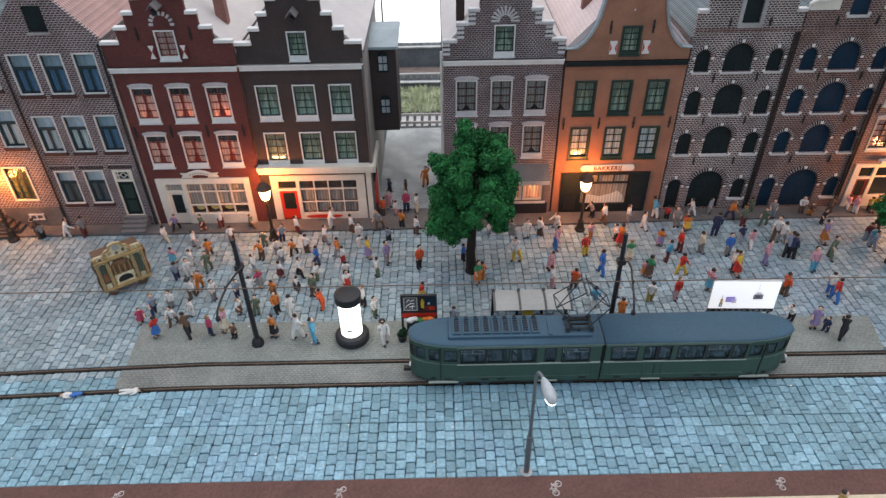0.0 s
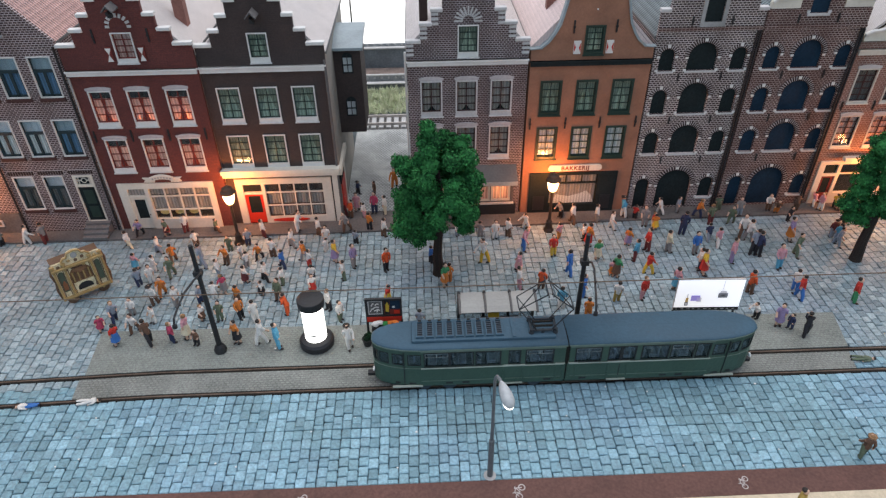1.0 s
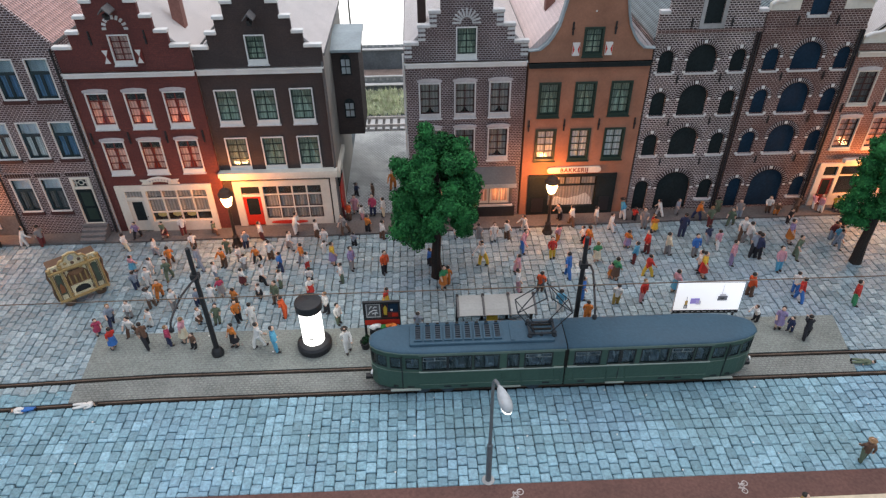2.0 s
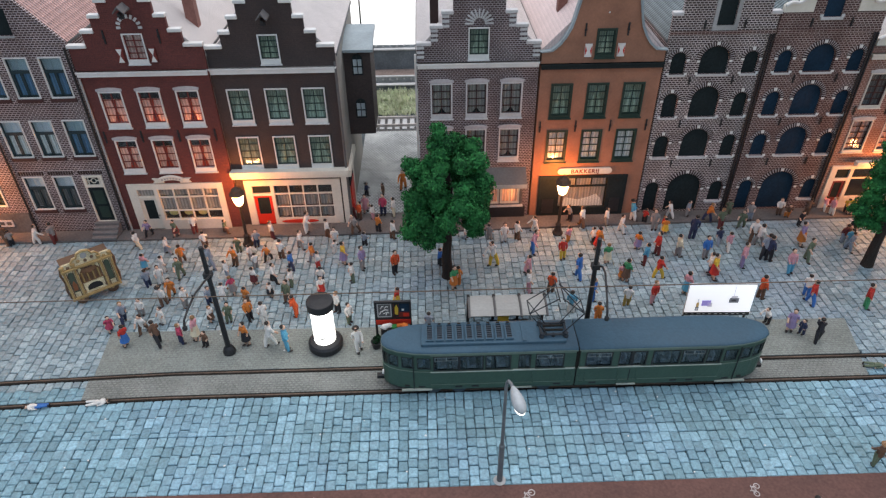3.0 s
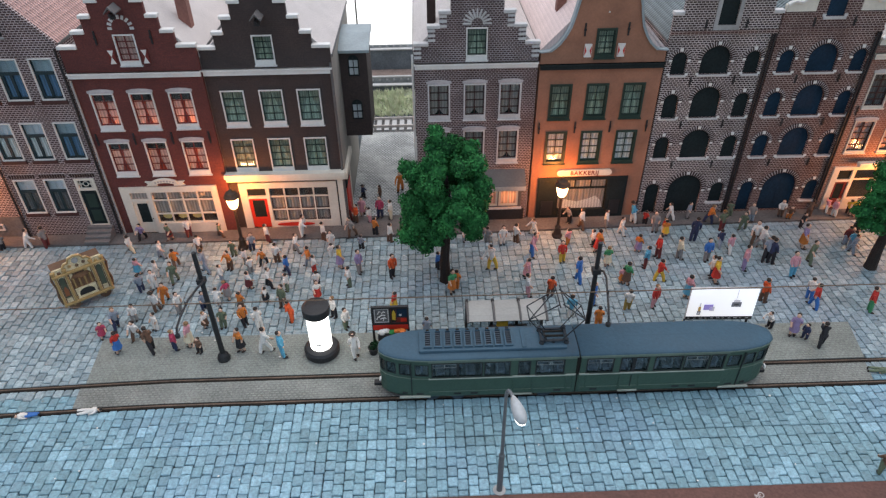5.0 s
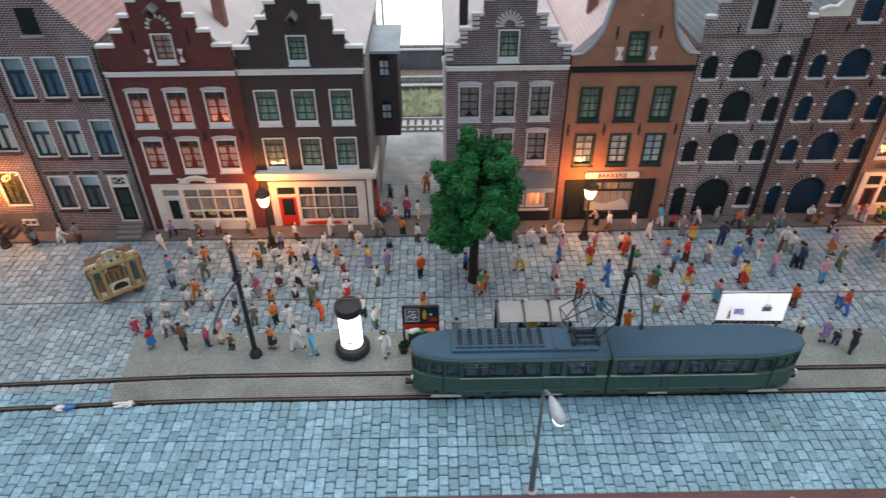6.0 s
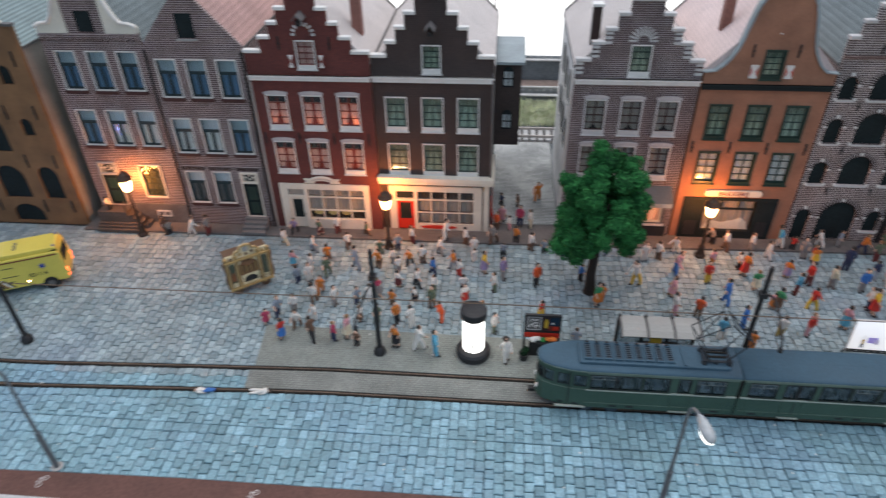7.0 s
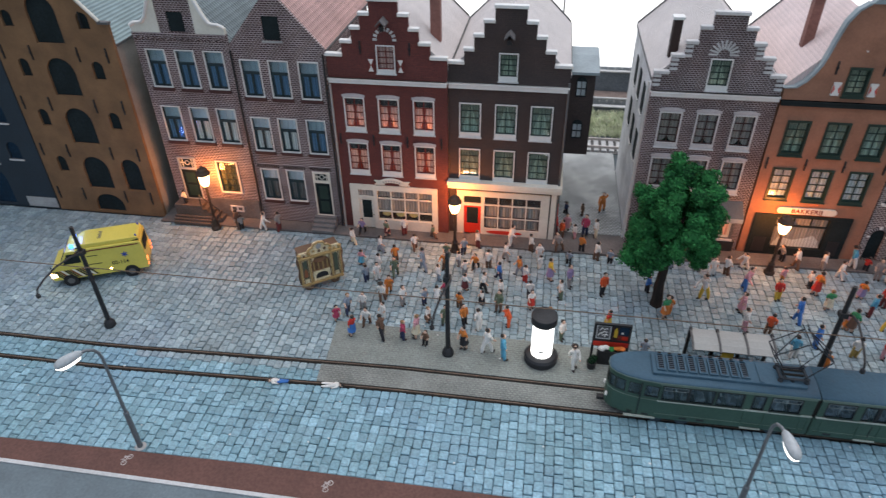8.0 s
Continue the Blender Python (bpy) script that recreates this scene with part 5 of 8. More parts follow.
tram = thing("tram", (6.42, 18.61, 0.0), "green articulated tram with blue-grey roof on the rails", "tram")
TIP, HW = 7.62, 0.83
PANES = (((-5.58, -4.63), (-4.57, -3.68), (-3.57, -2.62), (-2.28, -1.85), (-1.62, -0.55)),
         ((-0.33, -1.33), (-1.63, -2.08), (-2.18, -2.68), (-2.93, -3.98), (-4.08, -4.98), (-5.08, -5.60)))
for n, spans in enumerate(PANES):
    car = piece("car_body", mesh_of("car_body", stacked([(nose(HW - 0.03, TIP - 0.03), 0.32), (nose(HW, TIP), 0.42), (nose(HW, TIP), 1.32)]), M["tram_green"]), tram, rz=180.0 * n)
    spans = [(min(s), max(s)) for s in spans]
    for sy in (-1, 1):
        wall = slab(rect(-TIP + 1.96, -0.08, 1.325, 2.30), 0.06, [rect(a, b, 1.43, 2.16) for a, b in spans], at=-HW if sy < 0 else HW - 0.06)
        part("side_wall", wall, M["tram_green"], car)
        for a, b in spans:
            y = sy * (HW - 0.035)
            p = part("pane", box(a, b, y - 0.008, y + 0.008, 1.43, 2.16), M["tram_glass"], car)
            part("window_rim", slab(rect(a - 0.03, b + 0.03, 1.40, 2.19), 0.012, [rect(a + 0.018, b - 0.018, 1.448, 2.142)], at=-HW - 0.008 if sy < 0 else HW - 0.004), M["black"], car)
            if b - a > 0.8 and (a, b) in (spans[0], spans[-1], spans[4]):
                vent = slab(rect(a + 0.03, b - 0.03, 1.93, 2.12), 0.012, [rect(a + 0.05, (a + b) / 2 - 0.02, 1.95, 2.10), rect((a + b) / 2 + 0.02, b - 0.05, 1.95, 2.10)], at=sy * (HW - 0.012) - 0.006)
                part("vent_frame", vent, M["tram_vent"], car, "pale hinged vent frame")
        part("belt_trim", box(-TIP + 1.9, -0.1, sy * HW - 0.028, sy * HW + 0.028, 1.325, 1.365), M["tram_trim"], car, "pale belt line under the windows")
        part("drip_rail", box(-TIP + 1.9, -0.1, sy * HW - 0.03, sy * HW + 0.03, 2.235, 2.30), M["tram_rim"], car)
        part("skirt_line", box(-TIP + 1.9, -0.1, sy * HW - 0.012, sy * HW + 0.012, 0.62, 0.64), M["tram_rim"], car)
        for a in (-6.75, -6.20, -4.75, -4.10, -2.05, -0.85):
            part("skirt_vent", box(a, a + 0.28, sy * HW * (0.86 if a < -6.5 else 0.955 if a < -6 else 1.0) - 0.016, sy * HW * (0.86 if a < -6.5 else 0.955 if a < -6 else 1.0) + 0.016, 0.46, 0.54), M["black"], car)
        for a, b in ((-TIP + 0.75, -TIP + 1.95), (-2.45, -1.7)):
            part("door_step", box(a, b, sy * HW - 0.05, sy * HW + 0.05, 0.355, 0.40), M["tram_trim"], car)
        for a, b in ((-2.48, -1.66), (-0.42, -0.10)):
            part("door_surround", slab(rect(a, b, 0.46, 1.325), 0.030, [rect(a + 0.07, b - 0.07, 0.58, 1.22)], at=-HW - 0.020 if sy < 0 else HW - 0.01), M["tram_green"], car)
            part("raised_trim", box(a - 0.03, b + 0.03, sy * HW - 0.04, sy * HW + 0.04, 1.368, 1.405), M["tram_trim"], car)
        if n == 1:
            part("door_slot", box(-2.145, -2.115, sy * HW - 0.014, sy * HW + 0.014, 0.44, 2.2), M["black"], car)
    sill_rings = [(nose(HW - 0.02, TIP - 0.02, -TIP + 1.96), 1.322), (nose(HW - 0.02, TIP - 0.02, -TIP + 1.96), 1.45)]
    part("front_sill", stacked(sill_rings), M["tram_green"], car)
    part("front_belt", stacked([(nose(HW + 0.006, TIP + 0.006, -TIP + 1.96), 1.318), (nose(HW + 0.006, TIP + 0.006, -TIP + 1.96), 1.345)]), M["tram_rim"], car)
    # the tapered end: flat panels along the curve, each with its pane
    bow = [p for p in nose(HW - 0.02, TIP - 0.02, -TIP + 1.96)]
    for k in range(1, len(bow) - 2):
        (xa, ya), (xb, yb) = bow[k], bow[k + 1]
        run = math.hypot(xb - xa, yb - ya)
        if run < 0.04:
            continue
        wide = run > 0.6
        m0, m1 = (0.13, 0.08) if wide else (0.035, 0.035)
        place = pose(xa, ya, 0, 0, 0, math.degrees(math.atan2(yb - ya, xb - xa)))
        hole = rect(m0, run - m1, 1.50, 2.05)
        panel = part("front_panel", moved(slab(rect(0, run, 1.452, 2.12), 0.04, [hole], at=0.0), place), M["tram_green"], car)
        part("pane", moved(box(m0, run - m1, 0.015, 0.025, 1.50, 2.05), place), M["tram_glass"], panel)
        part("pane_rim", moved(slab(rect(m0 - 0.02, run - m1 + 0.02, 1.48, 2.07), 0.012, [rect(m0 + 0.012, run - m1 - 0.012, 1.512, 2.038)], at=-0.008), place), M["black"], panel)
    part("front_head", stacked([(nose(HW - 0.02, TIP - 0.06, -TIP + 1.96), 2.122), (nose(HW - 0.01, TIP - 0.06, -TIP + 1.96), 2.298)]), M["tram_green"], car)
    for sy in (-1, 1):
        part("head_lamp", moved(cone(0, 0, 0, 0.06, 0.10, 0.085, 12), pose(-TIP + 0.04, sy * 0.34, 0.95, 0, -80)), M["white"], car)
        part("door_line", box(-TIP + 1.22, -TIP + 1.255, sy * (HW * 0.925) - 0.03, sy * (HW * 0.925) + 0.03, 0.40, 2.16), M["black"], car)
    part("coupler", shell(box(-TIP - 0.28, -TIP + 0.3, -0.10, 0.10, 0.28, 0.44), 0.02), M["black"], car)
    part("floor", box(-TIP + 1.4, -0.1, -HW + 0.1, HW - 0.1, 1.0, 1.34), M["tram_inside"], car)
    for k in range(9):
        sx, side = -5.45 + 0.58 * k, (-1 if n == 0 else 1)
        seat = part("seat", shell(box(sx, sx + 0.09, min(side * 0.25, side * 0.68), max(side * 0.25, side * 0.68), 1.345, 1.80), 0.02), M["tram_seat"], car)
        part("cushion", shell(box(sx + 0.095, sx + 0.36, min(side * 0.25, side * 0.68), max(side * 0.25, side * 0.68), 1.345, 1.52), 0.02), M["tram_seat"], seat)
    for k, x in enumerate((-5.6, -4.6, -1.2)):
        wheel = part("wheel", moved(cone(0, 0, -0.06, 0.06, 0.30, 0.30, 20), pose(x, -0.66, 0.34, 90)), M["steel"], car)
    roof = [(nose(HW - 0.02, TIP - 0.04), 2.30), (nose(HW + 0.03, TIP), 2.33), (nose(HW + 0.03, TIP), 2.38), (nose(HW - 0.02, TIP - 0.04), 2.42),
            (nose(HW - 0.11, TIP - 0.16), 2.455), (nose(HW - 0.28, TIP - 0.42), 2.48), (nose(HW - 0.50, TIP - 0.8), 2.50), (nose(0.05, TIP - 1.6), 2.51)]
    part("roof", stacked(roof), M["tram_roof"], car, "blue-grey domed roof", smooth=True)
    part("roof_gutter", stacked([(nose(HW + 0.045, TIP + 0.012), 2.315), (nose(HW + 0.045, TIP + 0.012), 2.365)]), M["tram_rim"], car)
# Pale panels added behind the panes to imitate bright patches in the windows.
for xa, xb, ya in ((0.62, 1.18, -0.05), (3.30, 3.62, -0.25), (3.70, 3.92, -0.10), (-6.02, -5.94, -0.55), (5.98, 6.06, -0.55), (-3.2, -2.9, 0.1)):
    part("partition", shell(box(xa, xb, ya, ya + (0.06 if xb - xa > 0.1 else 1.1), 1.345, 1.96), 0.02), M["tram_pale"], tram, "pale panel added inside the tram for bright patches in its windows")
part("bellows", stacked([([(-0.10, -0.79), (0.10, -0.79), (0.10, 0.79), (-0.10, 0.79)], 0.42), ([(-0.10, -0.79), (0.10, -0.79), (0.10, 0.79), (-0.10, 0.79)], 2.31),
                         ([(-0.10, -0.5), (0.10, -0.5), (0.10, 0.5), (-0.10, 0.5)], 2.40)]), M["groove"], tram)
pod = part("roof_pod", shell(box(-6.05, -0.45, -0.57, 0.57, 2.40, 2.60), 0.05), M["tram_roof"], tram, "raised roof panel with resistor grids")
for k in range(9):
    x = -5.72 + k * 0.385
    grid = part("resistor", slab(rect(x - 0.155, x + 0.155, -0.44, 0.42), 0.08, [rect(x - 0.10, x + 0.10, -0.38, 0.42 - 0.02)], plane='xy', at=2.598), M["tram_roof"], pod)
    part("bed", box(x - 0.10, x + 0.10, -0.38, 0.40, 2.60, 2.612), M["resistor_bed"], grid)
    for j in range(7):
        part("slat", box(x - 0.098, x + 0.098, -0.35 + j * 0.105, -0.295 + j * 0.105, 2.613, 2.66), M["steel"], grid)
    part("terminal", box(x - 0.06, x + 0.06, 0.43, 0.52, 2.598, 2.68), M["groove"], grid)
part("roof_hatch", box(-2.15, -2.0, -0.53, 0.53, 2.598, 2.64), M["tram_roof"], pod)
panto = part("pantograph", tube([(-1.25, -0.3, 2.70), (-1.25, 0.3, 2.70)], 0.05, 6), M["panto"], tram, "grey diamond pantograph")
part("base_frame", slab(rect(-1.45, -0.4, -0.36, 0.36), 0.05, [rect(-1.36, -0.49, -0.27, 0.27)], plane='xy', at=2.69), M["panto"], panto)
for px in (-1.4, -0.46):
    for py in (-0.34, 0.34):
        part("foot", turned([(0.10, 2.595), (0.10, 2.66), (0.06, 2.72), (0.08, 2.80)], px, py, 8), M["panto"], panto)
part("spring", tube([(-1.3, 0.12, 2.76), (-0.55, 0.12, 2.76)], 0.045, 6), M["groove"], panto)
part("spring", tube([(-1.3, -0.12, 2.76), (-0.55, -0.12, 2.76)], 0.045, 6), M["groove"], panto)
for sy in (-1, 1):
    for pts in ([(-1.2, sy * 0.3, 2.74), (-1.95, sy * 0.38, 3.86), (-0.9, sy * 0.42, 4.60)], [(-0.6, sy * 0.3, 2.74), (0.12, sy * 0.38, 3.80), (-0.78, sy * 0.42, 4.60)]):
        part("arm", tube(pts, 0.026, 5), M["panto"], panto)
    part("insulator", cone(-0.95, sy * 0.3, 2.595, 2.75, 0.07, 0.05, 8), M["panto"], panto)
for pts in ([(-1.95, -0.38, 3.86), (-1.95, 0.38, 3.86)], [(0.12, -0.38, 3.8), (0.12, 0.38, 3.8)], [(-1.95, -0.38, 3.86), (-0.9, 0.42, 4.6)], [(0.12, -0.38, 3.8), (-0.78, 0.42, 4.6)],
            [(-0.92, -0.62, 4.64), (-0.92, 0.62, 4.64)], [(-0.75, -0.62, 4.64), (-0.75, 0.62, 4.64)]):
    part("bar", tube(pts, 0.024, 5), M["panto"], panto)

# ---- overhead line ----
posts = None
for x, y in ((-7.95, 20.5), (-24.25, 20.1), (7.35, 20.4)):
    if posts is None:
        posts = thing("line_post", (x, y, 0.03), "tall black tram line post with curved bracket arm", "post", "tram line posts")
        part("foot", turned([(0.26, 0), (0.27, 0.12), (0.22, 0.28), (0.13, 0.40)], seg=14), M["black"], posts)
        part("mast", cone(0, 0, 0.38, 5.65, 0.115, 0.085, 12), M["black"], posts)
        arm = part("arm", tube([(0, 0, 4.32), (0.14, -0.08, 4.36), (0.2, -0.3, 4.5), (0.14, -0.9, 4.66), (0, -1.6, 4.68), (-0.1, -2.3, 4.55), (-0.16, -2.7, 4.38), (-0.17, -2.8, 4.2)], 0.042, 8), M["black"], posts)
        part("insulator", turned([(0.04, 3.98), (0.09, 4.02), (0.09, 4.14), (0.04, 4.2)], -0.17, -2.8, 10), M["black"], arm)
        part("hanger", tube([(-0.02, -1.82, 4.62), (-0.02, -1.82, 4.82)], 0.03, 5), M["black"], arm)
        part("clamp", box(-0.16, 0.16, -0.14, 0.14, 4.2, 4.42), M["black"], posts)
    else:
        copy_thing(posts, pose(x * S, y * S, 0.03 * S))
wire = solid("overhead_wire", tube([(-60, 18.66, 4.78), (-24.2, 18.66, 4.72), (-8, 18.66, 4.76), (8, 18.66, 4.74), (50, 18.66, 4.6)], 0.022, 5), M["rail"], "thin brown overhead tram wire on bracket arms", "wire")

# ---- old street lanterns ----
M["lantern_black"] = paint("lantern_iron", (0.028, 0.020, 0.015), 0.45)
# Hood is browner than the post: the lamp's glow put into its colour.
M["lamplit_hood"] = paint("lamplit_hood", (0.065, 0.038, 0.024), 0.6)
LANTERN_SPOTS = ((-8.77, 28.45), (7.68, 28.75), (-22.80, 28.75), (25.2, 28.6))
lantern = None
for x, y in LANTERN_SPOTS:
    if lantern is None:
        lantern = thing("street_lantern", (x, y, 0.0), "black iron street lantern glowing warm orange", "street lamp", "old street lanterns")
        part("post", turned([(0.27, 0), (0.29, 0.10), (0.21, 0.22), (0.15, 0.55), (0.17, 0.62), (0.085, 0.75), (0.07, 2.35), (0.12, 2.41), (0.07, 2.47)], seg=14), M["lantern_black"], lantern)
        glass_part = part("lamp_glass", turned([(0.13, 2.50), (0.19, 2.57), (0.245, 2.74), (0.285, 2.96), (0.295, 3.09)], seg=16), M["lamp_glass"], lantern, "glowing lantern glass")
        part("hood", turned([(0.32, 3.09), (0.39, 3.16), (0.38, 3.20), (0.30, 3.29), (0.26, 3.41), (0.13, 3.47), (0.10, 3.53), (0.03, 3.57), (0.02, 3.66)], seg=16), M["lamplit_hood"], lantern, "iron hood with lamp glow in its brown")
        for k in range(8):
            part("crown_tip", moved(cone(0, 0, 0, 0.10, 0.035, 0.005, 5), pose(0.35 * math.cos(k * math.pi / 4), 0.35 * math.sin(k * math.pi / 4), 3.18)), M["lamplit_hood"], lantern)
        part("collar", turned([(0.10, 2.45), (0.20, 2.48), (0.18, 2.51)], seg=8), M["lantern_black"], lantern)
    else:
        copy_thing(lantern, pose(x * S, y * S, 0.0) @ Matrix.Diagonal((1.0, 1.0, 1.15 if x < -20 else 1.0, 1)))
for x, y in LANTERN_SPOTS:
    lamp_light("lantern_light", (x, y + 0.55, 2.95), 0.036 if abs(x) > 20 else 0.032, WARM, 0.2)
    lamp_light("lantern_light", (x, y - 0.52, 2.75), 0.026 if x > 20 else 0.016, (1.0, 0.40, 0.14), 0.25)

# ---- tall grey street lights ----
M["zinc"] = paint("zinc_mast", (0.14, 0.155, 0.165), 0.45, metal=0.3)
M["head_grey"] = paint("lamp_head", (0.36, 0.39, 0.40), 0.4)
light = None
for x, y in ((3.05, 13.78), (-19.1, 13.72)):
    if light is None:
        light = thing("street_light", (x, y, 0.02), "slim grey street light with white lit head", "street lamp", "grey street lights", rz=13)
        part("foot", turned([(0.22, 0.0), (0.22, 0.03), (0.15, 0.05)], seg=20), M["grey"], light)
        part("mast", turned([(0.105, 0.04), (0.10, 2.0), (0.065, 2.05), (0.05, 4.9)], seg=12), M["zinc"], light)
        part("arm", tube([(0, 0, 4.85), (0, -0.04, 5.1), (0, -0.16, 5.32), (0, -0.36, 5.42), (0, -0.6, 5.42)], 0.055, 8), M["zinc"], light)
        def drop(w, l):
            """A rounded outline, narrow at the arm and broad at the free end."""
            return [(w * math.cos(a) * (0.76 - 0.24 * math.sin(a)), l * math.sin(a)) for a in [2 * math.pi * k / 18 for k in range(18)]]

        head = stacked([(drop(w, l), z) for w, l, z in ((0.21, 0.46, 0.0), (0.25, 0.49, 0.05), (0.24, 0.47, 0.13), (0.17, 0.38, 0.22), (0.05, 0.24, 0.26))])
        head = part("head", moved(head, pose(0, -0.93, 5.28, 8)), M["head_grey"], light, "rounded grey lamp head", smooth=True)
        bowl = stacked([(drop(w, l), z) for w, l, z in ((0.06, 0.22, -0.17), (0.17, 0.36, -0.13), (0.21, 0.44, -0.004))])
        part("bowl", moved(bowl, pose(0, -0.98, 5.27, 8)), M["sheet"], head, "white lit bowl", smooth=True)
    else:
        copy_thing(light, pose(x * S, y * S, 0.02 * S, 0, 0, -42))

# ---- advertising column ----
col = thing("advertising_column", (-3.82, 20.75, 0.03), "white lit advertising column with black cap and base", "advertising column")
part("base", turned([(0.70, 0), (0.74, 0.06), (0.74, 0.30), (0.66, 0.40), (0.56, 0.44), (0.50, 0.46)], seg=32), M["black"], col, smooth=False)
drum = part("drum", turned([(0.46, 0.45), (0.46, 2.22)], seg=32), M["sheet"], col, "glowing white poster drum", smooth=False)
for k in range(4):
    a = -1.75 + k * 0.09
    part("faint_print", moved(box(-0.055, 0.055, -0.006, 0.0, 0, 0.06 + 0.03 * (k % 2)), pose(0.462 * math.cos(a), 0.462 * math.sin(a), 0.80, 0, 0, math.degrees(a) + 90)), M["grey"], drum)
part("cap", turned([(0.47, 2.20), (0.56, 2.24), (0.57, 2.56), (0.55, 2.60), (0.42, 2.64), (0.05, 2.68)], seg=32), M["black"], col)

# ---- poster stand ----
M["amber"] = paint("amber_board", (0.55, 0.36, 0.04), 0.6)
ad = thing("poster_stand", (-0.86, 21.25, 0.03), "dark framed poster stand with red and navy posters", "poster stand")
part("frame", slab(rect(-0.79, 0.79, 0.72, 2.02), 0.12, [rect(-0.69, -0.04, 1.12, 1.92), rect(0.02, 0.71, 1.12, 1.92)], at=-0.06), M["black"], ad)
part("bottom_board", box(-0.75, 0.75, -0.075, -0.062, 0.76, 1.02), M["red"], ad)
pic = part("poster", box(-0.69, -0.04, -0.02, 0.0, 1.12, 1.92), M["dim_grey"], ad, "dark poster with pale strokes")
part("poster_border", slab(rect(-0.67, -0.06, 1.14, 1.90), 0.006, [rect(-0.63, -0.10, 1.18, 1.86)], at=-0.027), M["grey_white"], pic)
for xa, za, xb, zb in ((-0.58, 1.30, -0.44, 1.44), (-0.48, 1.46, -0.20, 1.54), (-0.42, 1.34, -0.16, 1.38), (-0.52, 1.62, -0.40, 1.74), (-0.36, 1.66, -0.20, 1.72), (-0.30, 1.26, -0.22, 1.42)):
    part("stroke", tube([(xa, -0.026, za), ((xa + xb) / 2, -0.026, zb + 0.02), (xb, -0.026, zb)], 0.022, 5), M["white"], pic)
pic = part("poster", box(0.02, 0.71, -0.02, 0.0, 1.12, 1.92), M["maroon"], ad, "dark red, yellow and navy poster")
part("navy_field", box(0.27, 0.71, -0.03, -0.021, 1.42, 1.92), M["navy"], pic)
part("dark_field", box(0.05, 0.25, -0.03, -0.021, 1.15, 1.90), M["black"], pic)
part("yellow_figure", slab([(0.08, 1.30), (0.22, 1.26), (0.24, 1.62), (0.16, 1.84), (0.08, 1.66)], 0.006, at=-0.037), M["amber"], pic)
part("red_field", box(0.44, 0.69, -0.037, -0.031, 1.16, 1.36), M["red"], pic)
part("white_patch", box(0.38, 0.48, -0.037, -0.031, 1.50, 1.60), M["white"], pic)
for x in (-0.75, 0.75):
    part("leg", box(x - 0.05, x + 0.05, -0.05, 0.05, 0, 0.72), M["black"], ad)
M["flower_orange"] = paint("flower_orange", (0.62, 0.16, 0.03), 0.7)
planter = thing("planter", (-1.62, 20.55, 0.03), "dark planter with green leaves, white and orange flowers", "plant pot")
part("pot", turned([(0.16, 0), (0.22, 0.34), (0.24, 0.36)], seg=12), M["black"], planter)

# ---- tram shelter ----
M["shelter_roof"] = paint("shelter_roof", (0.29, 0.295, 0.28), 0.5, 0.12, 0.05)
shel = thing("tram_shelter", (4.16, 21.1, 0.03), "small tram shelter with pale roof panels and dark frame", "shelter")
for k in range(3):
    a = -1.72 + k * 1.10
    pts = [(-0.52, 1.60), (-0.25, 1.70), (0.1, 1.75), (0.60, 1.77), (0.60, 1.81), (0.1, 1.80), (-0.26, 1.75), (-0.54, 1.64)]
    part("roof_panel", slab(pts, 1.03, plane='yz', at=a), M["shelter_roof"], shel, "pale curved roof panel")
for k in range(4):
    x = -1.76 + k * 1.10
    part("rib", tube([(x, -0.58, 1.60), (x, -0.25, 1.76), (x, 0.1, 1.82), (x, 0.62, 1.84)], 0.055, 6), M["dim_grey"], shel)
    part("post", box(x - 0.06, x + 0.06, 0.46, 0.58, 0, 1.90), M["black"], shel)
part("back_glass", box(-1.7, 1.5, 0.50, 0.52, 0.25, 1.7), M["tram_glass"], shel)
bench = part("bench", box(-0.8, 0.9, 0.1, 0.45, 0.42, 0.50), M["black"], shel)
part("timetable", box(-0.55, -0.08, -0.40, -0.36, 1.20, 1.56), M["amber"], shel, "yellow timetable board")

# ---- tilted lit billboard ----
bb = thing("billboard", (13.45, 21.3, 0.03), "bright white lit billboard standing on short legs", "billboard")
lean = pose(-0.14, -0.1, 0.55, -3, 0, -2)
frame_bm = moved(box(-1.44, 1.44, 0.0, 0.10, 0.20, 1.86), lean)
part("panel", frame_bm, M["grey_white"], bb)
face = part("lit_face", moved(box(-1.43, 1.43, -0.02, -0.003, 0.37, 1.82), lean), M["board"], bb, "glowing white picture face")
part("caption_bar", moved(box(-1.43, 1.43, -0.03, -0.004, 0.20, 0.365), lean), M["black"], bb)
for k in range(11):
    part("caption_mark", moved(box(-1.36 + k * 0.25, -1.27 + k * 0.25 + 0.03 * (k % 3), -0.036, -0.031, 0.27, 0.30), lean), M["grey_white"], bb)
M["violet"] = glow("lit_violet_print", (0.30, 0.25, 0.62), 0.25)
M["tan"] = glow("lit_tan_print", (0.45, 0.30, 0.12), 0.2)
M["lit_grey"] = glow("lit_grey_print", (0.18, 0.19, 0.22), 0.15)
M["lit_pale"] = glow("lit_pale_print", (0.52, 0.52, 0.58), 0.25)
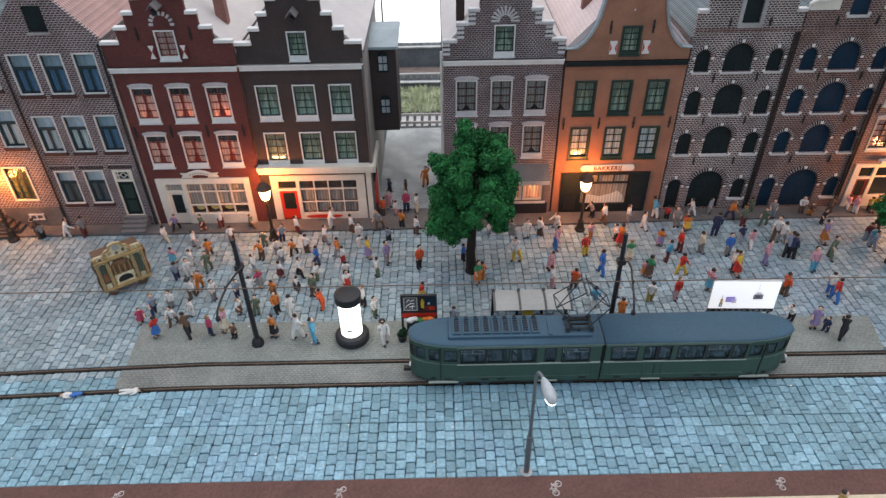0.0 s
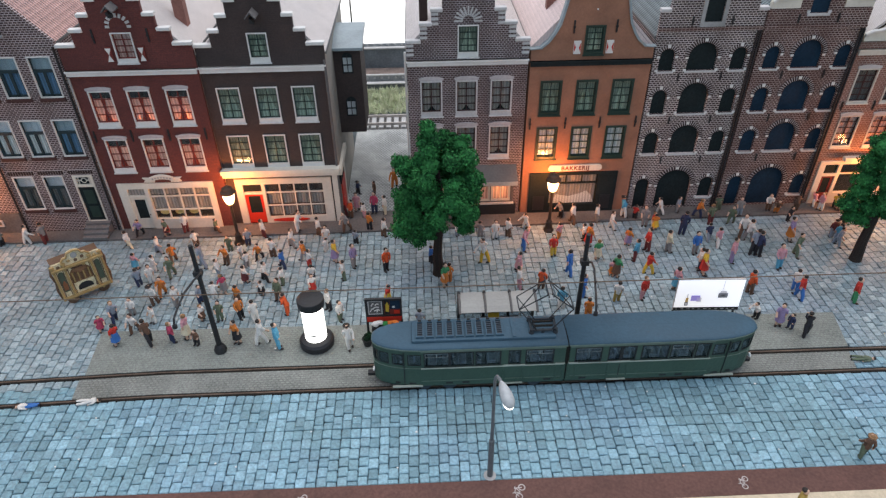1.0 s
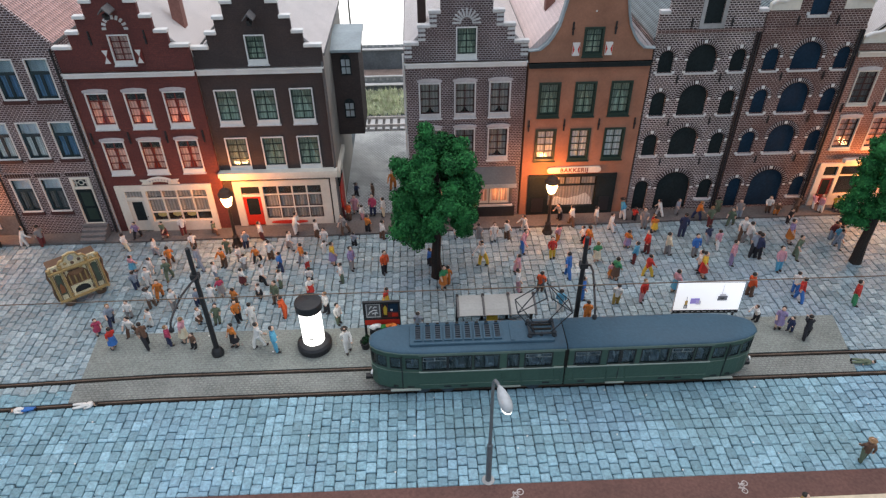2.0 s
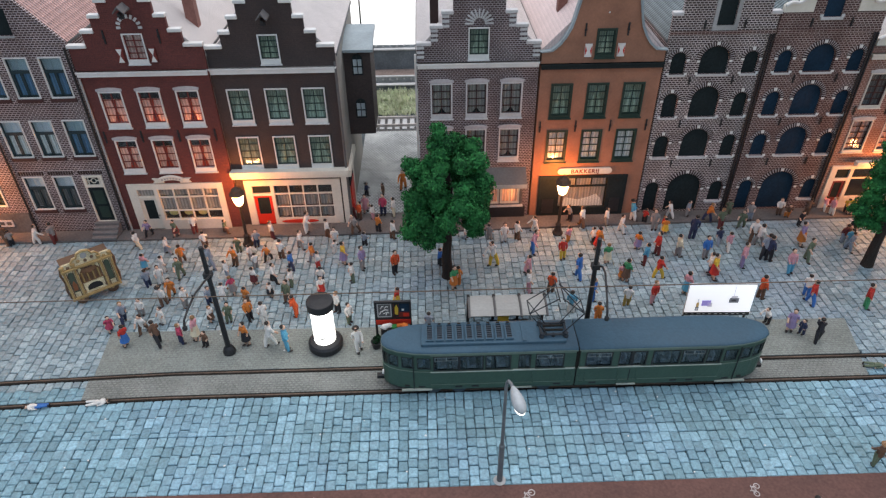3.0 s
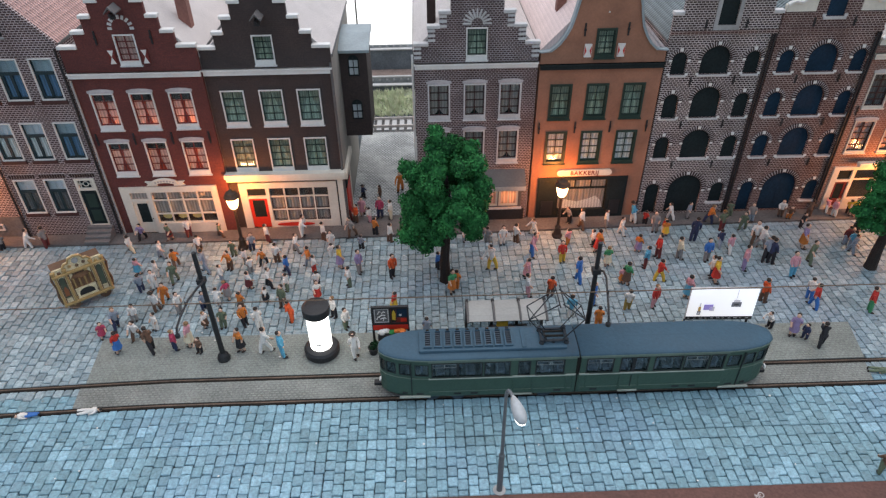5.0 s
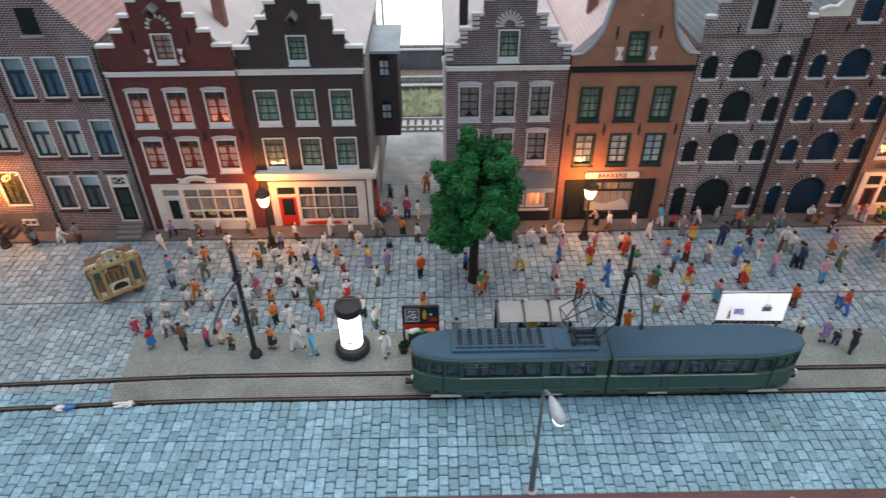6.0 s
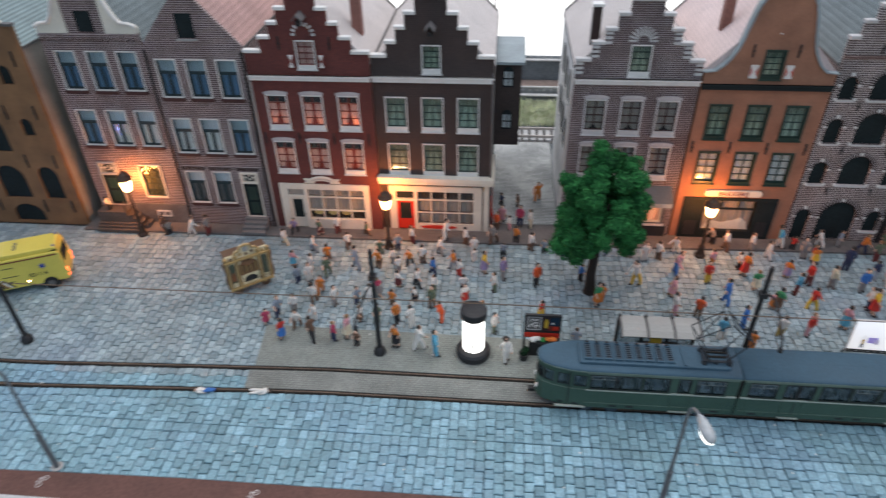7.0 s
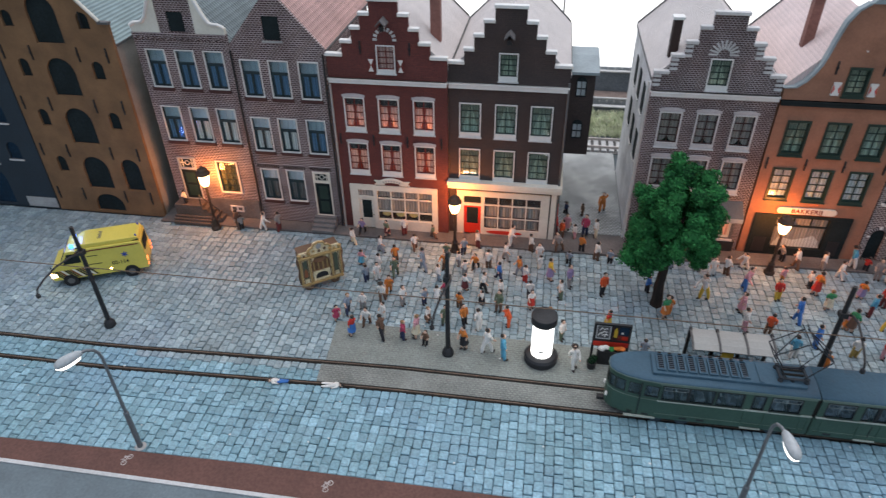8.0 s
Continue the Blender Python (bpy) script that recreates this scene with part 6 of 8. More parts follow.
for name, m, a, b, z0, z1 in (("violet_patch", "violet", -0.76, -0.36, 0.72, 1.02), ("violet_shade", "lit_pale", -0.50, -0.28, 0.66, 0.90), ("bottle", "tan", -0.98, -0.86, 0.66, 0.90), ("bottle_neck", "lit_pale", -0.945, -0.895, 0.90, 1.12), ("bottle_label", "lit_grey", -1.00, -0.84, 0.46, 0.66), ("label_patch", "lit_pale", -0.97, -0.87, 0.50, 0.60), ("box_print", "lit_grey", 0.40, 0.82, 0.88, 1.14), ("box_top", "lit_pale", 0.46, 0.74, 1.14, 1.26), ("rope_print", "lit_pale", 0.54, 0.57, 1.26, 1.80), ("box_shade", "dim_grey", 0.50, 0.70, 0.96, 1.06)):
    part(name, moved(box(a, b, -0.026, -0.021, z0, z1), lean), M[m], face)
for x in (-1.2, 1.2):
    part("leg", tube([(x, 0.0, 0), (x, 0.0, 0.6)], 0.05, 6), M["black"], bb)
    part("prop", tube([(x, 0.7, 0), (x, 0.1, 1.6)], 0.04, 6), M["black"], bb)

# ---- street organ ----
M["organ_cream"] = paint("organ_cream", (0.60, 0.51, 0.33), 0.6, 0.35, 0.35, 0.3)
M["gilt"] = paint("gilt", (0.36, 0.24, 0.10), 0.45, 0.25, 0.15, 0.5)
M["organ_drum"] = paint("organ_drum", (0.21, 0.105, 0.055), 0.6, 0.4, 0.3, 0.3)
M["organ_brown"] = paint("organ_brown", (0.13, 0.075, 0.045), 0.6)
M["rust_red"] = paint("rust_red", (0.30, 0.11, 0.05), 0.6)
M["organ_green"] = paint("organ_green", (0.08, 0.10, 0.07), 0.6)
org = thing("street_organ", (-14.98, 24.42, 0.0), "cream and gilt street organ with dark openings on wheels", "street organ", rz=37)
org.matrix_basis = org.matrix_basis @ Matrix.Diagonal((0.98, 1.0, 1.12, 1))
part("case", box(-1.03, 1.03, 0.05, 0.62, 0.35, 2.08), M["organ_brown"], org)
face = part("facade", slab([(-1.05, 0.40), (1.05, 0.40), (1.05, 2.15), (0.62, 2.15), (0.50, 2.30), (0.34, 2.32), (0.26, 2.50), (0, 2.56), (-0.26, 2.50), (-0.34, 2.32), (-0.50, 2.30), (-0.62, 2.15), (-1.05, 2.15)], 0.10,
                           [arch(-0.50, 0.50, 0.98, 1.80), arch(-0.34, 0.34, 0.56, 0.92), arch(-0.93, -0.68, 0.7, 1.75), arch(0.68, 0.93, 0.7, 1.75)], at=-0.05), M["organ_cream"], org, "cream carved facade")
part("drum_opening", box(-0.50, 0.50, 0.03, 0.045, 0.98, 1.80), M["organ_drum"], face)
for k in range(7):
    part("pipe", cone(-0.36 + 0.12 * k, 0.0, 1.04, 1.38 + 0.04 * abs(3 - k), 0.035, 0.035, 7), M["organ_brown" if k % 2 else "gilt"], face)
for x in (-1.12, 1.12):
    part("side_scroll", tube([(x, 0.0, 0.5), (x * 1.05, 0.0, 0.9), (x * 0.99, 0.0, 1.3), (x * 1.06, 0.0, 1.7), (x * 0.98, 0.0, 2.05)], 0.06, 6), M["organ_brown"], face)
part("case_cap", shell(box(-1.06, 1.06, 0.06, 0.66, 2.08, 2.14), 0.02), M["organ_brown"], org)
part("lower_opening", box(-0.34, 0.34, 0.03, 0.045, 0.56, 0.92), M["black"], face)
part("painted_panel", box(-0.93, -0.68, 0.03, 0.045, 0.7, 1.75), M["organ_green"], face)
part("painted_shape", slab([(-0.90, 0.78), (-0.72, 0.78), (-0.70, 1.05), (-0.78, 1.28), (-0.88, 1.12)], 0.01, at=0.018), M["rust_red"], face)
part("green_panel", box(0.68, 0.93, 0.03, 0.045, 0.7, 1.75), M["organ_green"], face)
for x in (-1.05, -0.57, 0.57, 1.05):
    part("column", turned([(0.09, 0.40), (0.06, 0.5), (0.055, 1.9), (0.10, 2.05), (0.10, 2.12)], x, -0.08, 10), M["gilt"], face)
    for dx in (-0.10, 0.10):
        if abs(x + dx) < 1.1:
            part("beading", box(x + dx - 0.018, x + dx + 0.018, -0.07, -0.045, 0.52, 1.84), M["organ_brown"], face)
part("ledge", shell(box(-1.14, 1.14, -0.18, 0.08, 1.84, 1.94), 0.02), M["gilt"], face)
part("foot_ledge", shell(box(-1.12, 1.12, -0.16, 0.08, 0.40, 0.50), 0.02), M["gilt"], face)
part("crest", tube([(-0.62, -0.07, 2.16), (-0.48, -0.07, 2.30), (-0.34, -0.07, 2.30), (-0.25, -0.07, 2.48), (0, -0.07, 2.54), (0.25, -0.07, 2.48), (0.34, -0.07, 2.30), (0.48, -0.07, 2.30), (0.62, -0.07, 2.16)], 0.05, 6), M["gilt"], face)
for k, (x, z) in enumerate(((-0.80, 1.98), (0.80, 1.98), (-0.52, 1.76), (0.52, 1.76), (-0.25, 1.76), (0.25, 1.76), (0, 2.06), (-0.3, 2.12), (0.3, 2.12), (-0.5, 0.62), (0.5, 0.62), (-0.56, 0.98), (0.56, 0.98))):
    part("carving", moved(cone(0, 0, 0, 0.05, 0.085, 0.04, 7), pose(x, -0.05, z, 90)), M["gilt" if k % 2 else "organ_brown"], face)
part("dark_arc", slab([(-0.46, 1.5), (-0.3, 1.66), (0.3, 1.66), (0.46, 1.5), (0.46, 1.68), (-0.46, 1.68)], 0.01, at=0.015), M["black"], face)
part("medallion", moved(cone(0, 0, 0, 0.04, 0.14, 0.11, 14), pose(0, -0.05, 2.30, 90)), M["grey"], face)
for k, x in enumerate((-0.7, 0.7)):
    for y in (0.12, 0.42):
        wh = part("wheel", moved(cone(0, 0, -0.04, 0.04, 0.26, 0.26, 16), pose(x, y, 0.26, 90)), M["organ_brown"], org)
        part("hub", moved(cone(0, 0, -0.07, 0.07, 0.06, 0.06, 8), pose(x, y, 0.26, 90)), M["gilt"], wh)
part("chassis", box(-0.95, 0.95, 0.1, 0.46, 0.27, 0.35), M["organ_brown"], org)

# ---- ambulance ----
M["amb_yellow"] = paint("ambulance_yellow", (0.58, 0.49, 0.10), 0.4, 0.08, 0.04)
M["amb_blue"] = paint("ambulance_blue", (0.03, 0.07, 0.35), 0.4)
M["windscreen"] = paint("windscreen", (0.10, 0.11, 0.11), 0.2, gloss=0.5)
M["tyre"] = paint("tyre_rubber", (0.015, 0.015, 0.016), 0.8)
M["beacon"] = glow("lit_beacon", (0.04, 0.20, 1.0), 2.6)
M["tail"] = glow("tail_light", (1.0, 0.16, 0.05), 2.4)
amb = thing("ambulance", (-26.78, 24.10, 0.0), "yellow ambulance van with red stripe and lit blue beacons", "ambulance", rz=204.5)
prof = [(-2.2, 0.42), (-2.25, 0.9), (-2.15, 2.00), (-2.05, 2.08), (1.28, 2.08), (1.44, 2.02), (1.80, 1.42), (2.24, 1.22), (2.38, 1.0), (2.38, 0.45)]
body = slab(prof, 1.66, [], at=-0.83)
body = part("body", shell(body, 0.03), M["amb_yellow"], amb, "yellow van body")
part("windscreen", slab([(1.46, 1.98), (1.77, 1.47), (1.81, 1.49), (1.50, 2.00)], 1.40, at=-0.70), M["windscreen"], body)
high = [(-2.12, 2.082), (1.02, 2.082), (0.84, 2.20), (0.58, 2.30), (-1.95, 2.30), (-2.08, 2.24)]
part("roof_box", shell(slab(high, 1.40, at=-0.70), 0.025), M["amb_yellow"], body, "raised yellow roof box")
for sy in (-1, 1):
    for a, b, c in ((-2.10, -1.72, -2.10), (0.96, 0.56, 0.96)):
        part("roof_corner", slab([(a, 2.10), (b, 2.10), (c * 0.985, 2.19)] if a < b else [(b, 2.10), (a, 2.10), (c * 0.9, 2.19)], 0.012, at=sy * 0.712 - 0.006), M["dark"], body)
for sy in (-1, 1):
    y0 = sy * 0.833
    part("side_window", slab([(0.82, 1.36), (1.68, 1.36), (1.38, 1.92), (0.82, 1.92)], 0.012, at=min(y0, y0 + sy * 0.012)), M["dark"], body)
    part("red_stripe", box(-2.05, 1.0, min(y0, y0 + sy * 0.01), max(y0, y0 + sy * 0.01), 1.93, 1.99), M["maroon"], body)
    for k in range(13):
        a = 0.20 + k * 0.135
        part("slant_stripe", slab([(a, 0.52), (a + 0.095, 0.52), (a + 0.095 + 0.40, 1.02), (a + 0.40, 1.02)], 0.01, at=min(y0, y0 + sy * 0.01)), M[("black", "white", "maroon", "black")[k % 4]], body)
    for a in (0, 60, 120):
        part("star_arm", moved(box(-0.03, 0.03, -0.005, 0.005, -0.16, 0.16), pose(-1.25, sy * 0.838, 1.45, 0, a)), M["amb_blue"], body)
    part("side_lamp", moved(cone(0, 0, 0, 0.03, 0.06, 0.05, 10), pose(-0.42, sy * 0.83, 0.70, 90 * sy)), M["bulb"], body)
    for n, (a, b, z) in enumerate(((-0.1, 0.62, 1.12), (0.0, 0.5, 1.62), (0.15, 0.6, 0.82))):
        part("small_writing", box(a, b, min(y0, y0 + sy * 0.008), max(y0, y0 + sy * 0.008), z, z + 0.04), M["black"], body)
    for x in (-1.35, 1.60):
        wh = part("wheel", moved(cone(0, 0, -0.11, 0.11, 0.36, 0.36, 20), pose(x, sy * 0.75, 0.36, 90)), M["tyre"], amb)
        part("rim", moved(cone(0, 0, -0.12, 0.12, 0.17, 0.15, 14), pose(x, sy * 0.755, 0.36, 90)), M["dim_grey"], wh)
    part("head_lamp", shell(box(2.14, 2.41, min(sy * 0.60, sy * 0.85), max(sy * 0.60, sy * 0.85), 0.66, 0.90), 0.03), M["bulb"], body)
    part("tail_lamp", box(-2.27, -2.2, sy * 0.74 - 0.07, sy * 0.74 + 0.07, 0.84, 1.06), M["tail"], body)
    part("rear_reflector", box(-2.26, -2.19, sy * 0.74 - 0.05, sy * 0.74 + 0.05, 0.58, 0.68), M["tail"], body)
    part("blue_lamp", turned([(0.11, 2.08), (0.11, 2.22), (0.06, 2.28)], 1.12, sy * 0.5, 10), M["beacon"], amb, "glowing blue beacon")
    part("rear_beacon", turned([(0.05, 2.26), (0.05, 2.36), (0.03, 2.39)], -1.98, sy * 0.55, 10), M["amb_blue"], amb, "blue beacon, unlit")
for sy in (-1, 1):
    lamp_light("beacon_light", amb.matrix_basis @ Vector((1.12 * S, sy * 0.5 * S, 2.5 * S)) / S, 0.004, (0.10, 0.20, 1.0), 0.12)
part("rear_window", box(-2.225, -2.20, -0.55, 0.55, 1.35, 1.92), M["dark"], body)
part("bumper", shell(box(2.28, 2.46, -0.80, 0.80, 0.36, 0.58), 0.03), M["grey"], body)
for n in range(6):
    part("roof_writing", box(-0.28, -0.10 - 0.04 * (n % 2), -0.34 + n * 0.12, -0.27 + n * 0.12, 2.30, 2.308), M["dim_grey"], body)
for sy, turn_z in ((1, 180), (-1, 0)):
    fc = bpy.data.curves.new("letters", 'FONT')
    fc.offset = 0.003 * S
    fc.body, fc.size, fc.extrude, fc.align_x = "02-114", 0.29 * S, 0.005 * S, 'CENTER'
    tmp = new("letters", fc)
    lme = bpy.data.meshes.new_from_object(tmp.evaluated_get(bpy.context.evaluated_depsgraph_get()))
    bpy.data.objects.remove(tmp)
    lme.materials.clear()
    lme.materials.append(M["black"])
    letters = new("unit_number", lme)
    letters.parent = body
    letters.matrix_basis = pose(-0.95 * S, sy * 0.838 * S, 0.92 * S, 90, 0, turn_z)

# ---- bicycle symbols on the cycle path ----
def bicycle_mark(x, y):
    bm = bmesh.new()
    for cy in (-0.22, 0.22):
        pts = [(0.15 * math.cos(a), cy + 0.15 * math.sin(a)) for a in [2 * math.pi * k / 14 for k in range(14)]]
        inner = [(0.11 * math.cos(a), cy + 0.11 * math.sin(a)) for a in [2 * math.pi * k / 14 for k in range(14)]]
        slab(pts, 0.006, [inner], plane='xy', at=0.032, bm=bm)
    for (ax, ay), (bx, by) in (((0, -0.22), (0.22, -0.12)), ((0.22, -0.12), (0.22, 0.1)), ((0.22, 0.1), (0, 0.22)), ((0.22, -0.12), (0, 0.02)), ((0, 0.02), (0.22, 0.1)), ((0.22, 0.1), (0.30, 0.16)), ((0.27, -0.17), (0.27, -0.06))):
        d = Vector((by - ay, ax - bx)).normalized() * 0.018
        slab([(ax - d.x, ay - d.y), (bx - d.x, by - d.y), (bx + d.x, by + d.y), (ax + d.x, ay + d.y)], 0.006, plane='xy', at=0.032, bm=bm)
    return bm


bike = solid("bicycle_symbol", bicycle_mark(0, 0), M["line"], "worn white bicycle symbol painted on the cycle path", "road marking", "bicycle symbols", at=(4.05, 13.08, 0), rz=160)
bike.matrix_basis = bike.matrix_basis @ Matrix.Diagonal((0.85, 0.85, 1, 1))
for x in (-19.3, -11.3, -3.5, 11.95, 19.7):
    copy_thing(bike, pose(x * S, 13.07 * S, 0, 0, 0, 160) @ Matrix.Diagonal((0.85, 0.85, 1, 1)))


# ---- trees ----
M["bark"] = paint("bark", (0.030, 0.022, 0.018), 0.9, 0.3, 0.3, 0.4, bump=0.08)


def foliage(name, dark, lit):
    m, nt, b = shader(name)
    geo = nt.nodes.new("ShaderNodeNewGeometry")
    big = noise_node(nt, coords(nt), 0.9, 3)
    c = mixed(nt, geo.outputs["Random Per Island"], flat(nt, dark), flat(nt, lit))
    nt.links.new(times(nt, c, spread(nt, big, 0.65, 1.3)), b.inputs["Base Color"])
    b.inputs["Roughness"].default_value = 0.85
    b.inputs["Specular IOR Level"].default_value = 0.15
    return m


M["leaf"] = foliage("foliage", (0.010, 0.062, 0.022), (0.032, 0.205, 0.058))


def leaf_cloud(clumps, count, size, seed):
    """Small leaf flakes scattered on and in lumpy clumps (x, y, z, radius)."""
    rng = np.random.default_rng(seed)
    weights = np.array([c[3] ** 2 for c in clumps])
    which = rng.choice(len(clumps), count, p=weights / weights.sum())
    cl = np.array(clumps)[which]
    d = rng.normal(size=(count, 3))
    d /= np.linalg.norm(d, axis=1)[:, None]
    r = cl[:, 3] * (0.78 + 0.34 * rng.random(count))
    p = cl[:, :3] + d * r[:, None]
    u = np.cross(d + rng.normal(scale=0.45, size=(count, 3)), rng.normal(size=(count, 3)))
    u /= np.linalg.norm(u, axis=1)[:, None]
    n = d + rng.normal(scale=0.5, size=(count, 3))
    v = np.cross(n, u)
    v /= np.linalg.norm(v, axis=1)[:, None]
    s = size * (0.6 + 0.8 * rng.random(count))[:, None]
    verts = np.stack([p - u * s, p + v * s * 0.6, p + u * s, p - v * s * 0.6], axis=1).reshape(-1, 3) * S
    faces = np.arange(count * 4).reshape(-1, 4)
    return verts, faces


def tree(name, x, y, label, clumps, limbs, seed, trunk_top, count):
    ob = thing(name, (x, y, 0.0), label, "tree", "street trees")
    trunk = tube([(0, 0, -0.05), (0.02, 0.02, 0.3), (-0.04, 0.0, 1.2), (0.04, 0.03, 2.4), (0.0, 0.0, trunk_top)], 0.31, 9, r1=0.16)
    for pts in limbs:
        joined(trunk, tube(pts, 0.11, 6, r1=0.04))
    part("trunk", trunk, M["bark"], ob)
    # each clump breaks up into lobes, as foam does
    lob = random.Random(seed)
    lobes = []
    for cx, cy, cz, r in clumps:
        lobes.append((cx, cy, cz, r * 0.86))
        for _ in range(9):
            d = Vector((lob.gauss(0, 1), lob.gauss(0, 1), lob.gauss(0.25, 1))).normalized() * r * lob.uniform(0.72, 0.95)
            lobes.append((cx + d.x, cy + d.y, cz + d.z, r * lob.uniform(0.22, 0.42)))
    verts, faces = leaf_cloud(lobes, count, 0.060, seed)
    me = bpy.data.meshes.new("crown")
    me.from_pydata(verts.tolist(), [], faces.tolist())
    me.materials.append(M["leaf"])
    piece("crown", me, ob, label="dense clumpy dark green foliage")
    core = bmesh.new()
    for cx, cy, cz, r in clumps:
        bmesh.ops.create_icosphere(core, subdivisions=2, radius=r * 0.70, matrix=Matrix.Translation((cx, cy, cz)))
    for v in core.verts:
        v.co += 0.10 * noise.noise_vector(v.co * 2.3)
    part("inner_foliage", core, M["leaf"], ob)
    return ob


def clump_ring(seed, centre, spread_xyz, n, r0, r1, keep):
    rng = random.Random(seed)
    out = []
    while len(out) < n:
        v = Vector((rng.uniform(-1, 1), rng.uniform(-1, 1), rng.uniform(-1, 1)))
        if 0.35 < v.length < 1.0 and keep(v):
            out.append((centre[0] + v.x * spread_xyz[0], centre[1] + v.y * spread_xyz[1], centre[2] + v.z * spread_xyz[2], rng.uniform(r0, r1)))
    return out


LEVELS = ((7.75, -0.35, 0.0, 0.36, 1), (7.2, -0.25, 0.35, 0.45, 4), (6.6, 0.35, 1.1, 0.50, 7), (6.2, -1.35, 0.35, 0.48, 4), (5.7, 0.1, 1.6, 0.52, 7), (5.1, 0.15, 1.75, 0.55, 9),
          (4.4, 0.1, 1.8, 0.55, 9), (3.7, -0.1, 1.8, 0.52, 9), (3.1, -0.2, 1.75, 0.48, 8), (2.55, -1.0, 0.6, 0.46, 5))
rng = random.Random(5)
crown = []
for z, off, ring_r, r, count in LEVELS:
    turn = rng.uniform(0, 6.28)
    for k in range(count):
        a = turn + 2 * math.pi * k / count
        rr = ring_r * rng.uniform(0.70, 1.02)
        cx, cy = off + rr * math.cos(a), 0.85 * rr * math.sin(a)
        if not (3.2 < z < 4.2 and abs(cx - 0.3) < 0.5 and cy < 0) and not (z < 3.4 and abs(cx - 0.3) < 0.65):
            crown.append((cx, cy, z + rng.uniform(-0.25, 0.25), r * rng.uniform(0.85, 1.15)))
crown += [(-0.3, -0.2, 5.0, 0.65), (-0.6, 0.2, 4.0, 0.6)]
tree("tree", 1.63, 25.35, "round street tree with dense dark green foliage", crown,
     [[(0, 0, 2.6), (-0.6, -0.1, 3.6), (-1.2, 0, 4.6)], [(0, 0, 2.8), (0.6, 0.1, 3.7), (1.2, 0, 4.6)], [(0, 0, 3.2), (0.1, -0.5, 4.4), (0.2, -0.8, 5.6)], [(0, 0, 2.2), (-0.8, -0.2, 2.6), (-1.3, -0.2, 2.9)]], 7, 5.8, 62000)
crown = clump_ring(8, (0.9, 0, 5.4), (2.1, 1.7, 2.0), 40, 0.42, 0.72, lambda v: v.z > -0.75)
crown += [(-1.2, 0.0, 2.7, 0.45), (-0.7, -0.1, 2.6, 0.42), (-1.5, 0.1, 3.4, 0.50), (-0.6, -0.2, 3.4, 0.55), (-1.3, 0, 4.1, 0.5), (-1.2, 0.0, 4.8, 0.55), (-1.3, 0.1, 5.5, 0.5), (-1.0, 0, 6.3, 0.55), (0.3, -0.1, 3.0, 0.5), (0.6, 0, 3.8, 0.5)]
tree("tree", 22.63, 25.35, "street tree with leaning trunk and dark green foliage", crown,
     [[(0, 0, 2.2), (-0.6, 0, 3.2), (-1.2, 0, 3.8)], [(0, 0, 2.6), (0.7, 0, 3.6), (1.3, 0, 4.6)]], 11, 5.4, 46000)
M["plant"] = foliage("planter_leaf", (0.006, 0.022, 0.010), (0.012, 0.05, 0.02))
verts, faces = leaf_cloud([(0, 0, 0.42, 0.16), (0.1, 0.05, 0.55, 0.12)], 260, 0.05, 3)
me = bpy.data.meshes.new("leaves")
me.from_pydata(verts.tolist(), [], faces.tolist())
me.materials.append(M["plant"])
piece("leaves", me, planter)
for k, (x, y, z, r, tone) in enumerate(((0.40, 0.38, 0.86, 0.15, "white"), (0.56, 0.42, 0.90, 0.13, "white"), (1.05, 0.40, 0.88, 0.12, "flower_orange"), (1.24, 0.38, 0.90, 0.12, "flower_orange"), (0.80, 0.42, 0.82, 0.14, "leaf"))):
    bm = bmesh.new()
    bmesh.ops.create_icosphere(bm, subdivisions=2, radius=r, matrix=Matrix.Translation((x, y, z)) @ Matrix.Diagonal((1.3, 1, 0.8, 1)))
    for v in bm.verts:
        v.co += 0.05 * noise.noise_vector(v.co * 9)
    part("flower", bm, M[tone], planter)
part("trough", shell(box(0.22, 1.42, 0.24, 0.56, 0, 0.78), 0.02), M["black"], planter)

# ---- painted figurines ----
TONES = dict(w=(0.66, 0.64, 0.60), c=(0.64, 0.56, 0.40), g=(0.24, 0.22, 0.21), e=(0.22, 0.26, 0.31), d=(0.018, 0.018, 0.022), n=(0.025, 0.035, 0.08), b=(0.13, 0.07, 0.045), O=(0.55, 0.17, 0.035),
             r=(0.48, 0.035, 0.025), R=(0.62, 0.09, 0.025), P=(0.42, 0.05, 0.10), p=(0.55, 0.27, 0.30), m=(0.14, 0.03, 0.03), v=(0.26, 0.20, 0.34), B=(0.035, 0.15, 0.42), t=(0.08, 0.32, 0.46),
             G=(0.04, 0.24, 0.10), k=(0.11, 0.14, 0.09), y=(0.62, 0.40, 0.05), o=(0.34, 0.23, 0.06))
TONE_WORDS = dict(w="white", c="cream", g="grey", e="slate", d="black", n="navy", b="brown", O="orange", r="red", R="scarlet", P="crimson", p="pink", m="maroon", v="lilac", B="blue", t="turquoise", G="green", k="olive", y="yellow", o="ochre")
DYES = {k: paint("dye_" + TONE_WORDS[k], c, 0.7, 0.15, 0.1, 0.3) for k, c in TONES.items()}
SKIN = paint("figurine_skin", (0.58, 0.37, 0.27), 0.6)
HAIR = [paint("figurine_hair", (0.02, 0.015, 0.012), 0.6), paint("figurine_fair_hair", (0.20, 0.11, 0.05), 0.6), paint("figurine_straw_hat", (0.62, 0.56, 0.42), 0.7)]
SHOES = paint("figurine_shoes", (0.025, 0.018, 0.016), 0.5)


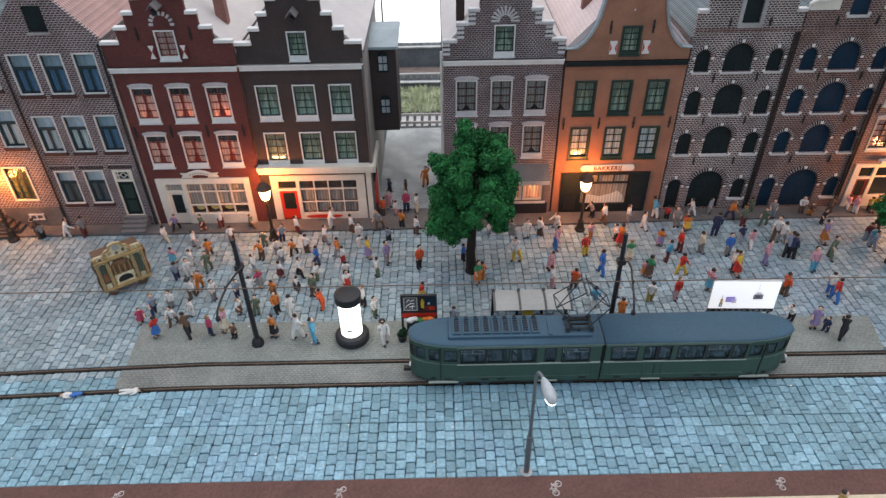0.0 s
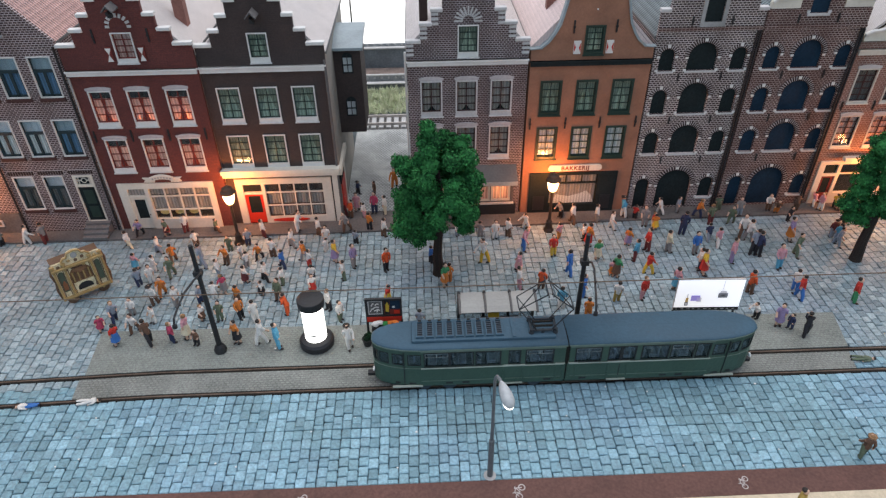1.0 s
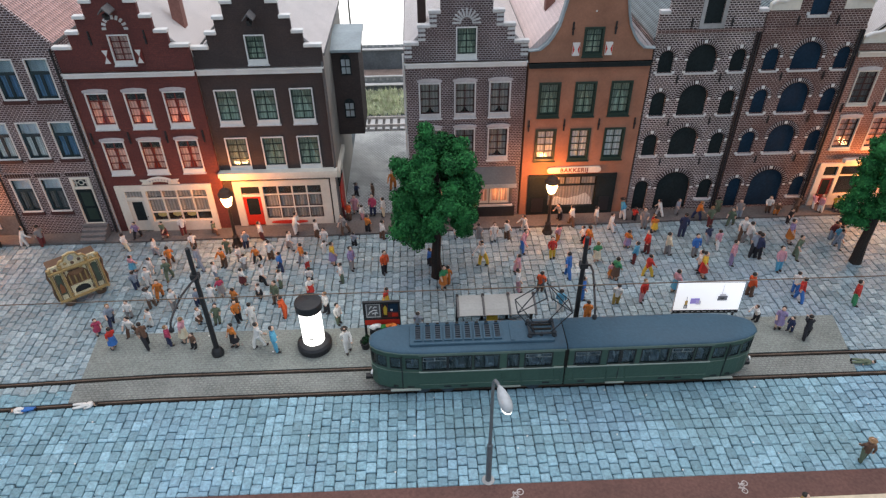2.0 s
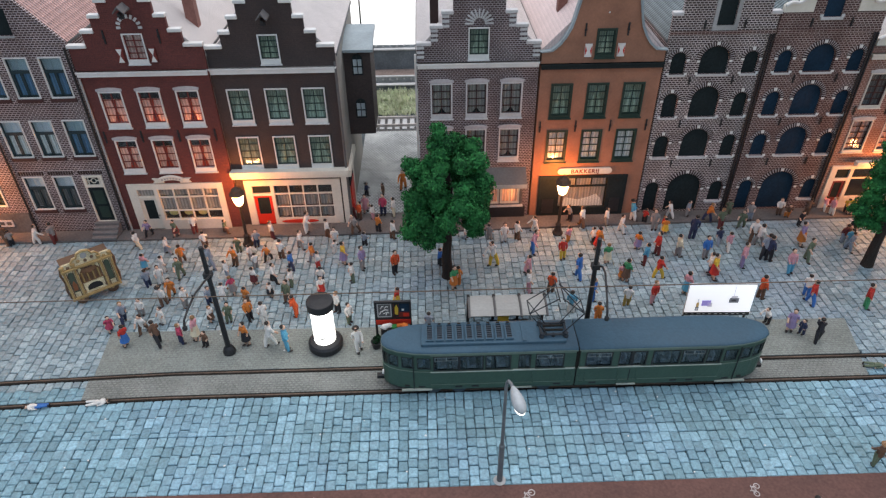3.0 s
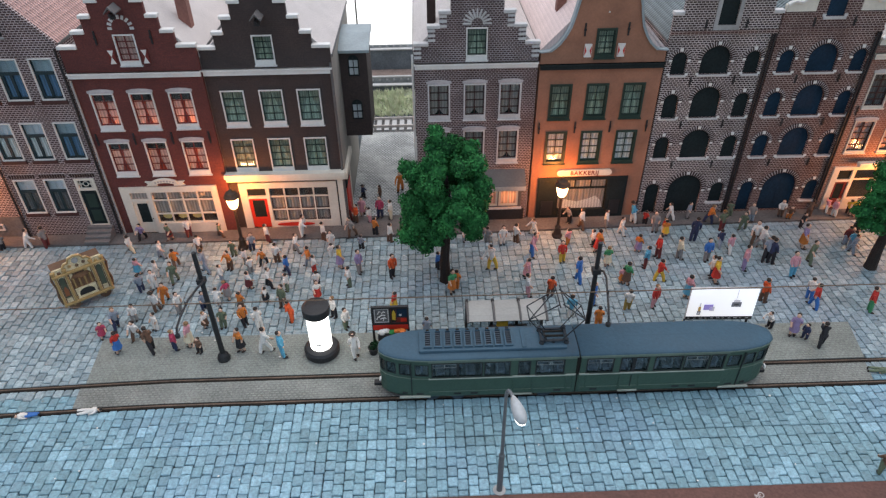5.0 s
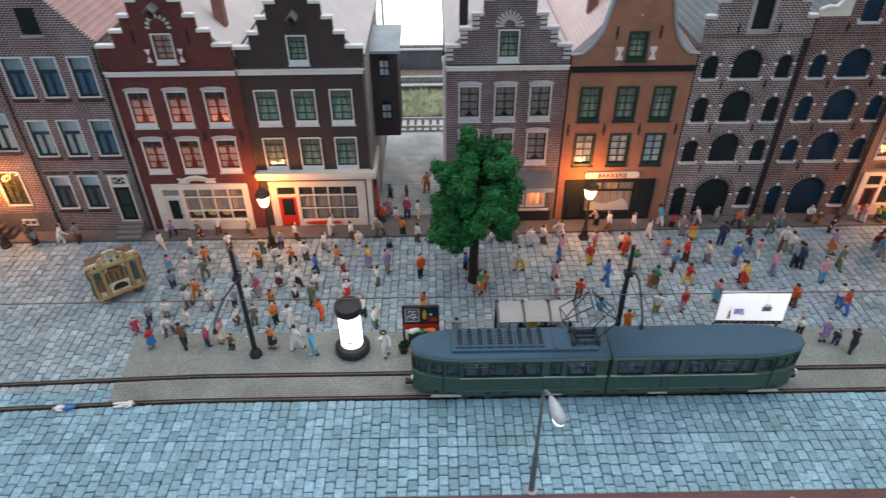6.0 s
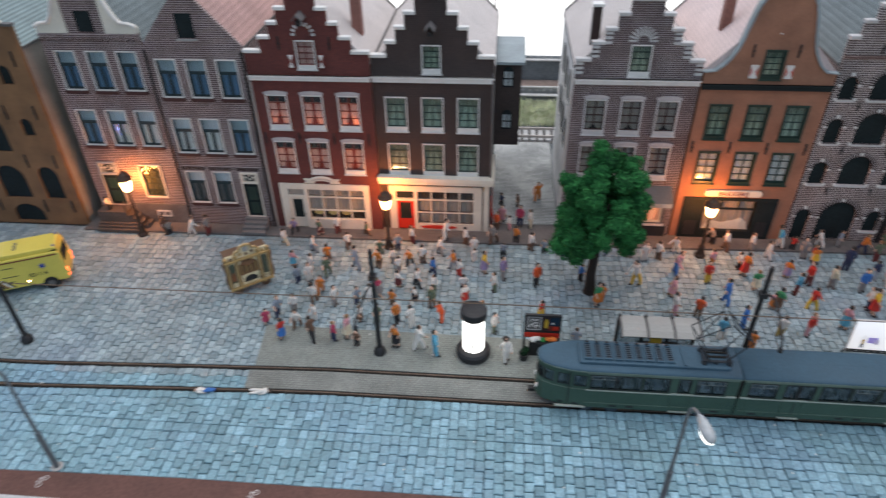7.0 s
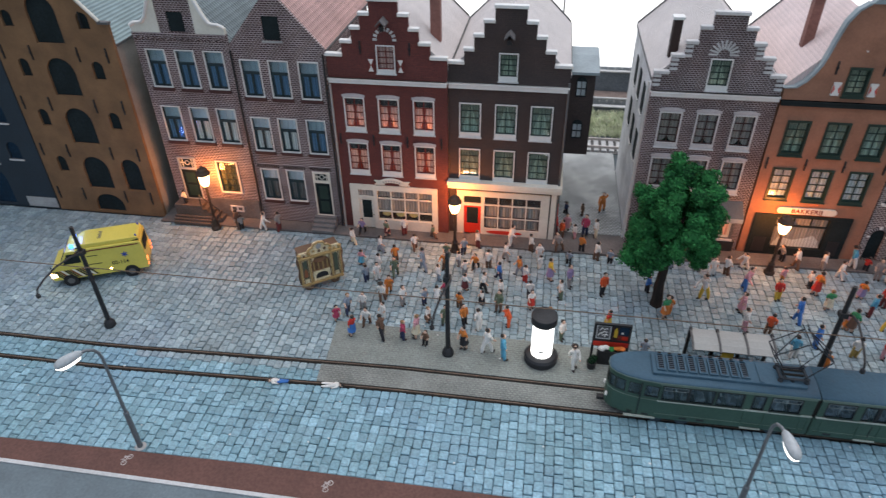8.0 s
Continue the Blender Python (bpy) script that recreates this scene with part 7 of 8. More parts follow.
def figurine_mesh(kind, rng):
    """A plain standing figure: legs 0, upper body 1, head and bare limbs 2, hair or hat 3, shoes 4."""
    bm = bmesh.new()

    def limb(pts, r, r1, slot):
        n = len(bm.faces)
        tube(pts, r, 7, bm, r1)
        bm.faces.ensure_lookup_table()
        for f in bm.faces[n:]:
            f.material_index = slot

    def blob(at, sx, sy, sz, slot):
        n = len(bm.faces)
        bmesh.ops.create_icosphere(bm, subdivisions=2, radius=1, matrix=Matrix.Translation(at) @ Matrix.Diagonal((sx, sy, sz, 1)))
        bm.faces.ensure_lookup_table()
        for f in bm.faces[n:]:
            f.material_index = slot

    stride = (0.05, 0.20, 0.10, 0.03, 0.16, 0.05, 0.12, 0.02)[kind]
    skirt = kind in (5, 6)
    for s in (-1, 1):
        foot = s * stride
        blob((s * 0.085, foot - 0.05, 0.045), 0.055, 0.12, 0.05, 4)
        if skirt:
            limb([(s * 0.08, foot, 0.05), (s * 0.075, foot * 0.7, 0.28), (s * 0.06, 0, 0.48)], 0.045, 0.07, 2)
        else:
            limb([(s * 0.085, foot, 0.05), (s * 0.085, foot * 0.75, 0.33), (s * 0.07, 0, 0.70)], 0.062, 0.098, 0)
    if skirt:
        limb([(0, 0, 0.34), (0, 0, 0.52), (0, 0, 0.72), (0, 0, 0.84)], 0.21, 0.13, 0)
    tilt = (0.0, -0.06, 0.05, -0.02, -0.10, 0.0, -0.04, -0.15)[kind]
    limb([(0, 0, 0.60), (0, tilt * 0.3, 0.78), (0, tilt * 0.7, 0.98), (0, tilt, 1.10)], 0.135, 0.11, 1)
    blob((0, tilt * 0.85, 0.99), 0.165, 0.115, 0.14, 1)
    sway = (0.02, 0.16, -0.16, 0.05, 0.25, 0.10, -0.12, 0.10)[kind]
    bare = kind in (1, 3, 5, 6)
    for s in (-1, 1):
        up = 0.52 if (kind == 4 and s > 0) else (0.10 if kind == 7 else 0.0)
        shoulder, elbow, palm = (s * 0.145, tilt, 1.04), (s * 0.19, tilt + s * sway * 0.5 - 0.02, 0.84 + up * 0.6), (s * 0.155, tilt + s * sway - 0.10 - up * 0.3, 0.66 + up * 1.2)
        limb([shoulder, elbow], 0.058, 0.050, 1)
        limb([elbow, palm], 0.048, 0.038, 2 if bare else 1)
        blob(palm, 0.045, 0.045, 0.05, 2)
    blob((0, tilt * 1.1 - 0.015, 1.245), 0.09, 0.098, 0.115, 2)
    blob((0, tilt * 1.1 + 0.022, 1.285), 0.098, 0.10, 0.088, 3)
    if kind == 2:
        limb([(0, tilt * 1.1, 1.30), (0, tilt * 1.1, 1.325)], 0.16, 0.15, 3)
    if kind == 6:
        blob((0.22, -0.10, 0.60), 0.05, 0.09, 0.09, 3)
    return bm


figure_cache = {}
figure_count = 0


def crowd(top, legs, kind, spots):
    """Figurines in these dyes and this stance; a spot is x, y and height."""
    global figure_count
    for x, y, size in spots:
        rng = random.Random(figure_count * 7 + 3)
        hair = 0 if rng.random() < 0.90 else 1
        key = (top, legs, kind, hair)
        if key not in figure_cache:
            figure_cache[key] = mesh_of("figurine", figurine_mesh(kind, rng), DYES[legs], DYES[top], SKIN, HAIR[hair], SHOES)
        ob = new("figurine", figure_cache[key])
        ground_z = 0.04 if (-13.4 < x < 19.2 and 19.4 < y < 21.9) else (0.12 if y > 29.05 else 0.0)
        if y < 12.5:
            ground_z = 0.06
        if -25.5 < x < -23.6 and y > 29.2:
            ground_z = 1.15
        if -3.3 < x < 0.3 and y > 31.0:
            ground_z = 0.07
        broad = 0.52 * size + 0.54
        ob.matrix_basis = pose(x * S, y * S, ground_z * S, rng.uniform(-4, 4), rng.uniform(-4, 4), rng.uniform(0, 360)) @ Matrix.Diagonal((broad, broad, size, 1))
        place = "on the pavement" if y > 29.0 else ("on the tram platform" if ground_z == 0.04 else "on the cobbled square")
        tagged(ob, f"small painted figurine in {TONE_WORDS[top]} and {TONE_WORDS[legs]} {place}", "figurine", "crowd of figurines")
        figure_count += 1


crowd('B', 'B', 1, [(8.03, 24.91, 1.1)])
crowd('B', 'B', 3, [(8.37, 23.27, 0.99)])
crowd('B', 'd', 3, [(1.27, 26.25, 0.74)])
crowd('B', 'g', 0, [(14.78, 26.3, 1.04)])
crowd('B', 'n', 1, [(-6.16, 26.24, 0.82)])
crowd('G', 'O', 5, [(1.9, 24.39, 1.01)])
crowd('G', 'b', 5, [(10.23, 24.59, 1.07)])
crowd('G', 'c', 5, [(9.72, 26.08, 0.95)])
crowd('O', 'O', 1, [(-11.57, 24.4, 0.89)])
crowd('O', 'O', 3, [(2.1, 24.68, 0.85), (8.27, 21.74, 0.87)])
crowd('O', 'O', 4, [(-0.68, 33.62, 0.99)])
crowd('O', 'b', 1, [(-11.74, 26.97, 0.86)])
crowd('O', 'b', 3, [(-7.88, 23.75, 0.76)])
crowd('O', 'b', 7, [(-9.04, 26.65, 0.94)])
crowd('O', 'd', 0, [(-1.93, 29.18, 0.78), (-7.46, 22.58, 0.92)])
crowd('O', 'd', 1, [(-7.44, 27.04, 0.72)])
crowd('O', 'd', 5, [(-7.26, 20.93, 0.97)])
crowd('O', 'e', 1, [(-5.1, 26.74, 0.92)])
crowd('O', 'n', 1, [(15.96, 29.42, 0.88)])
crowd('O', 'r', 5, [(9.42, 27.18, 1.1)])
crowd('O', 'v', 5, [(11.53, 27.18, 0.86)])
crowd('O', 'y', 5, [(13.4, 28.5, 0.76)])
crowd('P', 'P', 6, [(-13.64, 22.06, 0.65)])
crowd('P', 'g', 6, [(-8.6, 24.43, 0.81)])
crowd('P', 'n', 0, [(-10.18, 21.13, 0.88), (-1.73, 30.79, 1)])
crowd('R', 'R', 7, [(-5.39, 22.71, 0.9)])
crowd('R', 'b', 0, [(-3.04, 30.41, 0.86), (6.49, 23.93, 0.95), (16.25, 23.07, 1.08)])
crowd('R', 'd', 0, [(-0.97, 25.73, 1.04)])
crowd('b', 'O', 7, [(20.47, 29.64, 0.67)])
crowd('b', 'b', 3, [(-1.82, 32.93, 0.6), (-21.45, 28.92, 0.98)])
crowd('b', 'b', 7, [(22.52, 27.54, 0.75), (21.65, 29.8, 0.72)])
crowd('b', 'd', 1, [(-11.08, 21.06, 1.03)])
crowd('b', 'd', 3, [(-9.07, 20.91, 0.64)])
crowd('c', 'g', 0, [(13.45, 26.46, 1.03)])
crowd('d', 'd', 1, [(23.12, 27.92, 0.89)])
crowd('d', 'd', 3, [(20.85, 28.96, 0.67)])
crowd('d', 'd', 4, [(17.51, 20.11, 0.96)])
crowd('e', 'd', 1, [(17.68, 26.17, 1.12)])
crowd('e', 'd', 3, [(-2.6, 28.11, 0.66), (-0.42, 28.5, 0.62)])
crowd('e', 'e', 1, [(-10.15, 26.48, 1.09)])
crowd('e', 'e', 3, [(0.67, 21.44, 0.79)])
crowd('e', 'g', 3, [(15.02, 29.96, 0.72)])
crowd('e', 'n', 0, [(-12.9, 25.17, 0.81)])
crowd('e', 'n', 1, [(-13.21, 22.62, 0.9)])
crowd('e', 'n', 3, [(-8.28, 28.28, 0.8), (-9.64, 23.79, 0.76)])
crowd('g', 'b', 1, [(-3.1, 29.08, 0.94)])
crowd('g', 'd', 7, [(8.52, 29.79, 0.76)])
crowd('g', 'e', 3, [(18.31, 29.41, 0.85)])
crowd('g', 'g', 3, [(3.98, 28.34, 0.76), (12.94, 28.88, 0.97)])
crowd('g', 'm', 3, [(-19.06, 29, 1.02)])
crowd('k', 'b', 0, [(-5.96, 23.74, 1)])
crowd('k', 'b', 1, [(-10.13, 29.42, 0.64)])
crowd('k', 'k', 1, [(-11.5, 25.83, 0.9), (17.67, 28.9, 0.8), (19.78, 25.83, 1.02)])
crowd('k', 'k', 3, [(-9.09, 27.83, 0.71), (-8.42, 22.47, 0.84), (17.39, 30.01, 0.68)])
crowd('k', 'm', 3, [(16.5, 28.82, 0.94)])
crowd('k', 'm', 6, [(-12.71, 29.24, 0.76)])
crowd('n', 'd', 0, [(17.84, 25.88, 1.12)])
crowd('n', 'd', 2, [(-2.8, 32.98, 0.62)])
crowd('n', 'e', 1, [(15.9, 27.36, 0.79)])
crowd('n', 'n', 0, [(14.65, 27.97, 1.12), (17.08, 20.62, 0.6)])
crowd('p', 'B', 4, [(6.09, 27.15, 1.1)])
crowd('p', 'O', 0, [(8.11, 27.99, 0.75)])
crowd('p', 'O', 5, [(10.11, 24.77, 0.73)])
crowd('p', 'c', 5, [(-9.59, 21.31, 1.03)])
crowd('p', 'p', 5, [(5.58, 25.33, 0.9)])
crowd('p', 'p', 6, [(-2.72, 31.2, 0.89)])
crowd('p', 't', 0, [(18.49, 24.85, 1.07)])
crowd('p', 't', 5, [(-13.53, 26.5, 0.74), (12.85, 23.51, 1.08)])
crowd('p', 'v', 0, [(16.34, 25.49, 1.1)])
crowd('p', 'w', 1, [(16.18, 26.86, 0.86)])
crowd('p', 'w', 4, [(22.83, 30.14, 0.65)])
crowd('r', 'B', 1, [(18.41, 22.61, 1.05)])
crowd('r', 'B', 5, [(-12.58, 21.06, 0.92)])
crowd('r', 'G', 0, [(20.83, 22.22, 1.08)])
crowd('r', 'd', 3, [(12.54, 29.48, 0.6)])
crowd('r', 'm', 0, [(12.43, 26.65, 1)])
crowd('r', 'p', 0, [(11.11, 22.99, 1.02)])
crowd('r', 'r', 6, [(-3.53, 31.16, 0.64)])
crowd('r', 'w', 3, [(13.35, 28.81, 0.71)])
crowd('r', 'y', 0, [(7.55, 26.51, 0.93)])
crowd('r', 'y', 1, [(11.93, 24.77, 0.96)])
crowd('r', 'y', 5, [(-0.83, 23.27, 0.8)])
crowd('t', 'e', 3, [(22.42, 26.9, 0.83)])
crowd('t', 'm', 0, [(11.54, 25.86, 1)])
crowd('t', 't', 0, [(-5.45, 20.51, 1.03)])
crowd('t', 'w', 0, [(7.21, 22.43, 0.99)])
crowd('t', 'w', 2, [(11.95, 29.62, 0.99)])
crowd('v', 'O', 5, [(20.07, 27.11, 1.12)])
crowd('v', 'd', 1, [(-14.2, 29.36, 0.76)])
crowd('v', 'g', 0, [(-2.58, 26.08, 1.02)])
crowd('v', 'v', 5, [(16.62, 20.82, 0.94)])
crowd('w', 'B', 3, [(18.51, 23.2, 0.88)])
crowd('w', 'b', 0, [(-4.64, 28.95, 0.84), (-1.17, 28.64, 0.89)])
crowd('w', 'b', 1, [(-10.94, 28.26, 0.75), (-12.07, 21.92, 0.85), (9.05, 29.17, 0.92), (17.75, 27.52, 1.12)])
crowd('w', 'b', 2, [(-11.71, 23.73, 0.91)])
crowd('w', 'b', 3, [(-6.78, 27.15, 0.87), (5.44, 28.27, 0.89)])
crowd('w', 'b', 5, [(-9.25, 22.55, 0.69)])
crowd('w', 'b', 7, [(20.14, 29.88, 0.83)])
crowd('w', 'c', 1, [(-14.44, 28.38, 0.8)])
crowd('w', 'c', 3, [(-1.13, 30.65, 0.91)])
crowd('w', 'd', 0, [(-4.52, 24.99, 0.81), (-3.51, 22.93, 0.92)])
crowd('w', 'd', 1, [(-6.85, 25.22, 0.9)])
crowd('w', 'd', 3, [(9.4, 27.77, 0.79)])
crowd('w', 'd', 5, [(-6.82, 24.18, 0.66)])
crowd('w', 'd', 7, [(15.85, 21.36, 0.74)])
crowd('w', 'e', 0, [(-9.22, 25.72, 0.76)])
crowd('w', 'e', 1, [(-12.78, 27.82, 0.79)])
crowd('w', 'e', 3, [(2.74, 28.55, 0.6)])
crowd('w', 'g', 0, [(-12.56, 23.08, 0.74), (10.4, 29.32, 0.82)])
crowd('w', 'g', 1, [(-5.95, 27.97, 0.84), (17.89, 27.21, 1.05)])
crowd('w', 'g', 3, [(-8.34, 27.13, 0.7), (-7.97, 26.38, 0.69), (-10.67, 23.57, 0.89)])
crowd('w', 'k', 0, [(-2.93, 22.19, 0.88)])
crowd('w', 'k', 3, [(-2.98, 25.09, 0.9), (-5.92, 24.88, 0.77)])
crowd('w', 'm', 0, [(-11.78, 29.45, 0.89), (-7.53, 28.93, 0.89)])
crowd('w', 'm', 5, [(-7.78, 25.14, 0.81)])
crowd('w', 'n', 3, [(14.58, 24.95, 0.99)])
crowd('w', 'o', 0, [(9.86, 22.85, 0.94)])
crowd('w', 'p', 3, [(-2.27, 30.43, 0.68), (5.48, 23.98, 1.03)])
crowd('w', 'r', 3, [(-4.81, 26.23, 0.78)])
crowd('w', 'r', 5, [(-4.41, 24.19, 0.81)])
crowd('w', 'w', 0, [(-12.57, 26.28, 0.76)])
crowd('w', 'w', 1, [(-6.22, 20.81, 1.03), (11.09, 28.71, 0.82), (14.07, 29.84, 0.74)])
crowd('w', 'w', 2, [(-2.35, 20.37, 0.99)])
crowd('w', 'w', 3, [(-12.37, 25.36, 0.82), (-4.14, 28.28, 0.8), (-4.12, 27.5, 0.62), (-11.42, 22.46, 0.74), (-6.73, 22.25, 0.96), (4.71, 28.15, 0.87)])
crowd('w', 'w', 4, [(6.5, 28.99, 0.76), (-20.03, 29, 0.87)])
crowd('w', 'w', 7, [(-5.78, 29.21, 1), (-9, 23.96, 0.72)])
crowd('w', 'y', 4, [(4.01, 26.12, 1.12)])
crowd('y', 'd', 3, [(23.92, 29.91, 0.68)])
crowd('y', 'r', 5, [(14.58, 24.56, 1.11)])
crowd('y', 'v', 5, [(-3.57, 26.53, 1)])
# beyond the square: at the eastern end, along the northern pavement and beside the road
crowd('d', 'd', 3, [(23.1, 27.8, 0.85)])
crowd('e', 'e', 1, [(22.3, 26.6, 0.85)])
crowd('m', 'e', 0, [(22.4, 27.3, 0.85)])
crowd('p', 'w', 0, [(23.0, 29.7, 0.82)])
crowd('y', 'd', 5, [(24.0, 29.7, 0.82)])
crowd('r', 'm', 4, [(-3.35, 30.7, 0.95)])
crowd('g', 'd', 3, [(-21.3, 28.9, 0.72)])
crowd('c', 'd', 7, [(-24.75, 29.5, 0.6)])
crowd('b', 'k', 2, [(16.6, 13.95, 0.95)])
crowd('o', 'b', 0, [(13.1, 11.8, 0.98)])


def fallen(x, y, rz, top, legs, label):
    key = (top, legs, 0, 0)
    if key not in figure_cache:
        figure_cache[key] = mesh_of("figurine", figurine_mesh(0, random), DYES[legs], DYES[top], SKIN, HAIR[0], SHOES)
    ob = new("figurine", figure_cache[key])
    ob.matrix_basis = pose(x * S, y * S, 0.11 * S, 0, 0, rz) @ pose(0, 0, 0, 88) @ Matrix.Diagonal((0.72, 0.72, 0.72, 1))
    tagged(ob, label, "figurine", "crowd of figurines")



def rider(x, y, rz, top, legs):
    """A figurine sitting low behind the tram windows."""
    key = (top, legs, 0, 0)
    if key not in figure_cache:
        figure_cache[key] = mesh_of("figurine", figurine_mesh(0, random), DYES[legs], DYES[top], SKIN, HAIR[0], SHOES)
    ob = new("figurine", figure_cache[key])
    ob.matrix_basis = pose(x * S, y * S, 1.345 * S, 0, 0, rz) @ Matrix.Diagonal((0.75, 0.75, 0.55, 1))
    tagged(ob, f"small figurine in {TONE_WORDS[top]} riding inside the green tram", "figurine", "crowd of figurines")


for x, y, rz, top, legs in ((1.9, 18.12, 90, 'e', 'd'), (3.0, 18.15, 80, 'w', 'n'), (5.4, 18.12, 100, 'w', 'd'), (7.35, 18.1, 60, 'w', 'w'), (9.75, 18.12, 95, 'w', 'g'), (10.15, 18.15, 270, 'c', 'b'), (11.2, 18.12, 90, 'e', 'g')):
    rider(x, y, rz, top, legs)
fallen(-14.45, 17.80, 278, 'w', 'B', "small white and blue figurine lying beside the rail")
fallen(-13.05, 17.80, 95, 'w', 'w', "small white figurine lying beside the rail")
fallen(18.75, 18.68, 80, 'k', 'k', "small olive figurine lying between the rails")

# ---- cobbles: columns of stones laid in broken bond across the square ----
def bands(x):
    """The stretches of y that a column of stones at x fills, between kerb, rails, platform and pavement."""
    top = 29.45 if x < -26.5 else 29.15 + 0.02 * max(0.0, x)
    low = next(ya + (yb - ya) * (x - xa) / (xb - xa) for (xa, ya), (xb, yb) in zip(CYCLE, CYCLE[1:]) if x <= xb) + 0.012
    out = [(low, 16.10), (16.106, near_rail(x) - 0.10)]    # two sheets of stones meet here
    if x < -13.2 or x > 18.75:
        out.append((near_rail(x) + 0.125, far_rail(x) - 0.10))
    if x < -13.45 or x > 19.1:
        out.append((far_rail(x) + 0.125, top))
    else:
        out.append((21.75 - 0.012 * x, top))
    return out


def stone_verts(w, l, h, cut, rng):
    """A low block with worn corners and a chamfered, slightly uneven top, without a bottom."""
    a, b = w / 2, l / 2
    j = lambda s: rng.uniform(-s, s)
    quad = [(x + j(0.015), y + j(0.015)) for x, y in ((-a, -b), (a, -b), (a, b), (-a, b))]
    base = []
    for k in range(4):
        (x, y), (xp, yp), (xn, yn) = quad[k], quad[k - 1], quad[(k + 1) % 4]
        c = rng.uniform(0.05, 0.12)
        base += [(x + (xp - x) * c, y + (yp - y) * c), (x + (xn - x) * c, y + (yn - y) * c)]
    low = [(x, y, -0.10) for x, y in base]
    mid = [(x, y, h - cut * 1.3) for x, y in base]
    top = [(x * (1 - 2.6 * cut / w), y * (1 - 2.6 * cut / l), h + j(0.006)) for x, y in base]
    return low + mid + top


STONE_FACES = [(8 * r + k, 8 * r + (k + 1) % 8, 8 * r + 8 + (k + 1) % 8, 8 * r + 8 + k) for r in (0, 1) for k in range(8)] + [tuple(range(16, 24))]
street = thing("cobbled_street", (0, 0, 0), "blue-grey cobblestone square with dark joints", "cobbles", kind="structure")
rng = random.Random(42)
PITCH = 0.365
loose = []
for k in range(8):
    me = bpy.data.meshes.new("cobblestone")
    me.from_pydata([tuple(S * c for c in v) for v in stone_verts(0.348, 0.32 + 0.02 * k, 0.010 + 0.004 * (k % 3), 0.022, rng)], [], STONE_FACES)
    me.materials.append(M["cobble"])
    loose.append(me)
verts, faces, tones, single = [], [], [], 0
col_x, column = -46.0, 0
while col_x < 33.0:
    for sheet, (y0, y1) in enumerate(bands(col_x)):
        long = 0.435 if sheet == 0 else 0.415
        lengths = [long * (0.5 if column % 2 else 1.0) * rng.uniform(0.85, 1.1)]
        while sum(lengths) < y1 - y0 - 0.2:
            lengths.append(long * rng.uniform(0.95, 1.05))
        scale = (y1 - y0) / sum(lengths)
        y = y0
        for length in [scale * v for v in lengths]:
            cy = y + length / 2
            y += length
            if -3.2 < col_x < 9.2 and cy < 16.9 and length > 0.30 and single < 300:
                pick = loose[min(7, max(0, int((length - 0.020 - 0.32) / 0.02)))]
                ob = new("cobblestone", pick)
                ob.parent = street
                ob.matrix_basis = pose(col_x * S, cy * S, rng.uniform(-0.008, 0.008) * S, rng.uniform(-1.2, 1.2), rng.uniform(-1.2, 1.2), rng.uniform(-1.5, 1.5))
                single += 1
            else:
                n = len(verts)
                dz, dx = rng.uniform(-0.010, 0.014), rng.uniform(-0.010, 0.010)
                verts += [(S * (vx + col_x + dx), S * (vy + cy), S * (vz + dz)) for vx, vy, vz in stone_verts(0.352 + rng.uniform(-0.018, 0.008), length - rng.uniform(0.012, 0.030), 0.012, 0.019, rng)]
                faces += [tuple(n + i for i in f) for f in STONE_FACES]
                tones += [1 if cy > 18.6 else 0] * len(STONE_FACES)
    col_x += PITCH
    column += 1
me = bpy.data.meshes.new("cobbles")
me.from_pydata(verts, [], faces)
me.materials.append(M["cobble"])
me.materials.append(M["square"])
me.polygons.foreach_set("material_index", tones)
rest = new("cobbles", me)
rest.parent = street
tagged(rest, kind="stuff")

# pale dust and paper specks lying about
bm = bmesh.new()
for k in range(90):
    x, y = rng.uniform(-30, 22), rng.choice((rng.uniform(13.8, 17.8), rng.uniform(19.6, 28.8)))
    r = rng.uniform(0.02, 0.05)
    pts = [(x + r * rng.uniform(0.6, 1.2) * math.cos(a), y + r * rng.uniform(0.6, 1.2) * math.sin(a)) for a in (0.3, 1.4, 2.9, 4.1, 5.3)]
    slab(pts, 0.02, plane='xy', at=0.012 if y < 19 or y > 22 else 0.041, bm=bm)
tagged(new("dust_specks", mesh_of("dust_specks", bm, M["white"])), "pale specks of dust lying on the street", "dust", kind="stuff")

# ---- behind the houses: alley, railway, grass and viaduct ----
solid("alley", slab([(-3.38, 31.05), (0.38, 31.15), (0.38, 41.2), (-3.38, 41.2)], 0.17, plane='xy', at=-0.10), M["setts"], "grey cobbled alley between two houses", "alley", kind="structure")
track = thing("railway_track", (0, 42.6, -0.10), "model railway track with pale sleepers behind the houses", "railway track", kind="structure")
part("ballast", box(-40, 40, -1.2, 1.2, 0, 0.05), M["dim_grey"], track)
sleeper = mesh_of("sleeper", shell(box(-0.16, 0.16, -1.0, 1.0, 0.05, 0.16), 0.01), M["kerb"])
for k in range(24):
    piece("sleeper", sleeper, track, (-8 + k * 0.52, 0, 0))
for y in (-0.62, 0.62):
    part("rail_bar", box(-40, 40, y - 0.05, y + 0.05, 0.16, 0.32), M["line"], track)
M["dry_grass"] = foliage("dry_grass", (0.62, 0.61, 0.46), (0.40, 0.50, 0.30))
rng = np.random.default_rng(21)
n = 13000
gx, gy = rng.uniform(-12, 8, n), rng.uniform(44.0, 48.3, n)
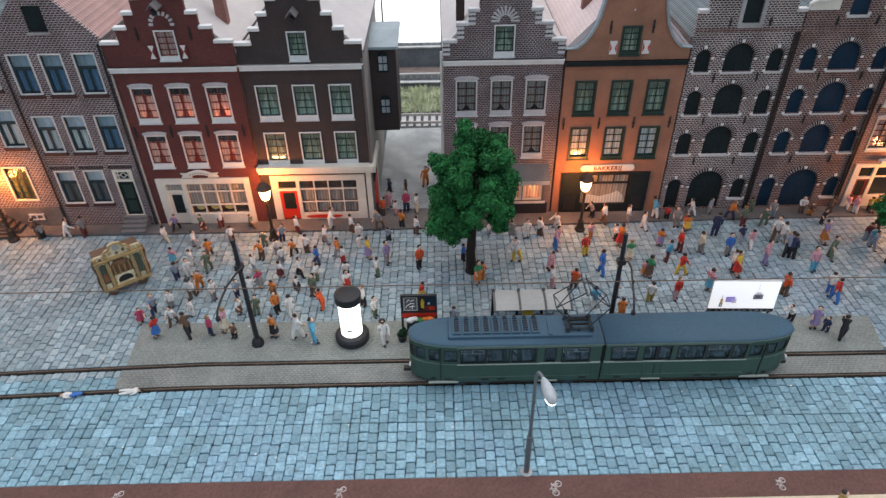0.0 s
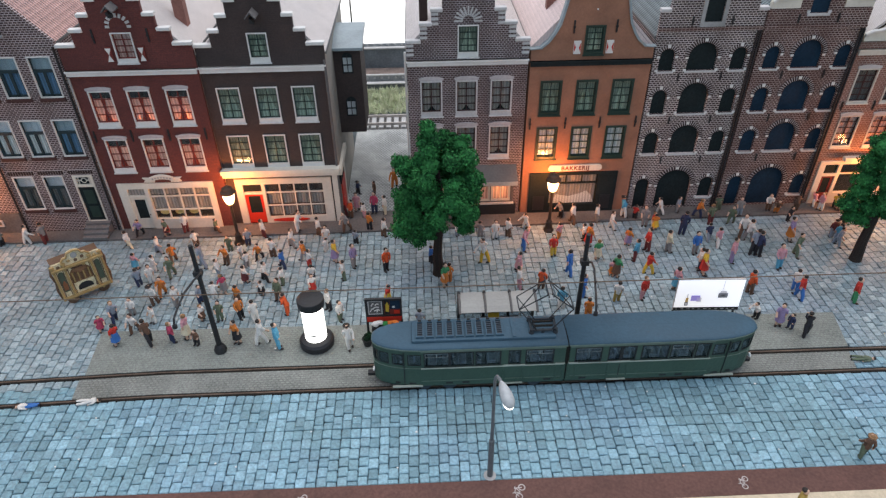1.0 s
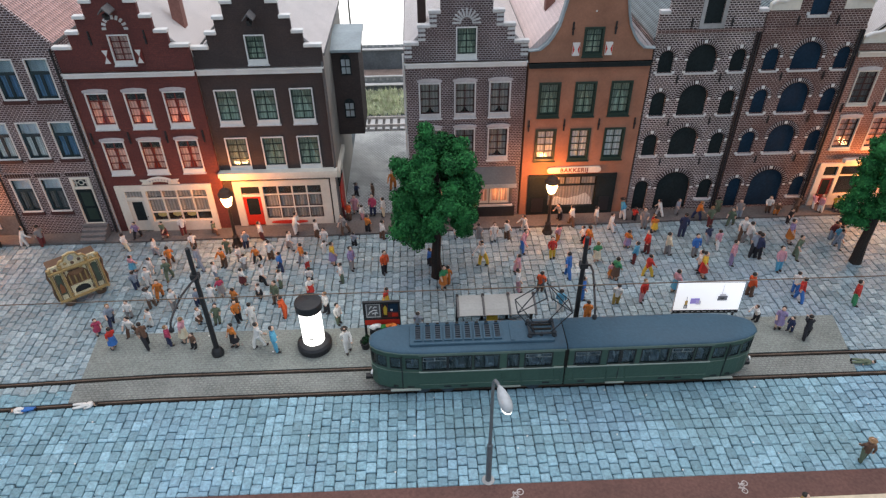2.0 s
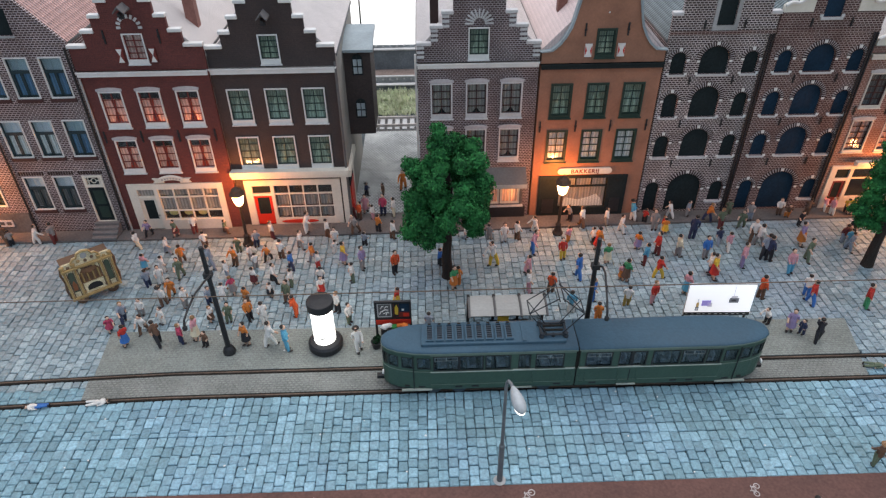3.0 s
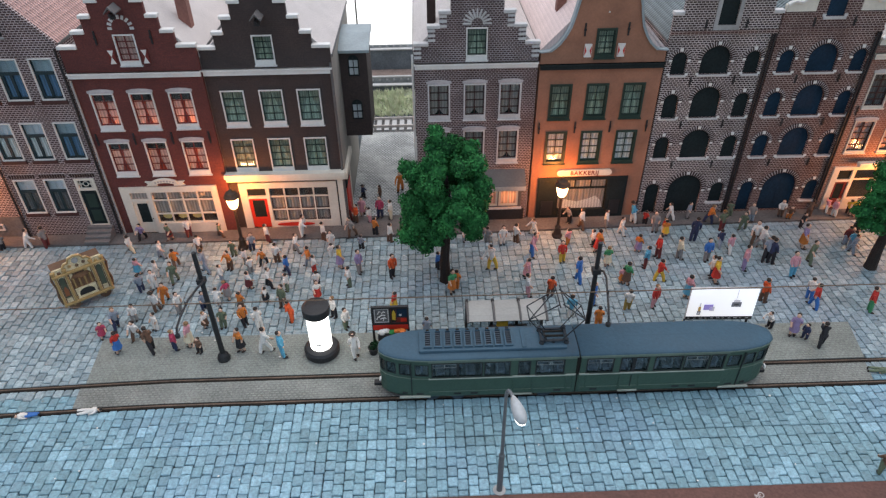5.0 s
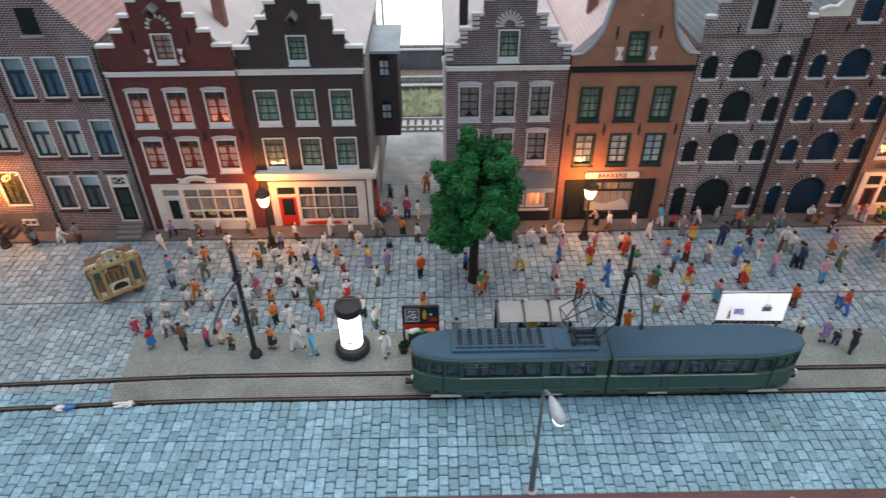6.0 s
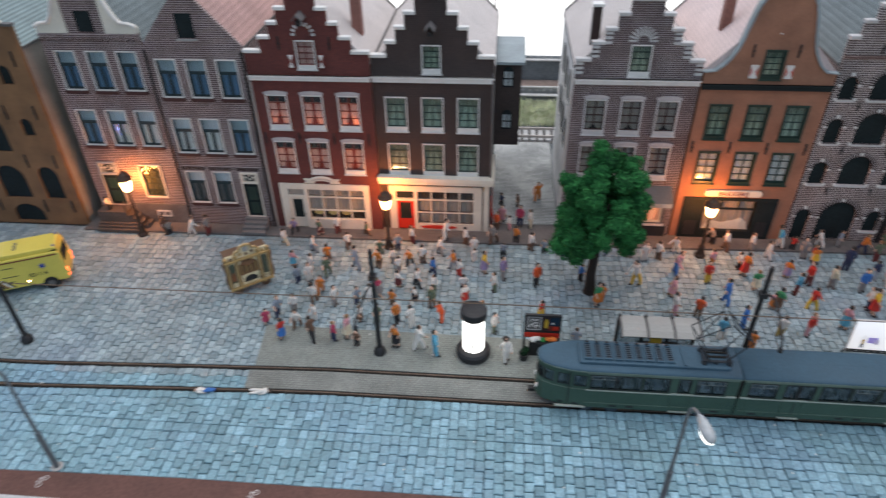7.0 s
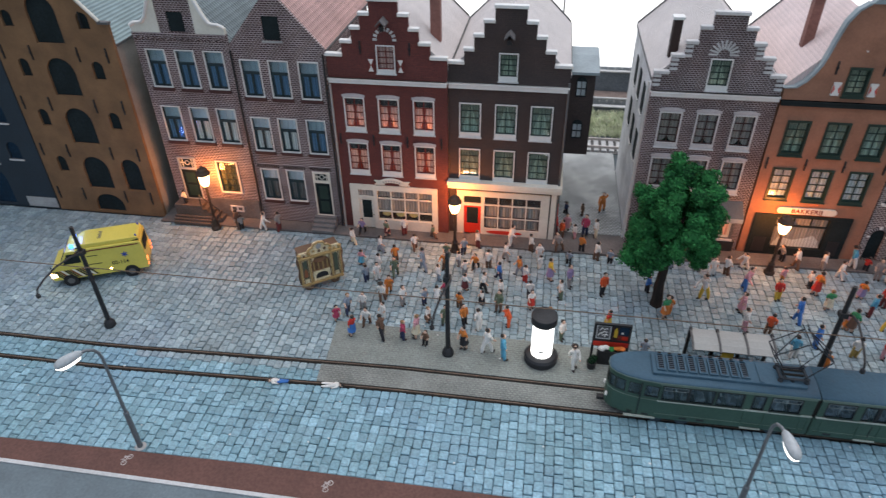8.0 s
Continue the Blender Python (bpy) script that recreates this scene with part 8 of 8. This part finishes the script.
hz = rng.uniform(0.05, 0.40, n) * (0.6 + 0.5 * np.sin(gx * 1.3) ** 2)
lx, ly = rng.normal(scale=0.22, size=n), rng.normal(scale=0.22, size=n)
verts = np.stack([np.stack([gx - 0.03, gy, np.full(n, -0.1)], 1), np.stack([gx + 0.03, gy + 0.02, np.full(n, -0.1)], 1), np.stack([gx + lx, gy + ly, hz], 1)], 1).reshape(-1, 3) * S
me = bpy.data.meshes.new("grass")
me.from_pydata(verts.tolist(), [], np.arange(n * 3).reshape(-1, 3).tolist())
me.materials.append(M["dry_grass"])
tagged(new("grass", me), "tufts of dry green grass beside the railway", "grass", kind="stuff")
M["slate_wall"] = paint("slate_wall", (0.135, 0.16, 0.175), 0.8, 0.3, 0.2)
M["ballast"] = paint("brown_ballast", (0.21, 0.165, 0.145), 0.9, 0.3, 0.35, 0.4)
via = thing("railway_viaduct", (0, 48.7, -0.10), "grey railway viaduct walls with pale rails behind the grass", "viaduct", kind="structure")
part("lower_wall", box(-40, 40, 0, 0.3, 0, 0.35), M["slate_wall"], via)
part("lower_rail", box(-40, 40, -0.12, 0.30, 0.35, 0.43), M["kerb"], via)
part("upper_rail", box(-40, 40, 0.55, 0.75, 0.76, 0.86), M["kerb"], via)
part("parapet", box(-40, 40, 0.60, 0.70, 0.0, 0.76), M["via"], via)
for k in range(26):
    part("rivet", moved(cone(0, 0, 0, 0.06, 0.09, 0.08, 8), pose(-8 + k * 0.55, 0.60, 0.60, 90)), M["kerb"], via)
    part("rivet", moved(cone(0, 0, 0, 0.06, 0.08, 0.07, 8), pose(-8 + k * 0.55, 3.10, 2.33, 90)), M["kerb"], via)
part("brown_deck", box(-40, 40, 0.8, 2.6, 0.5, 0.62), M["ballast"], via)
part("upper_wall", box(-40, 40, 2.7, 3.0, 0.5, 2.15), M["slate_wall"], via)
part("top_rail", box(-40, 40, 2.6, 3.0, 2.15, 2.24), M["kerb"], via)
part("top_parapet", box(-40, 40, 3.1, 3.2, 2.2, 2.42), M["via"], via)
# The backdrop gives off its own light, standing in for an overexposed white background.
solid("backdrop", box(-80, 80, 57.4, 57.7, -1.2, 13), glow("glowing_backdrop", (0.95, 0.97, 1.0), 0.75), "glowing white backdrop behind the model", "backdrop", kind="structure")
signal = thing("signal_mast", (-3.7, 47.5, -0.1), "thin dark signal mast beside the railway", "mast")
part("pole", cone(0, 0, 0, 11.5, 0.07, 0.05, 8), M["dim_grey"], signal)
part("arm", tube([(0, 0, 10.2), (0.5, 0, 10.3), (0.55, 0, 9.9)], 0.05, 6), M["dim_grey"], signal)
